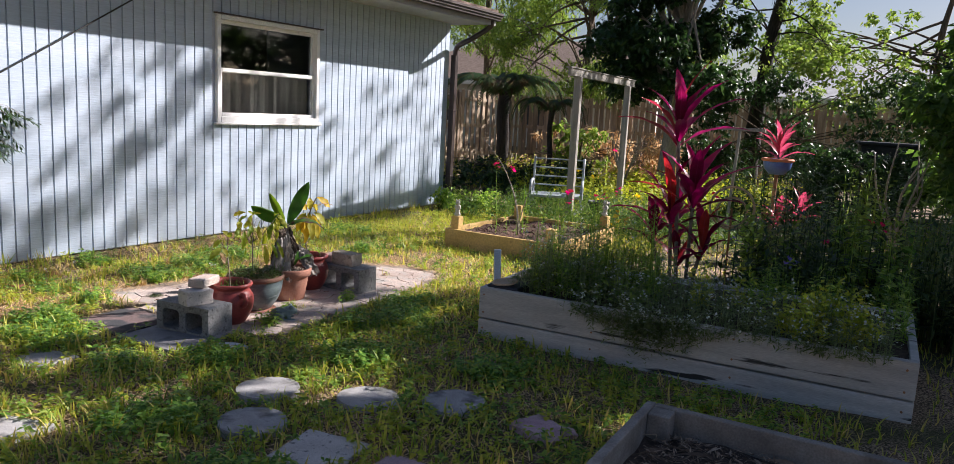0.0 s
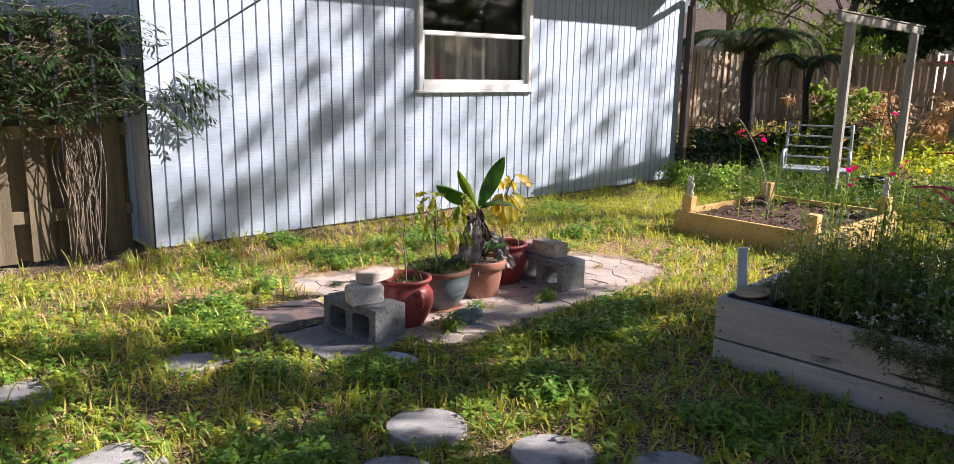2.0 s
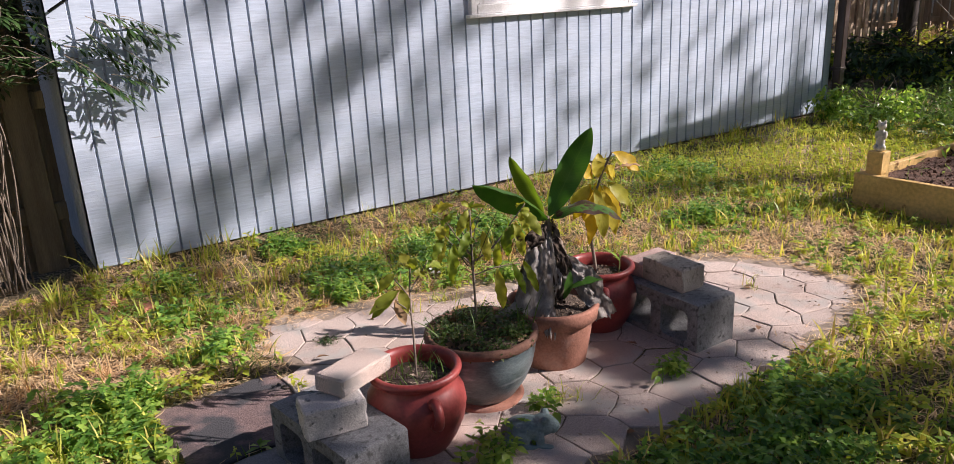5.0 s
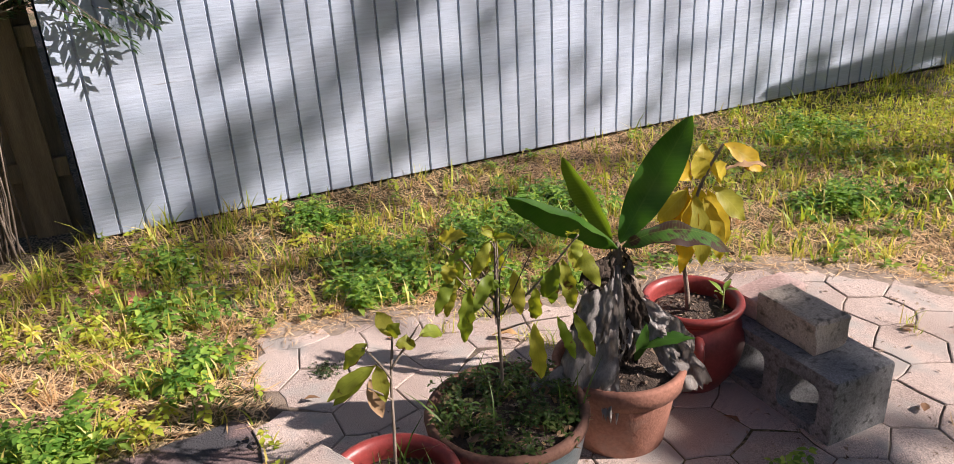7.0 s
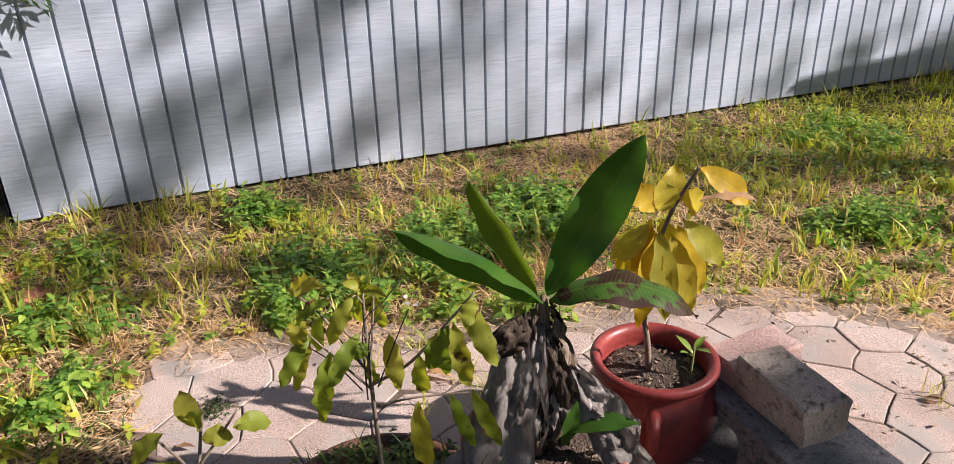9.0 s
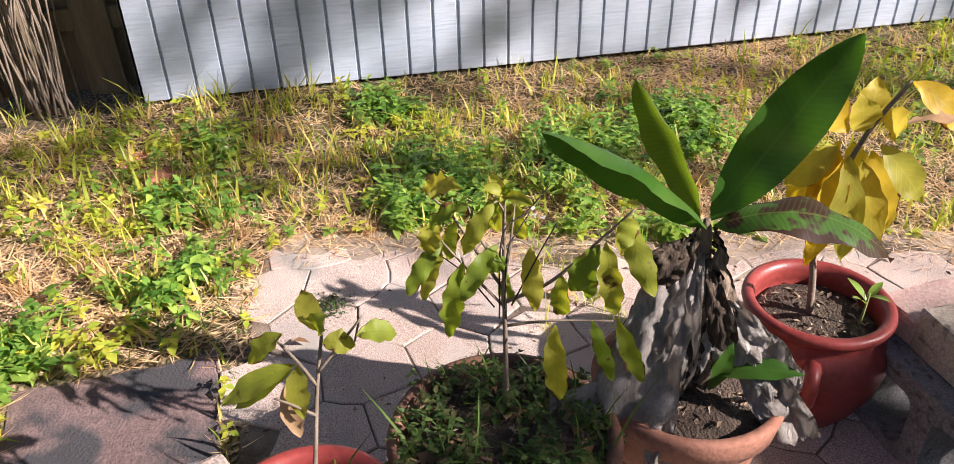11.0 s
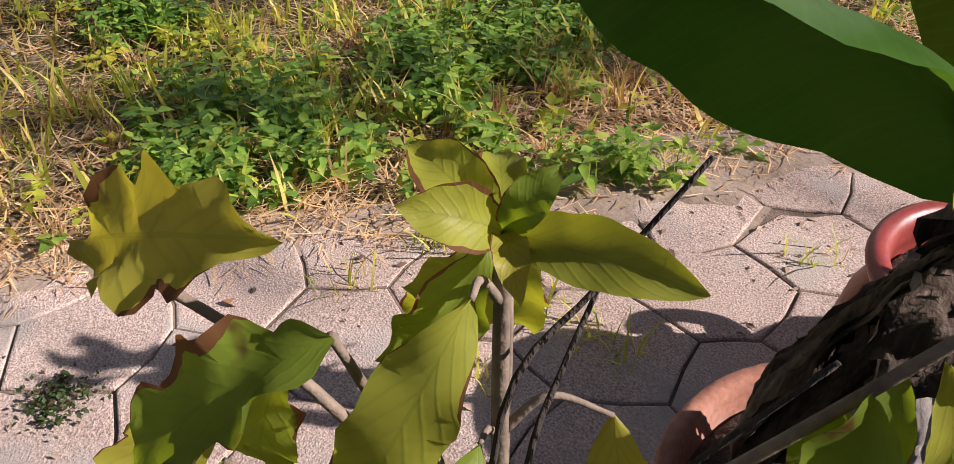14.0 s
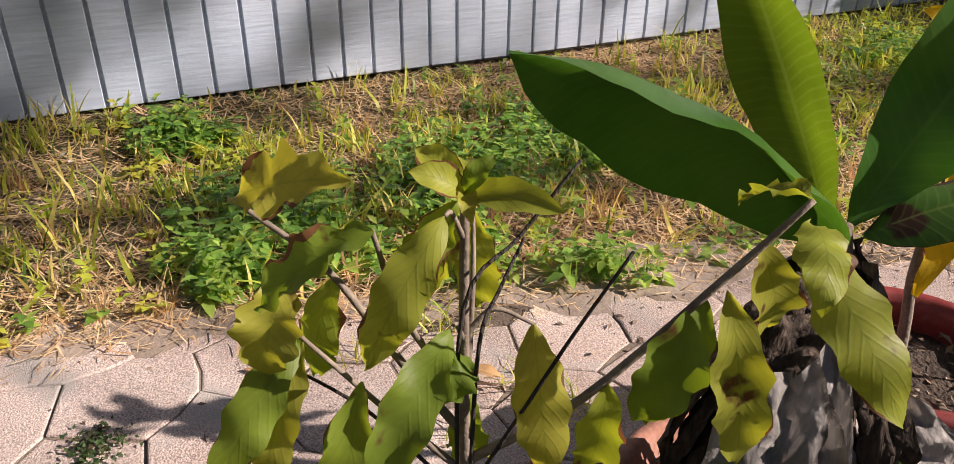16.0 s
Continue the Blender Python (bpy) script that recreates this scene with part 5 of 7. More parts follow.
def seedling():
    p = tagged(empty("potted_seedling", (-3.80, 3.505, 0)), "thin seedling with a few yellow-green leaves in a red pot", "potted plant")
    ax, bk = Vector((0.39, 0.92, 0)), Vector((-0.92, 0.39, 0))
    at = lambda u, z, k=0.0: spread(ax, bk, u, z, k)
    stem_part(p, [at(0.005, 0.18), at(0.01, 0.30, 0.8), at(0.012, 0.40, 1.6), at(0.024, 0.50, 2.2)], 0.0040, 0.0022, M_twig)
    stem_part(p, [at(0.012, 0.40, 1.6), at(-0.01, 0.44, 1.6), at(-0.035, 0.475, 1.6)], 0.0028, 0.0018, M_twig, "branch")
    stem_part(p, [at(0.014, 0.42, 1.7), at(0.045, 0.46, 2.0), at(0.075, 0.50, 2.2)], 0.0026, 0.0015, M_twig, "branch")
    stem_part(p, [at(0.012, 0.36, 1.3), at(-0.01, 0.39, 1.0), at(-0.03, 0.41, 0.8)], 0.0024, 0.0015, M_twig, "branch")
    for i, (u0, z0, u1, z1, k, m) in enumerate(((.024, .49, -.006, .53, 2.4, 0), (-.025, .48, -.075, .435, 1.5, 0), (.024, .49, .04, .525, 1.6, 0), (.026, .47, .065, .462, 2.0, 0), (.074, .49, .118, .475, 2.3, 0),
                                                (-.015, .43, -.11, .385, .9, 0), (-.023, .42, -.105, .36, 1.3, 0), (-.013, .43, .0, .37, 1.0, 0), (-.03, .40, -.01, .335, 1.0, 1))):
        leaf_part(p, (L_sick, L_deadleaf)[m], at(u0, z0, 1.7), at(u1, z1, k), 0.036, sag=0.008, face=(0.5, -0.3, 0.8), wave=0.003, seed=40 + i, gaps=0.15)


seedling()


def yellow_shrub():
    p = tagged(empty("potted_shrub", (-4.06, 4.472, 0)), "shrub with large bright yellow dying leaves in a red pot", "potted plant")
    ax, bk = Vector((0.28, 0.96, 0)), Vector((-0.96, 0.28, 0))
    at = lambda u, z, k=0.0: spread(ax, bk, u, z, k)
    stem_part(p, [at(-0.004, 0.17), at(-0.015, 0.26), at(-0.026, 0.335), at(-0.02, 0.44), at(0.01, 0.56), at(0.06, 0.655)], 0.0075, 0.0035, M_twig)
    for i, (u0, z0, u1, z1, k) in enumerate(((-.02, .526, -.055, .33, -.8), (-.015, .53, .0, .345, -1.0), (.01, .52, .06, .348, -.6), (.03, .53, .10, .36, .4), (.035, .545, .122, .45, -.5),
                                             (-.03, .538, -.10, .462, .3), (-.014, .56, -.068, .615, .8), (-.004, .57, -.026, .645, -.4), (.06, .655, .166, .578, -.3), (.032, .60, .088, .545, .9),
                                             (-.02, .526, -.03, .39, 1.0), (.011, .56, .03, .648, 1.0), (.0, .54, .04, .42, 1.3), (-.02, .54, -.07, .40, 1.2))):
        a, b = at(u0, z0, k * 0.3), at(u1, z1, k)
        leaf_part(p, L_yellow, a, b, 0.062, sag=0.012, face=(0.8, -0.3, 0.5), wave=0.005, seed=70 + i, cup=0.15, gaps=0.2)
    leaf_part(p, L_deadleaf, at(.05, .60, -.8), at(.165, .60, -1.0), 0.04, sag=0.01, wave=0.004, seed=99, name="leaf", label="curled orange-brown leaf")
    s = tagged(empty("sprout", (-4.005, 4.53, 0)), "small bright green sprout in the pot soil", "sprout")
    stem_part(s, [(0, 0, 0.17), (0.004, 0, 0.22), (0.0, 0.005, 0.262)], 0.003, 0.002, M_greenstem)
    for i, a in enumerate((0.3, 1.9, 3.4, 5.0)):
        leaf_part(s, L_weed, (0, 0.004, 0.255 - 0.006 * i), (0.045 * math.cos(a), 0.045 * math.sin(a), 0.272), 0.016, sag=0.004, seed=i)


yellow_shrub()


def banana():
    p = tagged(empty("banana_plant", (-3.965, 4.15, 0)), "small banana plant with dry grey leaves hanging round its stem", "potted plant")
    ax, bk = Vector((0.32, 0.945, 0)), Vector((-0.945, 0.32, 0))
    at = lambda u, z, k=0.0: spread(ax, bk, u, z, k)
    stem_part(p, [at(0, 0.15), at(0.0, 0.35), at(0.0, 0.46), at(0.002, 0.505)], 0.034, 0.005, M_psstem, sides=12)
    face = (0.80, -0.30, 0.55)
    leaf_part(p, L_banana, at(0.0, .495, -.2), at(-.255, .648, .3), 0.125, sag=0.026, face=(-0.4, 0.62, 0.67), wave=0.003, n=22, shape=(0.54, 0.85), cup=-0.6, seed=1)
    leaf_part(p, L_bananayoung, at(-.005, .495, .2), at(-.125, .725, .2), 0.056, sag=0.014, face=(-0.55, 0.80, 0.1), wave=0.003, n=20, shape=(0.55, 0.75), cup=-0.8, seed=2)
    leaf_part(p, L_banana, at(.008, .50, .1), at(.162, .795, -.1), 0.092, sag=-0.010, face=(0.75, -0.55, 0.35), wave=0.005, n=20, shape=(0.52, 0.75), cup=0.24, seed=3)
    leaf_part(p, L_bananab, at(.010, .50, -.2), at(.275, .475, -.5), 0.085, sag=0.055, face=(0.25, -0.1, 1.0), wave=0.006, n=16, shape=(0.5, 0.8), cup=-0.25, seed=4, label="leaf with dark brown dead patches")
    leaf_part(p, L_banana, at(.03, .25, -1.2), at(.165, .285, -1.8), 0.042, sag=0.014, face=(0.3, -0.1, 1), wave=0.002, n=10, seed=5)
    leaf_part(p, L_banana, at(.03, .22, -1.3), at(.055, .325, -1.3), 0.03, sag=0.008, face=(0.9, -0.3, 0.2), wave=0.002, n=10, seed=6)
    # dry sheaths round the stem, then a skirt of long dead leaves that hang to the pot and over it
    r = random.Random(12)
    for i in range(76):
        a = r.uniform(0, 2 * math.pi)
        z0 = r.uniform(0.28, 0.50)
        z1 = z0 - r.uniform(0.08, 0.19)
        d = Vector((math.cos(a), math.sin(a), 0))
        e = Vector((math.cos(a + r.uniform(-0.5, 0.5)), math.sin(a + r.uniform(-0.5, 0.5)), 0))
        leaf_part(p, M_drytan if i % 3 == 0 else M_dry, d * r.uniform(0.014, 0.024) + Vector((0, 0, z0)), e * r.uniform(0.038, 0.062) + Vector((0, 0, z1)), r.uniform(0.012, 0.034), sag=0.014, face=d, wave=0.008, n=14, shape=(0.4, 0.6), cup=-0.5, seed=20 + i, name="dry_sheath", gaps=0.3)
    for i in range(24):
        a = -2.3 + 3.2 * i / 23 + r.uniform(-0.15, 0.15) if i < 18 else r.uniform(1.0, 3.9)
        front = -1.7 < a < 0.6
        z0 = r.uniform(0.34, 0.46)
        z1 = r.uniform(0.19, 0.28)
        ro = r.uniform(0.05, 0.08) if front else r.uniform(0.07, 0.11)
        d = Vector((math.cos(a), math.sin(a), 0))
        drape(p, M_drygrey if i % 4 == 0 and front else (M_drytan if i % 3 == 1 else M_dry), d * 0.022 + Vector((0, 0, z0)), d * ro + Vector((0, 0, z1)), r.uniform(0.03, 0.06), 0.016, d + Vector((0, 0, 0.4)), 60 + i)
    # broad pale sheets draped over the pot
    for i, (q0, q1, w, sg, g) in enumerate((((0.0, -0.03, 0.43), (0.082, -0.150, 0.170), 0.125, 0.045, 1), ((0.0, -0.04, 0.455), (0.055, -0.112, 0.29), 0.085, 0.03, 1), ((0.045, -0.13, 0.26), (0.016, -0.285, 0.158), 0.055, 0.02, 1), ((0.04, 0.05, 0.32), (0.148, 0.153, 0.115), 0.085, 0.05, 1),
                                            ((0.03, 0.045, 0.36), (0.12, 0.12, 0.20), 0.10, 0.04, 1), ((0.06, -0.06, 0.287), (0.135, -0.106, 0.120), 0.045, 0.02, 1), ((0.03, 0.0, 0.43), (0.085, 0.02, 0.31), 0.045, 0.02, 0), ((0.0, -0.02, 0.47), (0.02, -0.10, 0.42), 0.06, 0.03, 0))):
        drape(p, M_drygrey if g else M_dry, q0, q1, w, sg * 0.6, (0.75, -0.4, 0.5), 160 + i)


banana()

# ---- patio of irregular pavers ----
PATIO = [(-4.93, 3.43), (-4.90, 3.80), (-4.74, 4.10), (-4.66, 4.60), (-4.50, 5.10), (-4.28, 5.44), (-3.98, 5.58), (-3.55, 5.55), (-3.44, 5.28), (-3.38, 4.80), (-3.38, 4.30), (-3.36, 3.90), (-3.32, 3.58), (-3.38, 3.44), (-3.62, 3.38), (-4.05, 3.36), (-4.5, 3.38)]


def inside(poly, x, y):
    x, y = np.asarray(x, float), np.asarray(y, float)
    r = np.zeros(x.shape, bool)
    for (ax, ay), (bx, by) in zip(poly, poly[1:] + poly[:1]):
        c = (ay > y) != (by > y)
        with np.errstate(divide="ignore", invalid="ignore"):
            r ^= c & (x < (bx - ax) * (y - ay) / (by - ay + 1e-12) + ax)
    return r


def patio():
    base = tagged(empty("patio", (0, 0, 0)), "patio of pinkish stone-shaped pavers with sandy joints", "patio", kind="structure")
    bm = bmesh.new()
    bm.faces.new([bm.verts.new((x, y, GZ + 0.0085)) for x, y in PATIO[::-1]])
    ext = bmesh.ops.extrude_face_region(bm, geom=bm.faces[:])
    bmesh.ops.translate(bm, vec=(0, 0, -0.05), verts=[g for g in ext["geom"] if isinstance(g, bmesh.types.BMVert)])
    bmesh.ops.recalc_face_normals(bm, faces=bm.faces[:])
    part("sand_bed", bm, M_sand, base)
    r = random.Random(5)
    s = 0.1155
    joint = {}

    def corner(x, y):
        k = (round(x, 3), round(y, 3))
        if k not in joint:
            joint[k] = (x + r.uniform(-0.02, 0.02), y + r.uniform(-0.02, 0.02))
        return joint[k]

    for i in range(-2, 16):
        for j in range(-2, 18):
            cx, cy = -5.057 + i * 1.5 * s, 3.43 + (j + 0.5 * (i % 2)) * math.sqrt(3) * s
            ring = [corner(cx + s * math.cos(a * math.pi / 3), cy + s * math.sin(a * math.pi / 3)) for a in range(6)]
            mx, my = sum(p[0] for p in ring) / 6, sum(p[1] for p in ring) / 6
            if not inside(PATIO, [mx], [my])[0]:
                continue
            bm = bmesh.new()
            z = r.uniform(-0.002, 0.002)
            tx, ty = r.uniform(-0.012, 0.012), r.uniform(-0.012, 0.012)
            rings = []
            pts = []
            for q in range(6):
                a, b = ring[q], ring[(q + 1) % 6]
                pts.append(a)
                pts.append(((a[0] + b[0]) / 2 + 0.006 * math.sin(37 * (a[0] + b[0]) + 11 * (a[1] + b[1])), (a[1] + b[1]) / 2 + 0.006 * math.cos(29 * (a[0] + b[0]) - 13 * (a[1] + b[1]))))
            for shrink, zz in ((0.0021, -0.03), (0.0021, 0.009), (0.0038, 0.0117), (0.0068, 0.0125)):
                out = []
                for px, py in pts:
                    d = Vector((mx - px, my - py))
                    d = d.normalized() * shrink
                    out.append(bm.verts.new((px + d.x, py + d.y, zz + z + tx * (px - mx) + ty * (py - my))))
                rings.append(out)
            for a, b in zip(rings, rings[1:]):
                for q in range(12):
                    bm.faces.new((a[q], a[(q + 1) % 12], b[(q + 1) % 12], b[q]))
            bm.faces.new(rings[-1])
            ob = part("paver", bm, M_paver, base)
            ob.location = (0, 0, GZ)


patio()


def dirt_edge():
    """Soil that has washed over the outer pavers."""
    r = random.Random(8)
    bm = bmesh.new()
    rows = []
    pts = []
    for (ax, ay), (bx, by) in zip(PATIO[:9], PATIO[1:10]):
        k = max(2, int(math.hypot(bx - ax, by - ay) / 0.05))
        pts += [(ax + (bx - ax) * i / k, ay + (by - ay) * i / k) for i in range(k)]
    cx, cy = -4.1, 4.4
    for i, (x, y) in enumerate(pts):
        d = Vector((cx - x, cy - y)).normalized()
        reach = 0.10 + 0.07 * math.sin(i * 0.33) + 0.04 * math.sin(i * 1.1) + r.uniform(0, 0.015)
        row = []
        for t in (-0.14, -0.07, 0.0, 0.5, 1.0):
            o = t if t <= 0 else t * max(0.02, reach)
            z = {-0.14: -0.012, -0.07: 0.010, 0.0: 0.0155, 0.5: 0.0145, 1.0: 0.010}[t]
            row.append(bm.verts.new((x + d.x * o, y + d.y * o, GZ + z + r.uniform(-0.001, 0.0015))))
        rows.append(row)
    for a, b in zip(rows, rows[1:]):
        for k in range(4):
            bm.faces.new((a[k], b[k], b[k + 1], a[k + 1]))
    bmesh.ops.recalc_face_normals(bm, faces=bm.faces[:])
    tagged(part("dirt_edge", bm, M_silt, None, smooth=True), "sandy soil washed over the patio edge", "soil", kind="structure")


dirt_edge()

# ---- lawn ----
STONES = [(-2.775, 2.84, 0.16), (-2.325, 3.045, 0.16), (-1.98, 3.255, 0.16), (-2.545, 2.53, 0.155), (-1.30, 2.575, 0.165), (-2.122, 2.485, 0.17), (-1.74, 2.51, 0.16), (-1.505, 3.235, 0.12),
          (-3.975, 2.43, 0.11), (-4.05, 1.76, 0.12), (-3.24, 1.88, 0.12), (-3.42, 3.17, 0.09)]
RECTS = [(-4.51, -4.07, 2.90, 3.33), (-4.06, -3.54, 2.89, 3.40), (-4.32, -3.06, 6.66, 8.20), (-2.50, -0.08, 4.28, 5.60), (-1.07, 0.22, 2.33, 3.36), (-12, -5.99, 3.0, 9.3), (-12, -6.27, -8, 3.1)]


def free(x, y, pad=0.0):
    """True where nothing stands or lies on the ground."""
    ok = ~inside(PATIO, x, y)
    for cx, cy, r in STONES:
        ok &= (x - cx) ** 2 + (y - cy) ** 2 > (r - 0.02 + pad) ** 2
    for a, b, c, d in RECTS:
        ok &= ~((x > a - pad) & (x < b + pad) & (y > c - pad) & (y < d + pad))
    return ok


WAVES = [(rng.normal(0, 1, 2), rng.uniform(0, 6.28)) for _ in range(14)]


def patchy(x, y, f=1.0, o=0):
    """Smooth uneven field between about 0 and 1."""
    s = sum(np.sin(f * (2.2 + 0.35 * k) * (w[0] * x + w[1] * y) + p + o * (k + 1)) for k, (w, p) in enumerate(WAVES))
    return 0.5 + s / 14


def sprinkle(n, x0, x1, y0, y1, keep, pad=0.0):
    x, y = rng.uniform(x0, x1, n), rng.uniform(y0, y1, n)
    k = free(x, y, pad) & (rng.random(n) < keep(x, y))
    x, y = x[k], y[k]
    return np.stack([x, y, gz(x, y)], -1)


WEEDS = [(-5.20, 4.05, 0.26), (-5.05, 3.86, 0.17), (-5.28, 4.48, 0.26), (-5.02, 4.30, 0.12), (-5.38, 4.85, 0.25), (-5.75, 3.85, 0.14), (-4.55, 2.80, 0.17), (-4.33, 2.66, 0.20), (-4.10, 2.62, 0.14), (-4.78, 3.22, 0.14),
         (-3.22, 4.55, 0.20), (-3.05, 4.20, 0.20), (-3.16, 3.95, 0.13), (-3.30, 2.95, 0.16), (-3.6, 2.62, 0.18), (-4.7, 5.9, 0.22), (-5.5, 6.6, 0.3), (-2.9, 2.3, 0.22), (-2.2, 2.1, 0.24), (-3.3, 1.5, 0.28), (-5.62, 3.3, 0.12),
         (-5.2, 3.25, 0.14), (-2.75, 3.5, 0.2), (-1.6, 2.1, 0.2), (-2.0, 3.75, 0.22)]


def weedy(x, y):
    s = np.zeros_like(x)
    for cx, cy, r in WEEDS:
        s = np.maximum(s, np.exp(-((x - cx) ** 2 + (y - cy) ** 2) / (0.85 * r * r)))
    return s


def litter(x, y):
    """Where straw covers more than green: beside the patio and along the wall."""
    return np.clip(1.1 * np.exp(-((x + 4.86) / 0.27) ** 2) * (np.abs(y - 4.3) < 1.9) + 0.85 * np.exp(-((x + 5.85) / 0.16) ** 2) + 0.9 * np.exp(-((x + 4.0) ** 2 + (y - 6.0) ** 2) / 0.5) - 0.9 * weedy(x, y), 0, 1)


BL = [blade_shape(3, 0.035, b) for b in (0.25, 0.55, 0.9)]


def blades(P, lo, hi, wide=1.0):
    out = []
    which = rng.integers(0, 3, len(P))
    for k in range(3):
        Q = P[which == k]
        V, F = BL[k]
        V = V.copy()
        V[:, 0] *= wide
        n = len(Q)
        if n:
            out.append(strew((V, F), Q, rng.uniform(0, 6.28, n), rng.normal(0, 0.25, n), rng.normal(0, 0.15, n), rng.uniform(lo, hi, n) * rng.choice([1, 1, 1.5], n)))
    return out


def lawn():
    near = lambda x, y: np.clip((0.3 + 0.9 * patchy(x, y, 0.9)) * (1 - 0.85 * litter(x, y)) * np.where((x < -4.5) & (y < 4.9), 0.34, 0.66), 0.02, 1)
    P = sprinkle(120000, -5.98, -0.3, 0.6, 6.6, near)
    g = leafmesh("lawn_grass", blades(P[::2], 0.028, 0.075, 1.7), L_grass, kind="stuff")
    tagged(g, "patchy short sunlit lawn grass with yellow blades", "grass")
    P2 = sprinkle(46000, -5.95, -0.2, 0.3, 6.6, lambda x, y: np.clip(1.6 * patchy(x, y, 1.3, 2.0) - 0.55, 0, 1) * (1 - 0.8 * litter(x, y)))
    g = leafmesh("lush_grass", blades(P2, 0.02, 0.055, 1.3), L_grassdark, kind="stuff")
    tagged(g, "darker lush grass patches in the lawn", "grass")
    P3 = np.concatenate([sprinkle(34000, -6.0, 3.2, 6.4, 13.5, lambda x, y: 0.35 + 0.6 * patchy(x, y, 0.8, 1.0)), sprinkle(14000, -6.2, 3.0, -1.0, 0.7, lambda x, y: 0.7 + 0 * x), sprinkle(12000, -0.3, 3.2, 0.6, 6.5, lambda x, y: 0.6 + 0 * x)])
    g = leafmesh("far_grass", blades(P3, 0.025, 0.065, 1.8), L_grass, kind="stuff")
    tagged(g, "longer grass in the back of the yard", "grass")
    # tall tufts along the wall, the fence foot and the patio
    c = np.concatenate([np.stack([rng.uniform(-5.97, -5.80, 22), rng.uniform(3.05, 9.1, 22)], -1), np.stack([rng.uniform(-6.2, -5.6, 16), rng.uniform(1.6, 3.1, 16)], -1), np.stack([rng.uniform(-5.8, -4.6, 12), rng.uniform(2.4, 6, 12)], -1)])
    c = c[free(c[:, 0], c[:, 1])]
    q = np.repeat(c, 16, axis=0) + rng.normal(0, 0.022, (len(c) * 16, 2))
    q = q[q[:, 0] > -5.975 - 0.3 * (q[:, 1] < 3)]
    P4 = np.stack([q[:, 0], q[:, 1], gz(q[:, 0], q[:, 1])], -1)
    g = leafmesh("grass_tufts", blades(P4, 0.04, 0.11, 0.75), L_grass, kind="stuff")
    tagged(g, "taller grass tufts along the wall and fence", "grass")
    # low tufts of leaning green blades all over the sunny part
    c = np.stack([rng.uniform(-5.95, -2.6, 900), rng.uniform(1.2, 6.4, 900)], -1)
    c = c[free(c[:, 0], c[:, 1]) & (rng.random(900) < 1.3 * patchy(c[:, 0], c[:, 1], 1.4, 8.0))]
    q = np.repeat(c, 15, axis=0) + rng.normal(0, 0.016, (len(c) * 15, 2))
    q = q[free(q[:, 0], q[:, 1], -0.03)]
    g = leafmesh("low_tufts", blades(np.stack([q[:, 0], q[:, 1], gz(q[:, 0], q[:, 1])], -1), 0.035, 0.085, 0.9), L_grass, kind="stuff")
    tagged(g, "low tufts of yellow-green grass in the lawn", "grass")
    # straw and clippings lying flat
    P5 = sprinkle(150000, -5.99, -0.9, 1.4, 6.6, lambda x, y: np.clip(0.32 + 0.26 * (x < -4.5) + 0.85 * litter(x, y) + 0.4 * (patchy(x, y, 1.1, 4.0) - 0.4), 0.01, 1), -0.01)
    n = len(P5)
    P5[:, 2] += rng.uniform(0.001, 0.012, n)
    V, F = blade_shape(2, 0.028, 0.15)
    g = leafmesh("straw_litter", strew((V, F), P5, rng.uniform(0, 6.28, n), rng.uniform(1.3, 1.75, n), rng.normal(0, 0.5, n), rng.uniform(0.025, 0.085, n)), L_straw, kind="stuff")
    tagged(g, "dry straw and clippings scattered on the ground", "straw")
    # straw and bits washed over the edge of the patio
    e = np.array([(ax + (bx - ax) * k / 40, ay + (by - ay) * k / 40) for (ax, ay), (bx, by) in zip(PATIO[:9], PATIO[1:10]) for k in range(40)])
    e = np.repeat(e, 9, axis=0) + np.abs(rng.normal(0, 0.05, (len(e) * 9, 1))) * rng.choice([-1, 0.9], (len(e) * 9, 1)) * [[-0.94, 0.2]] + rng.normal(0, 0.02, (len(e) * 9, 2))
    n = len(e)
    g = leafmesh("edge_straw", strew((V, F), np.stack([e[:, 0], e[:, 1], np.full(n, GZ + 0.017) + rng.uniform(0, 0.004, n)], -1), rng.uniform(0, 6.28, n), rng.uniform(1.45, 1.65, n), rng.normal(0, 0.5, n), rng.uniform(0.012, 0.06, n)), L_straw, kind="stuff")
    tagged(g, "dry straw lying over the patio edge", "straw")
    # upright dead tufts
    c = np.stack([rng.uniform(-5.7, -4.72, 90), rng.uniform(2.4, 5.6, 90)], -1)
    c = np.concatenate([c, [(-4.93, 3.72), (-4.86, 3.78), (-4.95, 3.60), (-4.98, 4.0)]])
    c = c[free(c[:, 0], c[:, 1])]
    q = np.repeat(c, 26, axis=0) + rng.normal(0, 0.013, (len(c) * 26, 2))
    P6 = np.stack([q[:, 0], q[:, 1], gz(q[:, 0], q[:, 1])], -1)
    g = leafmesh("dead_tufts", blades(P6, 0.03, 0.075, 0.6), L_drytuft, kind="stuff")
    tagged(g, "upright orange-brown dead grass tufts", "dead grass")
    # small leaves fallen on soil and pavers
    x, y = rng.uniform(-5.9, -1.0, 420), rng.uniform(1.2, 6.2, 420)
    k = (rng.random(420) < 0.8)
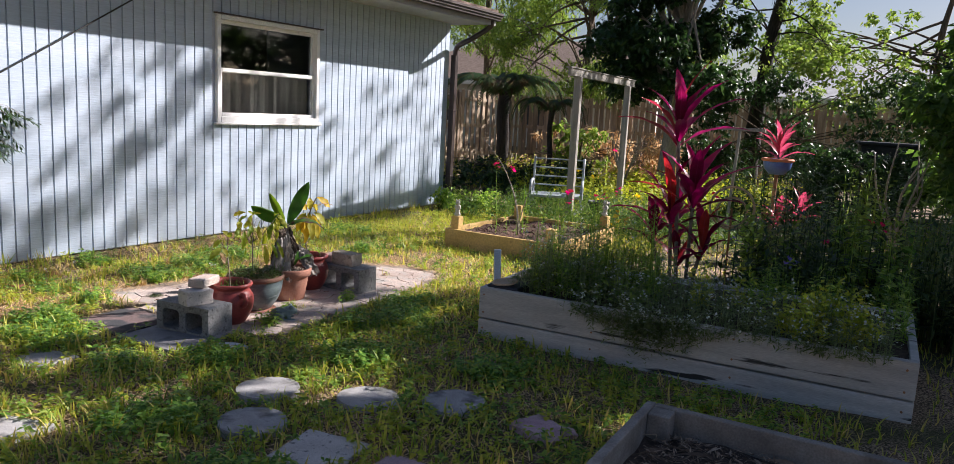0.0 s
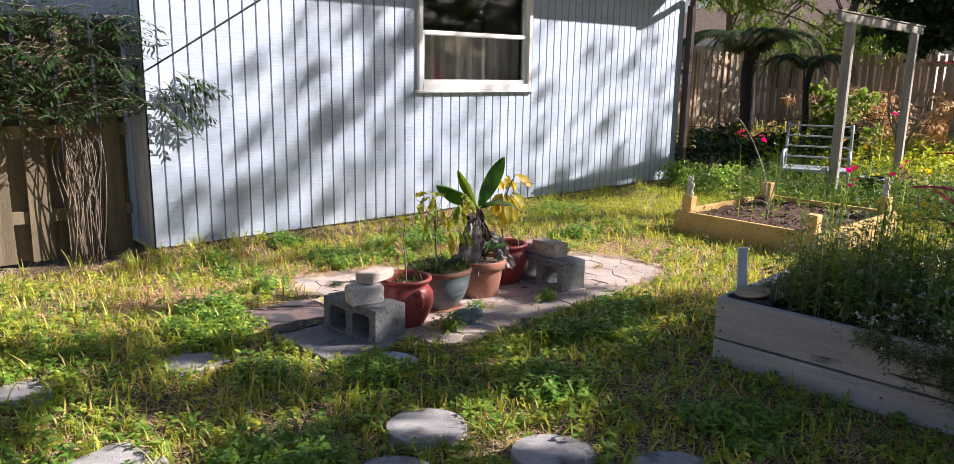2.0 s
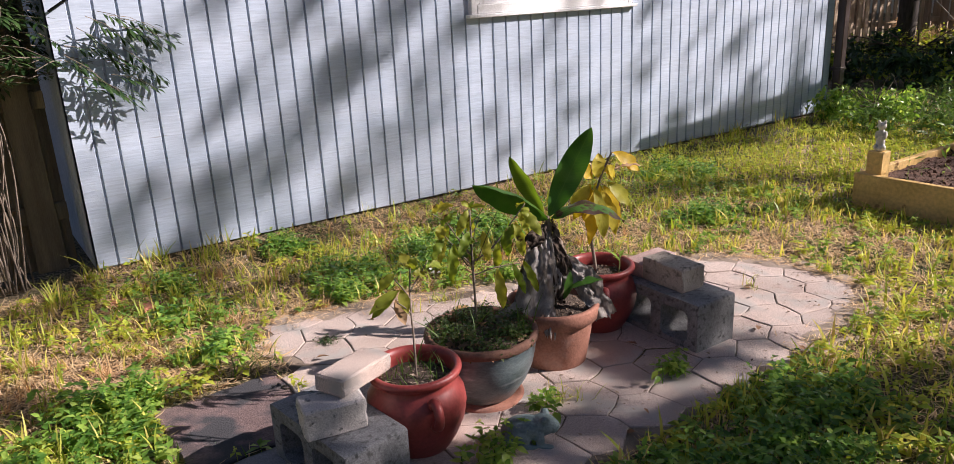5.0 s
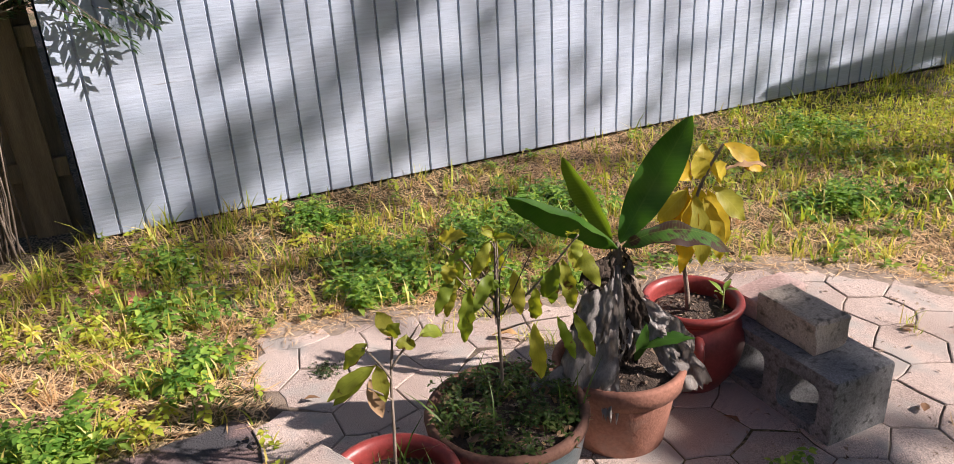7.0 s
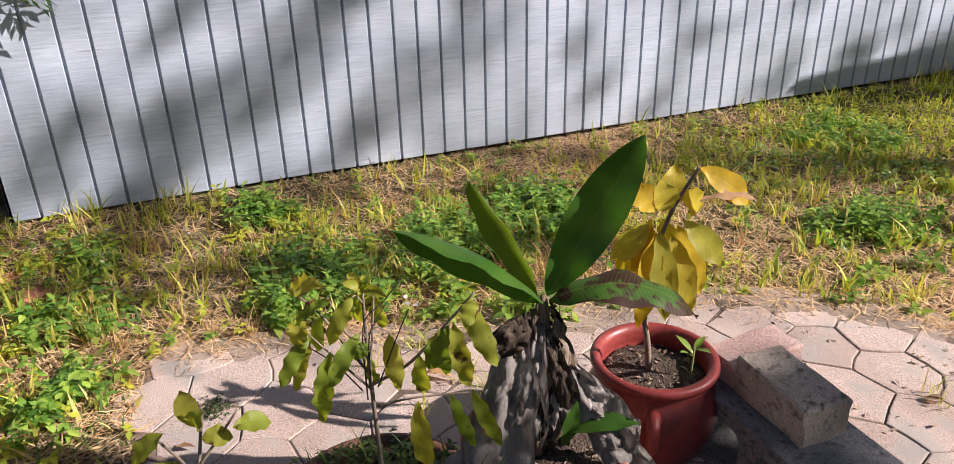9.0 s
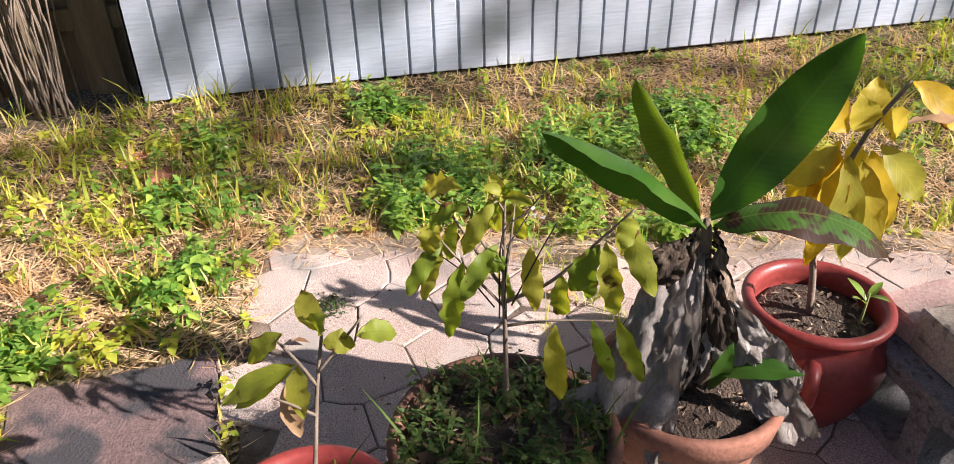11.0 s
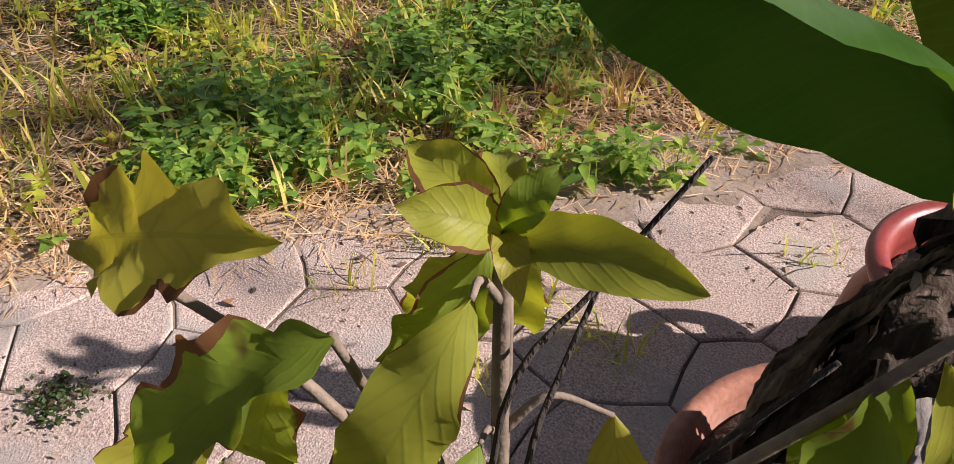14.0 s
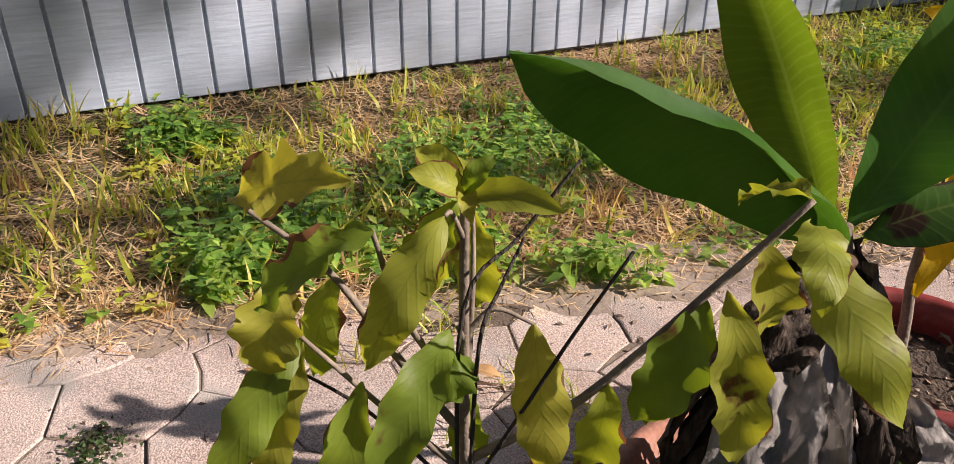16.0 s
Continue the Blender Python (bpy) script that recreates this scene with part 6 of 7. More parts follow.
    P7 = np.stack([x, y, gz(x, y) + np.where(inside(PATIO, x, y), 0.018, 0.012)], -1)[k & (free(x, y) | inside(PATIO, x, y) & (rng.random(420) < 0.5))]
    n = len(P7)
    g = leafmesh("fallen_leaves", strew(leaf_shape(3, 0.24, 0.5, 0.15), P7, rng.uniform(0, 6.28, n), rng.normal(0, 0.25, n), rng.normal(0, 0.3, n), rng.uniform(0.02, 0.055, n)), L_deadleaf, kind="stuff")
    tagged(g, "curled brown fallen leaves on the ground", "fallen leaves")


lawn()


def weed_patch(P, lo, hi, tall, material, name, label, leaves=9, cuts=3):
    """Low broad-leaved weeds: whorls of leaves on short stems."""
    n = len(P)
    L = leaf_shape(cuts, 0.27, 0.25, 0.22) if cuts > 2 else kite(0.30, 0.25, 0.22)
    s, st = [], []
    h = rng.uniform(tall * 0.35, tall, n)
    size = rng.uniform(lo, hi, n)
    lean = rng.normal(0, 0.22, (n, 2)) * h[:, None]
    for k in range(leaves):
        lvl = 1 - (k // 3) * 0.30
        top = P + np.stack([lean[:, 0] * lvl, lean[:, 1] * lvl, h * lvl], -1)
        yaw = rng.uniform(0, 6.28, n) * 0.25 + (k * 2.1) + np.arange(n) * 1.3
        s.append(strew(L, top, yaw, rng.normal(0.28 - 0.22 * (k // 3), 0.22, n), rng.normal(0, 0.2, n), size * (0.72 + 0.22 * (k // 3)) * rng.uniform(0.8, 1.2, n)))
    V, F = blade_shape(2, 0.03, 0.05)
    s.append(strew((V, F), P, rng.uniform(0, 6.28, n), 0.0, 0.0, h))
    g = leafmesh(name, s, material, kind="stuff")
    return tagged(g, label, "weeds")


P = sprinkle(90000, -5.95, -1.0, 1.2, 6.9, lambda x, y: np.clip(weedy(x, y) * (0.45 + 1.1 * patchy(x, y, 2.4, 3.0)) - 0.18, 0, 1) * 0.5)
weed_patch(P, 0.022, 0.046, 0.095, L_weedpatch, "broadleaf_weeds", "dense low broad-leaved green weeds in the lawn")
P = sprinkle(42000, -5.95, -0.4, 0.6, 6.6, lambda x, y: np.clip(0.9 * patchy(x, y, 1.6, 6.0) - 0.16 - 0.05 * (x < -4.5), 0, 1) * (1 - 0.75 * litter(x, y)))
weed_patch(P[::2], 0.022, 0.046, 0.055, L_weedy, "clover_weeds", "scattered small yellow-green weeds and clover", 6, 2)
P = sprinkle(46000, -5.95, -0.4, 0.6, 6.6, lambda x, y: np.clip(0.9 * patchy(x, y, 1.2, 9.0) - 0.20 - 0.05 * (x < -4.5), 0, 1) * (1 - 0.7 * litter(x, y)))
weed_patch(P[::2], 0.024, 0.05, 0.065, L_weed, "green_weeds", "scattered small green weeds in the lawn", 6, 2)

# weeds that grow out of the paver joints and between the pots
c = np.array([(-4.66, 4.50), (-4.70, 4.46), (-4.73, 4.42), (-4.63, 4.54), (-4.70, 4.52), (-4.78, 4.25), (-4.80, 4.29), (-4.90, 4.33), (-4.94, 3.83), (-4.91, 3.80), (-4.98, 3.80), (-3.60, 3.72), (-3.62, 3.66), (-3.57, 3.64), (-3.69, 3.88), (-3.60, 4.36), (-3.58, 4.40), (-3.55, 3.58)])
q = np.repeat(c, 7, axis=0) + rng.normal(0, 0.028, (len(c) * 7, 2))
weed_patch(np.stack([q[:, 0], q[:, 1], np.full(len(q), GZ + 0.01)], -1), 0.020, 0.042, 0.08, L_weed, "joint_weeds", "green weeds growing from the paver joints", 8)
c = np.array([(-4.65, 4.14), (-4.63, 4.17), (-4.67, 4.12), (-4.66, 4.60), (-4.70, 4.70), (-4.632, 3.97), (-4.47, 4.20), (-4.42, 4.21), (-4.38, 4.225), (-4.33, 4.24), (-4.358, 4.605), (-3.68, 4.02), (-3.72, 3.98), (-3.55, 3.46), (-3.53, 3.50), (-3.66, 3.62), (-3.40, 4.95), (-3.9, 5.2), (-3.7, 3.95), (-4.38, 4.05), (-4.05, 3.95)])
q = np.repeat(c, 18, axis=0) + rng.normal(0, 0.018, (len(c) * 18, 2))
g = leafmesh("joint_grass", blades(np.stack([q[:, 0], q[:, 1], np.full(len(q), GZ + 0.006)], -1), 0.022, 0.06, 0.7), L_grass, kind="stuff")
tagged(g, "grass blades growing from the paver joints", "grass")

q = np.array([-4.613, 3.575]) + rng.normal(0, 0.022, (260, 2))
g = leafmesh("moss", strew(kite(0.3, 0.3, 0.2), np.stack([q[:, 0], q[:, 1], GZ + 0.013 + rng.uniform(0, 0.008, 260)], -1), rng.uniform(0, 6.28, 260), rng.normal(0.4, 0.4, 260), rng.normal(0, 0.4, 260), rng.uniform(0.005, 0.012, 260)), L_fern, kind="stuff")
tagged(g, "brownish clump of moss and seed on the pavers", "moss")
lf = tagged(empty("fallen_leaf", (-4.50, 4.12, GZ + 0.02), 20), "curled orange-brown fallen leaf on the pavers", "leaf")
leaf_part(lf, L_drytuft, (-0.03, -0.02, 0), (0.045, 0.03, 0.006), 0.028, sag=0.010, wave=0.003, n=12, cup=0.5, seed=5, name="blade")

# growth on the soil of the wide pot
a, r_ = rng.uniform(0, 6.28, 330), 0.176 * np.sqrt(rng.random(330))
q = np.stack([-3.905 + r_ * np.cos(a), 3.815 + r_ * np.sin(a), GZ + 0.228 - 0.02 * (r_ > 0.15)], -1)
weed_patch(q[:230], 0.010, 0.022, 0.055, L_potweed, "pot_weeds", "fine creeping weeds over the pot soil and rim", 7)
n = 160
g = leafmesh("pot_leaf_litter", strew(leaf_shape(3, 0.26, 0.5, 0.15), q[:n] + [0, 0, 0.008], rng.uniform(0, 6.28, n), rng.normal(0, 0.3, n), rng.normal(0, 0.4, n), rng.uniform(0.016, 0.05, n)), L_deadleaf, kind="stuff")
tagged(g, "dead brown leaves lying among the pot weeds", "fallen leaves")
q = q[:150]
g = leafmesh("pot_grass", blades(q[70:], 0.04, 0.10, 0.5), L_grassdark, kind="stuff")
tagged(g, "grass blades growing in the wide pot", "grass")
q2 = np.stack([-3.80 + 0.55 * (q[:60, 0] + 3.905), 3.505 + 0.55 * (q[:60, 1] - 3.815), np.full(60, GZ + 0.20)], -1)
g = leafmesh("pot_grass", blades(q2, 0.04, 0.09, 0.6), L_grassdark, kind="stuff")
tagged(g, "short grass growing in the red pot", "grass")
a, r_ = rng.uniform(0, 6.28, 150), 0.10 * np.sqrt(rng.random(150))
for cx, cy, zz in ((-4.055, 4.472, 0.218), (-3.95, 4.175, 0.21), (-3.80, 3.505, 0.218), (-3.905, 3.815, 0.232)):
    g = leafmesh("pot_litter", strew(leaf_shape(2, 0.2, 0.5, 0.1), np.stack([cx + r_ * np.cos(a), cy + r_ * np.sin(a), GZ + zz + rng.uniform(0, 0.006, 150)], -1), rng.uniform(0, 6.28, 150), rng.normal(0, 0.3, 150), rng.normal(0, 0.4, 150), rng.uniform(0.008, 0.026, 150)), M_chip, kind="stuff")
    tagged(g, "wood chips and dry bits on the pot soil", "mulch")
n = 5200
q = np.stack([rng.uniform(-1.0, 0.14, n), rng.uniform(2.4, 3.27, n), GZ + 0.122 + rng.uniform(0, 0.035, n)], -1)
g = leafmesh("mulch_chips", strew(kite(0.07, 0.4, 0.1), q, rng.uniform(0, 6.28, n), rng.normal(0, 0.3, n), rng.normal(0, 0.5, n), rng.choice([0.02, 0.03, 0.045, 0.06, 0.13], n, p=[0.3, 0.3, 0.25, 0.13, 0.02]) * rng.uniform(0.7, 1.3, n)), M_chip, kind="stuff")
tagged(g, "shredded bark chips in the low bed", "mulch")
# crumbs and dry bits caught on the pavers and in their joints
x, y = rng.uniform(-4.95, -3.35, 9000), rng.uniform(3.36, 5.58, 9000)
k = inside(PATIO, x, y) & (rng.random(9000) < np.clip(1.5 * patchy(x, y, 2.6, 5.0) - 0.45, 0.03, 1))
q = np.stack([x[k], y[k], np.full(k.sum(), GZ + 0.0145)], -1)
n = len(q)
g = leafmesh("paver_litter", strew(kite(0.2, 0.4, 0.1), q, rng.uniform(0, 6.28, n), rng.normal(0, 0.15, n), rng.normal(0, 0.4, n), rng.choice([0.003, 0.005, 0.008, 0.008, 0.016], n) * rng.uniform(0.7, 1.3, n)), M_chip, kind="stuff")
tagged(g, "crumbs of soil and dry bits on the pavers", "litter")
n = 1600
q = np.stack([rng.uniform(-4.25, -3.13, n), rng.uniform(6.73, 8.13, n), GZ + 0.128 + rng.uniform(0, 0.03, n)], -1)
L_clod = leafy("soil_clods", [(0.045, 0.025, 0.018), (0.09, 0.05, 0.035), (0.14, 0.082, 0.058)], 0.95, 0.02)
g = leafmesh("soil_clods", strew(kite(0.3, 0.8, 0.2), q, rng.uniform(0, 6.28, n), rng.normal(0, 0.5, n), rng.normal(0, 0.6, n), rng.uniform(0.012, 0.035, n)), L_clod, kind="stuff")
tagged(g, "reddish brown clods and bark bits in the yellow bed", "soil")
# growth between the patio, the far end of the wall and the yellow bed
P = sprinkle(9000, -5.9, -2.6, 6.3, 9.6, lambda x, y: np.clip(0.9 * patchy(x, y, 1.4, 3.0) - 0.15, 0, 1))
weed_patch(P, 0.02, 0.045, 0.055, L_weedy, "clover_weeds", "small yellow-green weeds by the yellow bed", 5, 2)
P = sprinkle(22000, -5.95, -2.6, 6.3, 9.6, lambda x, y: 0.35 + 0.6 * patchy(x, y, 1.0, 5.0))
tagged(leafmesh("lawn_grass", blades(P, 0.02, 0.055, 1.7), L_grass, kind="stuff"), "short sunlit grass by the yellow bed", "grass")


# ---- trees and shrubs ----
def c_r(c, clumps):
    return min((Vector(k[:3]) - c).length + k[3] for k in clumps)


def tree(name, loc, label, trunk, limbs, clumps, leaf, material, count, size, bark=None, trunk_r=0.12, seed=1, flat=0.6, category="tree", limb=0.28):
    """Trunk through its points, a limb to each clump, and leaves round the clumps' twigs."""
    r = np.random.default_rng(seed)
    t = tagged(empty(name, loc), label, category)
    bark = bark or M_bark
    bm = bmesh.new()
    pts = smoothcurve(trunk, 5)
    tube(bm, pts, [trunk_r * (1.15 - 0.75 * i / (len(pts) - 1)) for i in range(len(pts))], 10)
    part("trunk", bm, bark, t, smooth=True)
    for c in clumps:
        c = Vector(c[:3])
        bm = bmesh.new()
        a = min(pts[int(r.uniform(0.4, 0.98) * (len(pts) - 1))], pts[int(r.uniform(0.4, 0.98) * (len(pts) - 1))], key=lambda p: abs(p.z - c.z + 0.6))
        m = (a + c) / 2 + Vector(r.normal(0, 0.12, 3)) + Vector((0, 0, 0.1))
        q = smoothcurve([a, m, c], 4)
        tube(bm, q, [trunk_r * limb * (1.1 - 0.85 * i / (len(q) - 1)) for i in range(len(q))], 5)
        for _ in range(limbs):
            e = c + Vector(r.normal(0, 0.4 * c_r(c, clumps), 3))
            tube(bm, [m.lerp(c, 0.6), m.lerp(e, 0.7), e], [trunk_r * limb * 0.4, trunk_r * limb * 0.28, trunk_r * limb * 0.1], 4)
        part("limb", bm, bark, t, smooth=True)
    tot = sum(c[3] ** 2 for c in clumps)
    sets = []
    for c in clumps:
        n = max(20, int(count * c[3] ** 2 / tot))
        k = max(3, n // 28)
        tw = r.normal(0, 1, (k, 3))
        tw /= np.linalg.norm(tw, axis=1)[:, None]
        tw *= (c[3] * r.uniform(0.35, 1.0, k) ** 0.6)[:, None]
        tw[:, 2] *= flat
        P = np.array(c[:3]) + tw[r.integers(0, k, n)] + r.normal(0, 0.09 * max(0.5, c[3]), (n, 3))
        sets.append(strew(leaf, P, r.uniform(0, 6.28, n), r.normal(-0.45, 0.45, n), r.normal(0, 0.5, n), r.uniform(0.7, 1.3, n) * size))
    leafmesh("crown", sets, material, t)
    return t


def cloud(n, lo, hi, r0, r1, seed):
    r = random.Random(seed)
    return [(r.uniform(lo[0], hi[0]), r.uniform(lo[1], hi[1]), r.uniform(lo[2], hi[2]), r.uniform(r0, r1)) for _ in range(n)]


OVAL, NARROW, SMALL = kite(0.26, 0.25, 0.2), kite(0.12, 0.2, 0.25), kite(0.32, 0.2, 0.1)

# First tree stands out of view, added to shade the beds and stones.
tree("citrus_tree", (1.75, 8.1, GZ), "dense dark citrus tree added out of view to shade the beds", [(0, 0, 0), (0.05, 0, 0.7), (-0.05, 0.1, 1.6), (0.1, 0, 2.6)], 3,
     cloud(26, (-1.3, -1.2, 0.9), (1.5, 1.3, 3.9), 0.45, 0.75, 3), OVAL, L_treedark, 26000, 0.12, trunk_r=0.09, seed=3)
tree("citrus_tree", (0.40, 8.8, GZ), "dark leafy fruit tree at the edge of the beds", [(0, 0, 0), (0.05, 0, 0.7), (-0.05, 0.1, 1.6), (0.1, 0, 2.6)], 3,
     [c for c in cloud(44, (-0.75, -0.8, 0.75), (1.6, 0.8, 3.7), 0.34, 0.55, 23) if 0.40 + c[0] - 0.954 * c[2] > -2.35], OVAL, L_tree, 23000, 0.11, trunk_r=0.07, seed=23)


def canopy():
    """Clumps of a wide added crown, set sunward to shade path and flower beds."""
    r, out = random.Random(41), []
    for _ in range(48):
        x, y, L, k = r.uniform(-4.2, 0.2), r.uniform(0.4, 4.1), r.uniform(6.0, 8.6), r.random()
        if 0.819 * x - 0.574 * y < -5.45 or (x > -2.6 and 2.0 < y < 3.7 and k < 0.56):
            continue
        out.append((x + 0.492 / 0.857 * L - 1.9, y + 0.702 / 0.857 * L - 9.9, 0.601 * L, r.uniform(0.3, 0.5)))
    for x, y in ((-3.82, 4.52), (-3.92, 4.28), (-3.82, 4.02), (-4.2, 2.2), (-4.4, 1.8), (-3.2, 1.2), (-2.8, 1.0), (-2.3, 1.4), (-3.9, 1.35)):
        L = r.uniform(6.4, 7.8)
        out.append((x + 0.492 / 0.857 * L - 1.9, y + 0.702 / 0.857 * L - 9.9, 0.601 * L, 0.29))
    # slender clumps added sunward to cast a shade band between patio and wall
    for x, y, w in ((-4.78, 2.52, 0.14), (-4.96, 2.42, 0.14), (-5.66, 2.75, 0.15), (-5.60, 3.0, 0.14), (-5.54, 3.25, 0.13), (-5.46, 3.5, 0.12), (-5.36, 3.75, 0.10), (-5.32, 3.98, 0.11), (-5.25, 4.2, 0.13), (-5.14, 4.45, 0.14), (-5.03, 4.68, 0.14), (-5.0, 4.92, 0.11)):
        L = 7.2 + 0.2 * math.sin(9 * y)
        out.append((x + 0.574 * L - 1.9, y + 0.819 * L - 9.9, 0.601 * L, w))
    return out


# Tree added only for the shade its clumps cast on lawn and pots.
tree("added_canopy_tree", (1.9, 9.9, GZ), "added wide-crowned tree placed to shade the path and beds", [(0, 0, 0), (0.1, 0.1, 1.4), (0.0, 0.2, 2.8), (0.1, 0.1, 4.2)], 3,
     canopy(), OVAL, L_tree, 11000, 0.11, trunk_r=0.14, seed=29, flat=0.7, limb=0.05)
tree("broadleaf_tree", (-4.55, 14.6, GZ), "dense dark evergreen tree behind the timber arch", [(0, 0, 0), (0.05, 0, 1.0), (0.1, 0.05, 2.4), (0.1, 0, 4.0)], 3,
     cloud(56, (-1.2, -0.9, 1.9), (0.95, 0.9, 5.6), 0.45, 0.7, 4), OVAL, L_treedark, 46000, 0.12, bark=M_barkpale, trunk_r=0.16, seed=4)


def streaks():
    """Limb clumps added to cast wall streaks, with a denser arm shading the timber arch."""
    r, out = random.Random(31), []
    for y, wide, many in ((-3.0, 0.11, 12), (-2.56, 0.11, 20), (-2.02, 0.18, 28), (-1.30, 0.15, 16), (-0.50, 0.12, 8), (-0.12, 0.09, 5), (0.25, 0.12, 7), (0.72, 0.09, 5), (1.05, 0.11, 6), (1.45, 0.09, 5), (1.75, 0.11, 6), (2.15, 0.10, 6), (2.55, 0.10, 6), (3.1, 0.11, 6)):
        for k in range(many):
            x = -1.95 + 2.2 * (k + r.random()) / many
            out.append((x, y + 0.25 * (x + 0.9) + r.uniform(-0.6, 0.6) * wide, 6.6 + r.uniform(-0.6, 0.6) * wide, wide * r.uniform(0.55, 1.0)))
    for k in range(9):
        out.append((-1.35 + r.uniform(-0.15, 0.15), 0.1 + 0.36 * k, 5.3 + r.uniform(-0.15, 0.15), 0.36))
    return out


# Tree added for its shadow streaks, its crown kept above the view.
tree("added_streak_tree", (0.3, 14.1, GZ), "added tall open-crowned tree whose level limbs streak the wall with shade", [(0, 0, 0), (0.2, 0, 2.0), (0.0, 0.1, 4.5), (0.1, 0.1, 6.6)], 1,
     streaks(), OVAL, L_tree, 4600, 0.08, trunk_r=0.12, seed=5, flat=0.6, limb=0.04)
tree("slender_tree", (-3.55, 17.2, GZ), "slender leaning tree with a thin yellow-green crown", [(0, 0, 0), (0.02, 0, 1.2), (0.10, 0, 2.2), (0.16, 0, 3.2), (0.4, 0, 4.6), (0.45, 0, 6.4)], 5,
     cloud(30, (-0.9, -0.9, 1.9), (1.5, 0.9, 6.2), 0.35, 0.6, 6), SMALL, L_treelight, 5200, 0.085, bark=M_barkdark, trunk_r=0.17, seed=6, limb=0.12)
tree("feathery_tree", (-8.6, 20.0, GZ), "light green feathery tree over the fence", [(0, 0, 0), (0.1, 0, 1.5), (0, 0, 3.5), (0.3, 0, 6.0)], 5,
     cloud(50, (-2.4, -1.6, 2.0), (3.6, 1.6, 6.6), 0.6, 0.95, 7), NARROW, L_treelight, 34000, 0.14, trunk_r=0.13, seed=7)
tree("feathery_tree", (-13.0, 22.0, GZ), "light green feathery tree behind the roofs", [(0, 0, 0), (0.1, 0, 2.0), (0, 0, 4.5), (0.2, 0, 7.0)], 4,
     cloud(26, (-2.5, -2, 3.5), (2.5, 2, 7.5), 0.8, 1.2, 8), NARROW, L_treelight, 14000, 0.18, trunk_r=0.15, seed=8)
tree("backdrop_tree", (-0.5, 27.0, GZ), "pale tree far behind the fence", [(0, 0, 0), (0.1, 0, 2.0), (0, 0, 4.0), (0.2, 0, 5.5)], 4,
     cloud(26, (-4.0, -2, 1.6), (5.5, 2, 4.8), 0.8, 1.3, 9), SMALL, L_treelight, 14000, 0.15, trunk_r=0.15, seed=9)
tree("yard_tree", (5.6, 12.0, GZ), "broad leafy tree at the side of the yard", [(0, 0, 0), (0.1, 0, 1.5), (0, 0, 3.5), (0.2, 0, 6.0)], 4,
     cloud(34, (-2.8, -3.2, 1.6), (2.6, 3.2, 6.8), 0.8, 1.2, 10), OVAL, L_tree, 12000, 0.18, trunk_r=0.18, seed=10)
# Added out of view to keep bright sky out of the window's reflection.
tree("yard_tree", (3.4, 16.6, GZ), "dense dark tree added out of view in the yard corner", [(0, 0, 0), (0.1, 0, 1.2), (0, 0, 2.6), (0.1, 0, 4.0)], 3,
     cloud(40, (-2.2, -1.6, 0.7), (3.2, 1.8, 4.6), 0.7, 1.0, 17), OVAL, L_treedark, 15000, 0.15, trunk_r=0.13, seed=17)
tree("shrub", (-3.0, 16.2, GZ), "dark glossy hedge shrub at the back of the yard", [(0, 0, 0), (0, 0, 0.6), (0.1, 0, 1.2), (0.1, 0, 1.7)], 3,
     cloud(30, (-1.7, -0.6, 0.3), (2.6, 0.8, 2.2), 0.45, 0.7, 11), OVAL, L_treedark, 18000, 0.09, trunk_r=0.05, seed=11, category="shrub")
tree("shrub", (-1.0, 13.1, GZ), "low dark shrub in front of the bin", [(0, 0, 0), (0, 0, 0.3), (0.1, 0, 0.6), (0.1, 0, 0.8)], 2,
     cloud(18, (-0.9, -0.4, 0.2), (0.9, 0.4, 1.0), 0.3, 0.45, 18), OVAL, L_treedark, 5200, 0.09, trunk_r=0.03, seed=18, category="shrub")
tree("shrub", (1.7, 14.2, GZ), "dark hedge shrub in deep shade", [(0, 0, 0), (0, 0, 0.6), (0.1, 0, 1.2), (0.1, 0, 1.7)], 3,
     cloud(26, (-1.6, -0.6, 0.3), (2.6, 0.8, 2.3), 0.45, 0.7, 12), OVAL, L_treedark, 15000, 0.09, trunk_r=0.05, seed=12, category="shrub")
tree("shrub", (-6.9, 12.4, GZ), "low dark leafy shrub at the end of the building", [(0, 0, 0), (0, 0, 0.15), (0.1, 0, 0.3), (0.1, 0, 0.4)], 2,
     cloud(22, (-1.2, -1.6, 0.08), (1.5, 1.6, 0.42), 0.22, 0.34, 13), OVAL, L_nandina, 5200, 0.09, trunk_r=0.03, seed=13, category="shrub")
tree("shrub", (-5.55, 9.15, GZ), "low green shrub by the downspout", [(0, 0, 0), (0, 0, 0.08), (0.02, 0, 0.15), (0.02, 0, 0.2)], 2,
     cloud(9, (-0.28, -0.5, 0.05), (0.3, 0.5, 0.22), 0.12, 0.2, 14), OVAL, L_weed, 1500, 0.06, trunk_r=0.015, seed=14, category="shrub")
tree("shrub", (-7.3, 16.5, GZ), "dry sunlit brush in front of the fence", [(0, 0, 0), (0, 0, 0.3), (0.1, 0, 0.6), (0.1, 0, 0.8)], 4,
     cloud(24, (-1.4, -0.8, 0.1), (2.4, 1.2, 1.0), 0.3, 0.5, 15), NARROW, L_straw, 3800, 0.16, trunk_r=0.03, seed=15, category="shrub")
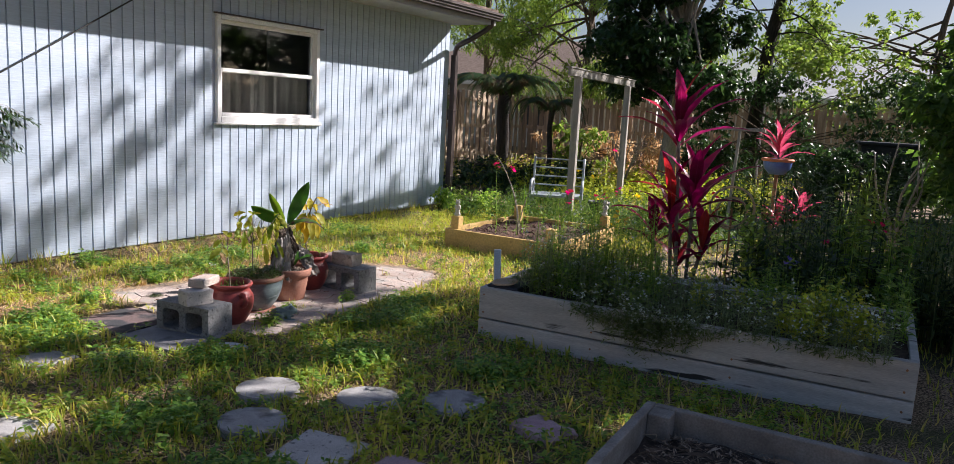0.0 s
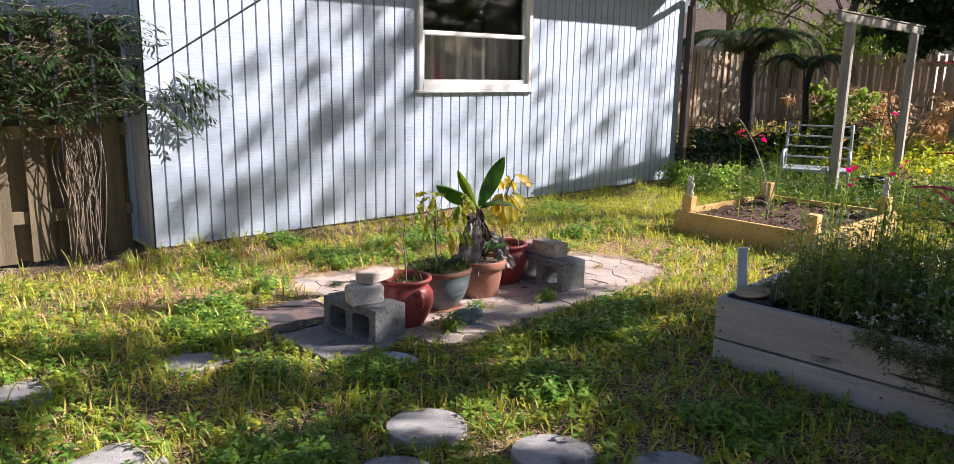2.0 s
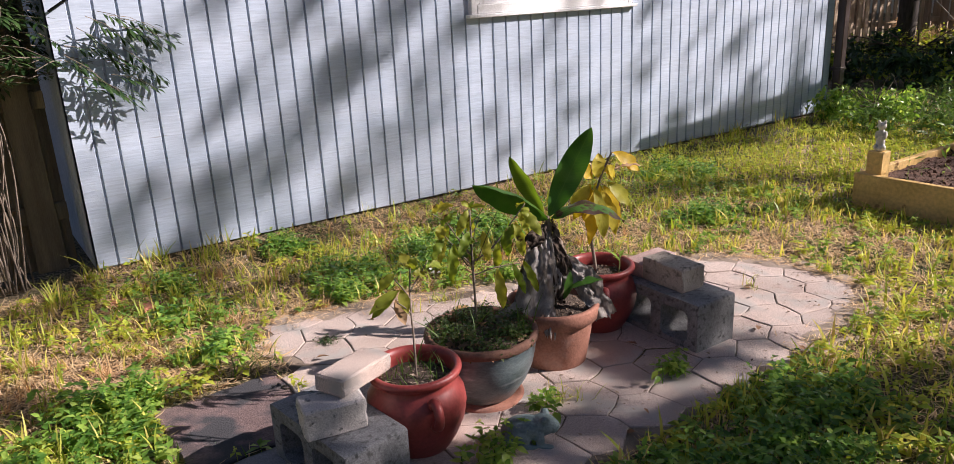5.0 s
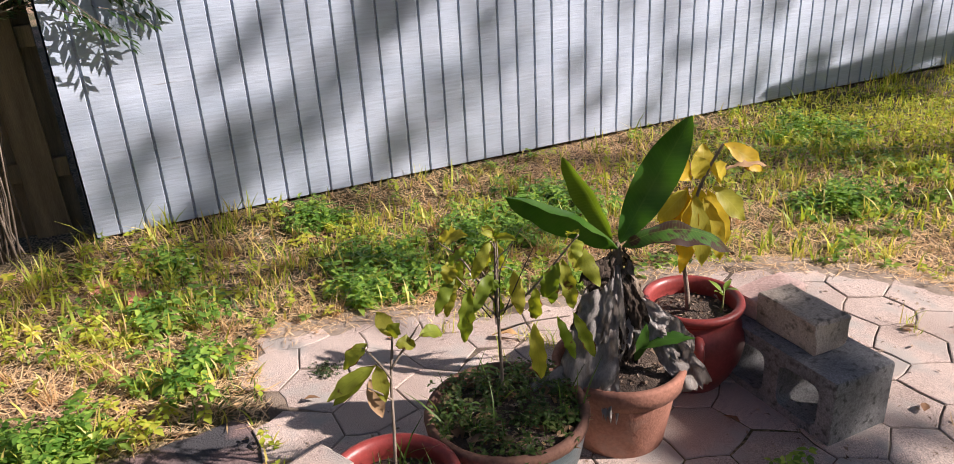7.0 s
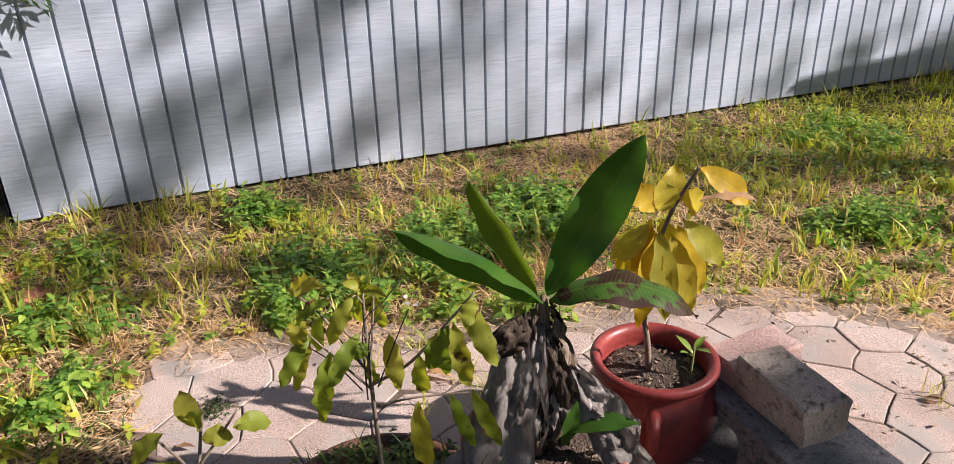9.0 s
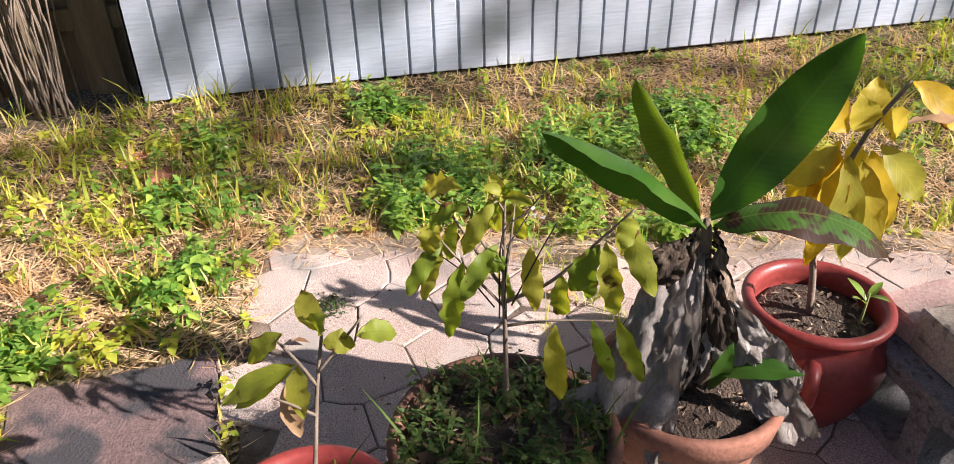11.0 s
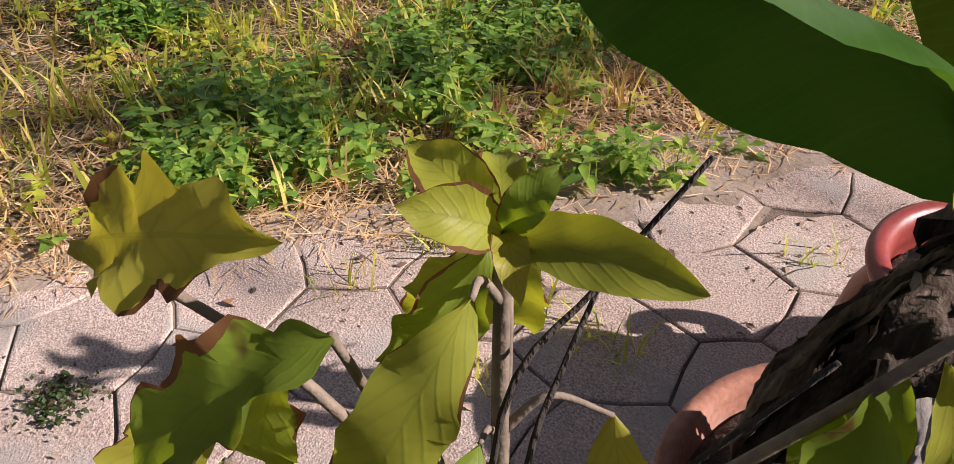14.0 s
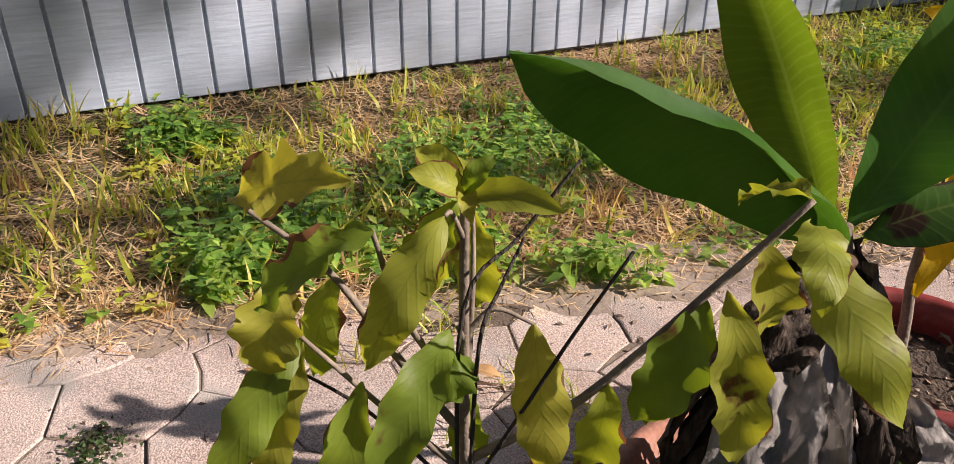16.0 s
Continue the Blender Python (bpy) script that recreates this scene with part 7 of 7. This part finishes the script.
tree("shrub", (-6.6, 15.2, GZ), "yellow-green bush in the sun by the fence", [(0, 0, 0), (0, 0, 0.3), (0.05, 0, 0.7), (0.1, 0, 1.0)], 3,
     cloud(12, (-0.5, -0.4, 0.3), (0.7, 0.4, 1.1), 0.2, 0.34, 16), OVAL, L_treelight, 1500, 0.10, trunk_r=0.03, seed=16, category="shrub")
for i, (x, y, h) in enumerate(((-7.75, 13.9, 1.75), (-6.55, 13.6, 1.45))):
    f = tagged(empty("tree_fern", (x, y, GZ)), "dark-trunked tree fern with spreading fronds", "tree fern", "tree ferns by the fence")
    bm = bmesh.new()
    tube(bm, smoothcurve([(0, 0, 0), (0.05, 0, h * 0.4), (0.0, 0.02, h * 0.75), (0.06, 0, h)], 5), [0.13 if i == 0 else 0.05] * 16, 10)
    part("trunk", bm, M_barkdark, f, smooth=True)
    rr = random.Random(i)
    for k in range(17 if i == 0 else 11):
        a = 2 * math.pi * k / (17 if i == 0 else 11) + rr.uniform(-0.2, 0.2)
        L = rr.uniform(0.9, 1.4) * (1.0 if i == 0 else 0.6)
        mid = smoothcurve([(0, 0, h), (0.45 * L * math.cos(a), 0.45 * L * math.sin(a), h + 0.26 * L), (0.85 * L * math.cos(a), 0.85 * L * math.sin(a), h + 0.12 * L), (L * math.cos(a), L * math.sin(a), h - 0.28 * L)], 11)
        P, Yw, S = [], [], []
        for j, q in enumerate(mid[2:]):
            for s in (-1, 1):
                P.append(q)
                Yw.append(a - math.pi / 2 + s * 1.15)
                S.append(0.26 * L * (1 - 0.65 * j / len(mid)))
        leafmesh("frond", strew(kite(0.13, 0.2, 0.45), P, np.array(Yw), np.full(len(P), -0.1), np.zeros(len(P)), np.array(S)), L_fern, f)


# ---- climbing shrub on the fence end ----
def nandina():
    t = tagged(empty("climbing_shrub", (-6.12, 2.62, GZ)), "dark climbing shrub with pointed leaves over bundled bare stems", "shrub")
    r = random.Random(21)
    for k in range(34):
        a = (r.uniform(-0.10, 0.0), r.uniform(-0.10, 0.13))
        top = (r.uniform(-0.12, 0.10), r.uniform(-0.3, 0.2), r.uniform(0.9, 1.5))
        bm = bmesh.new()
        tube(bm, smoothcurve([(a[0], a[1], 0), (a[0] * 0.8 + r.uniform(-0.03, 0.03), a[1] * 0.8 + r.uniform(-0.06, 0.06), 0.35), (a[0] + r.uniform(-0.03, 0.04), a[1] + r.uniform(-0.06, 0.06), 0.75), top], 4), [0.0052 - 0.0003 * i for i in range(13)], 5)
        part("stem", bm, M_twig, t, smooth=True)
    sets = []
    shoots = [(Vector((r.uniform(-0.2, 0.28), r.uniform(-0.85, 0.36), r.uniform(0.98, 1.66))), r.uniform(0, 6.28), r.uniform(-0.4, 0.2), r.uniform(0.16, 0.26)) for _ in range(520)]
    shoots += [(Vector((0.16 + r.uniform(-0.05, 0.1), 0.42 + r.uniform(0, 0.28), 1.28 - r.uniform(0, 0.36))), r.uniform(-0.6, 0.5), r.uniform(-0.75, -0.2), r.uniform(0.16, 0.24)) for _ in range(20)]
    bm = bmesh.new()
    for p, yaw, pit, L in shoots:
        d = Vector((-math.sin(yaw), math.cos(yaw), math.tan(pit))).normalized()
        tube(bm, [p, p + d * L * 0.5 + Vector((0, 0, 0.01)), p + d * L - Vector((0, 0, 0.02))], [0.0022, 0.0016, 0.0008], 4)
        P, Yw, Pt, S = [], [], [], []
        for j in range(1, 7):
            q = p + d * L * j / 6 - Vector((0, 0, 0.02 * (j / 6) ** 2))
            for s in (-1, 1):
                P.append(q)
                Yw.append(yaw + s * r.uniform(0.5, 1.0))
                Pt.append(pit + r.uniform(-0.5, 0.3))
                S.append(r.uniform(0.045, 0.075))
        P.append(p + d * L)
        Yw.append(yaw)
        Pt.append(pit)
        S.append(0.055)
        sets.append(strew(leaf_shape(2, 0.15, 0.25, 0.15), P, np.array(Yw), np.array(Pt), np.zeros(len(P)), np.array(S)))
    tagged(part("twig_growth", bm, M_twig, t), kind="stuff")
    leafmesh("foliage", sets, L_nandina, t)


nandina()


# ---- cordylines ----
def cordyline(loc, heads, label, material, size=1.0, seed=1):
    t = tagged(empty("cordyline", loc), label, "plant")
    r = random.Random(seed)
    for bx, by, tx, ty, z, n, L in heads:
        bm = bmesh.new()
        tube(bm, smoothcurve([(bx, by, 0), ((bx + tx) / 2, (by + ty) / 2, z * 0.5), (tx, ty, z)], 4), 0.014 * size, 7)
        part("cane", bm, M_twig, t, smooth=True)
        for k in range(n):
            a = k * 2.4 + r.uniform(-0.3, 0.3)
            e = 1.25 - 1.05 * k / n
            ll = 1.12 * L * r.uniform(0.65, 1.1)
            d = Vector((math.cos(a) * math.cos(e), math.sin(a) * math.cos(e), math.sin(e)))
            zz = z + 0.03 - 0.13 * k / n
            leaf_part(t, material, (tx, ty, zz), Vector((tx, ty, zz)) + d * ll, 0.082 * size * r.uniform(0.75, 1.2), sag=0.045 * ll / 0.4, wave=0.005, n=10, shape=(0.5, 0.9), cup=0.3, seed=seed * 50 + k)


cordyline((-1.72, 5.92, GZ), ((0.0, 0.0, -0.09, 0.0, 1.27, 15, 0.47), (0.05, 0.05, 0.06, 0.0, 0.80, 15, 0.46), (-0.04, 0.0, -0.10, 0.02, 0.66, 14, 0.46), (-0.1, 0.05, -0.22, 0.0, 0.52, 9, 0.40), (0.06, 0.0, 0.16, -0.02, 0.46, 8, 0.38), (0.0, 0.04, -0.04, 0.06, 0.34, 7, 0.34)), "tall magenta cordyline with sunlit strap leaves", L_cord, 1.0, 2)
cordyline((-1.62, 9.05, GZ + 0.98), ((0, 0, 0, 0, 0.12, 14, 0.34),), "bright pink bromeliad-like plant in the round planter", L_cordpink, 0.8, 3)
cordyline((-1.5, 8.6, GZ), ((0, 0, 0, 0, 0.42, 10, 0.3), (0.15, 0.1, 0.2, 0.1, 0.5, 9, 0.3)), "low pink-leaved plant beside the planter", L_cordpink, 0.8, 4)


# ---- flower bed growth ----
def stalks(name, P, h0, h1, leaf, material, per, size, label, head=None, headsize=0.02, lean=0.25, category="plants", bloom=1.0):
    """Upright leafy stalks, with flower heads where given."""
    n = len(P)
    h = rng.uniform(h0, h1, n)
    ln = rng.normal(0, lean, (n, 2)) * h[:, None]
    V, F = blade_shape(3, 0.006, 0.05)
    s = [strew((V, F), P, rng.uniform(0, 6.28, n), 0.0, 0.0, h)]
    for k in range(per):
        t = (k + 0.5) / per
        Q = P + np.stack([ln[:, 0] * t * t * 0.5, ln[:, 1] * t * t * 0.5, h * (0.12 + 0.86 * t)], -1)
        s.append(strew(leaf, Q, rng.uniform(0, 6.28, n), rng.normal(0.35, 0.4, n), rng.normal(0, 0.3, n), size * rng.uniform(0.6, 1.3, n) * (1.15 - 0.5 * t)))
    g = tagged(leafmesh(name, s, material, kind="stuff"), label, category)
    if head:
        Q = P + np.stack([ln[:, 0] * 0.5, ln[:, 1] * 0.5, h * 0.99], -1)
        n = max(1, int(n * bloom))
        Q = Q[:n]
        hs = [strew(kite(0.42, 0.3, 0.2), Q + rng.normal(0, headsize * 0.35, (n, 3)), rng.uniform(0, 6.28, n), rng.uniform(-0.4, 1.2, n), rng.normal(0, 0.5, n), headsize * rng.uniform(0.6, 1.2, n)) for _ in range(4)]
        tagged(leafmesh("flower_heads", hs, head, kind="stuff"), "small flower heads on thin stalks", "flowers")
    return g


def area(n, x0, x1, y0, y1, z):
    return np.stack([rng.uniform(x0, x1, n), rng.uniform(y0, y1, n), np.full(n, z)], -1)


def clumps_of(n, k, x0, x1, y0, y1, z, wide=0.10):
    """Points gathered in k uneven clumps."""
    c = np.stack([rng.uniform(x0, x1, k), rng.uniform(y0, y1, k)], -1)
    q = c[rng.integers(0, k, n)] + rng.normal(0, wide, (n, 2))
    return np.stack([np.clip(q[:, 0], x0, x1), np.clip(q[:, 1], y0, y1), np.full(n, z)], -1)


BEDZ = GZ + 0.29
FINE = kite(0.10, 0.1, 0.2)
L_alys = leafy("grey_green_foliage", [(0.11, 0.16, 0.06), (0.18, 0.24, 0.10), (0.27, 0.32, 0.15)], 0.6, 0.4)
stalks("alyssum", clumps_of(1000, 26, -1.95, -0.25, 4.36, 4.95, BEDZ, 0.10), 0.07, 0.24, FINE, L_alys, 9, 0.035, "airy mounds of white alyssum in the raised bed", L_flower, 0.017, lean=0.45, bloom=0.3)
q = np.zeros((620, 3))
q[:, 0] = np.where(rng.random(620) < 0.7, rng.normal(-1.42, 0.17, 620), rng.uniform(-1.9, -0.3, 620))
q[:, 2] = BEDZ - 0.02 - np.abs(rng.normal(0, 0.09, 620)) * np.exp(-((q[:, 0] + 1.42) / 0.3) ** 2)
q[:, 1] = 4.225 + 0.0524 * (q[:, 0] + 2.475) + rng.uniform(0.0, 0.06, len(q))
stalks("alyssum", q, 0.05, 0.16, FINE, L_alys, 9, 0.035, "white alyssum hanging over the plank edge", L_flower, 0.016, lean=0.7, bloom=0.3)
stalks("bed_stalks", clumps_of(190, 14, -2.30, -1.5, 4.45, 5.3, BEDZ, 0.05), 0.22, 0.62, NARROW, L_weed, 18, 0.05, "tall narrow-leaved stalks in the raised bed", lean=0.12)
stalks("bed_stalks", clumps_of(300, 20, -2.32, -1.55, 4.38, 5.1, BEDZ, 0.08), 0.10, 0.44, NARROW, L_alys, 14, 0.05, "airy grey-green stalks at the end of the raised bed", L_flower, 0.017, lean=0.3, bloom=0.4)
stalks("bed_stalks", area(110, -2.25, -1.5, 4.42, 5.2, BEDZ), 0.10, 0.30, OVAL, L_weed, 10, 0.05, "leafy green plants at the end of the raised bed")
stalks("bed_stalks", clumps_of(150, 12, -1.7, -0.2, 4.75, 5.4, BEDZ, 0.06), 0.10, 0.36, NARROW, L_weed, 12, 0.06, "green leafy stalks in the raised bed")
stalks("bed_stalks", clumps_of(150, 9, -1.3, -0.2, 4.4, 5.0, BEDZ, 0.05), 0.10, 0.30, SMALL, L_weedy, 10, 0.045, "young broad-leaved plants in the raised bed")
stalks("garden_plants", clumps_of(420, 18, -1.4, 1.8, 5.7, 7.9, GZ, 0.16), 0.35, 0.95, NARROW, L_nandina, 16, 0.12, "dense dark garden plants behind the raised bed")
stalks("garden_plants", clumps_of(300, 14, -1.3, 1.5, 5.65, 7.4, GZ, 0.13), 0.3, 0.9, OVAL, L_weed, 14, 0.09, "leafy green garden plants behind the raised bed")
stalks("garden_plants", clumps_of(220, 12, -0.9, 1.8, 6.2, 9.2, GZ, 0.12), 0.5, 1.15, OVAL, L_treelight, 14, 0.085, "sunlit leafy plants near the shade trees")
stalks("garden_plants", clumps_of(260, 8, -1.2, 1.2, 5.65, 6.6, GZ, 0.09), 0.4, 1.05, FINE, L_alys, 26, 0.07, "tall feathery grey-green plants behind the raised bed")
stalks("garden_plants", clumps_of(190, 9, -2.6, 0.6, 10.6, 12.8, GZ, 0.16), 0.5, 1.25, NARROW, L_nandina, 15, 0.13, "tall dark weeds in front of the bin")
stalks("bed_stalks", area(22, -4.1, -3.2, 6.8, 8.0, GZ + 0.15), 0.15, 0.45, NARROW, L_weed, 9, 0.06, "thin young plants in the yellow bed")
stalks("lawn_stalks", area(1500, -5.6, -1.8, 8.6, 11.5, GZ), 0.12, 0.34, NARROW, L_grassdark, 8, 0.09, "tall weeds in the back of the yard")
stalks("lawn_stalks", area(1100, -7.8, -2.0, 11.5, 15.5, GZ), 0.2, 0.55, OVAL, L_weedy, 8, 0.10, "tall sunlit weeds before the back fence")
stalks("red_flowers", np.array([(-3.95, 7.1, GZ), (-3.75, 7.3, GZ), (-3.2, 8.6, GZ), (-2.2, 8.5, GZ), (-2.15, 4.75, BEDZ - 0.1), (-2.0, 5.0, BEDZ - 0.1), (-1.75, 5.1, BEDZ - 0.1), (-0.75, 5.9, GZ), (-0.4, 6.0, GZ), (0.1, 5.8, GZ), (-4.4, 11.2, GZ + 0.3)]), 0.55, 0.85, NARROW, L_weed, 7, 0.05, "thin stalks with red flowers", L_red, 0.05, category="flowers")
stalks("yellow_flowers", np.array([(-2.1, 5.1, BEDZ - 0.1), (-1.95, 5.25, BEDZ - 0.1), (-1.8, 4.9, BEDZ - 0.1), (-1.7, 5.2, BEDZ - 0.1), (-4.2, 9.6, GZ), (-4.0, 9.9, GZ), (-3.7, 9.4, GZ), (-3.5, 9.8, GZ), (-4.5, 10.6, GZ)]), 0.35, 0.6, NARROW, L_weed, 7, 0.06, "thin stalks with yellow flowers", L_yel, 0.05, category="flowers")
stalks("purple_flowers", np.array([(-0.9, 5.7, GZ), (-0.82, 5.75, GZ), (-1.35, 5.6, GZ), (0.25, 5.3, GZ), (0.3, 5.35, GZ), (-0.2, 6.4, GZ)]), 0.45, 0.62, NARROW, L_weed, 7, 0.05, "thin stalks with purple flowers", L_purple, 0.05, category="flowers")
stalks("white_flowers", np.array([(-4.72, 4.14, GZ), (-5.45, 3.30, GZ), (-5.55, 3.62, GZ)]), 0.10, 0.16, NARROW, L_weed, 6, 0.03, "small white daisy on a thin stalk", L_white, 0.02, category="flowers")


def bare_bush(loc, seed):
    t = tagged(empty("bare_shrub", loc), "leafless shrub with pale bare stems", "shrub")
    r = random.Random(seed)
    bm = bmesh.new()
    for k in range(7):
        a = r.uniform(0, 6.28)
        tube(bm, smoothcurve([(0, 0, 0), (0.08 * math.cos(a), 0.08 * math.sin(a), 0.4), (0.22 * math.cos(a), 0.22 * math.sin(a), 0.75), (0.3 * math.cos(a + 0.4), 0.3 * math.sin(a + 0.4), r.uniform(1.0, 1.35))], 4), [0.022 - 0.0013 * i for i in range(13)], 6)
    part("branch_growth", bm, M_barkpale, t, smooth=True)


bare_bush((-0.45, 9.4, GZ), 1)
sap = tagged(empty("bare_sapling", (-3.71, 7.12, GZ + 0.12)), "tall thin leafless sapling with grey stems in the yellow bed", "sapling")
for ex, ez, r0 in ((-0.50, 1.01, 0.008), (-0.10, 0.52, 0.005), (0.09, 0.45, 0.005), (-0.05, 0.36, 0.004), (0.16, 0.62, 0.005)):
    bm = bmesh.new()
    tube(bm, smoothcurve([(0, 0, 0), (ex * 0.1, 0.01, ez * 0.35), (ex * 0.45, 0.02, ez * 0.7), (ex, 0.0, ez)], 4), [r0 * (1 - 0.06 * i) for i in range(13)], 5)
    part("stem", bm, M_barkpale, sap, smooth=True)
bare_bush((-5.0, 13.6, GZ), 2)

# long grass blades arching into view beside the path
q = np.repeat(np.array([(-3.15, 0.95), (-2.95, 1.15), (-3.35, 1.30), (-4.3, 1.2), (-3.7, 0.9)]), 26, axis=0) + rng.normal(0, 0.05, (130, 2))
g = leafmesh("long_grass", blades(np.stack([q[:, 0], q[:, 1], gz(q[:, 0], q[:, 1])], -1), 0.15, 0.42, 0.55), L_grass, kind="stuff")
tagged(g, "long arching grass blades beside the stones", "grass")
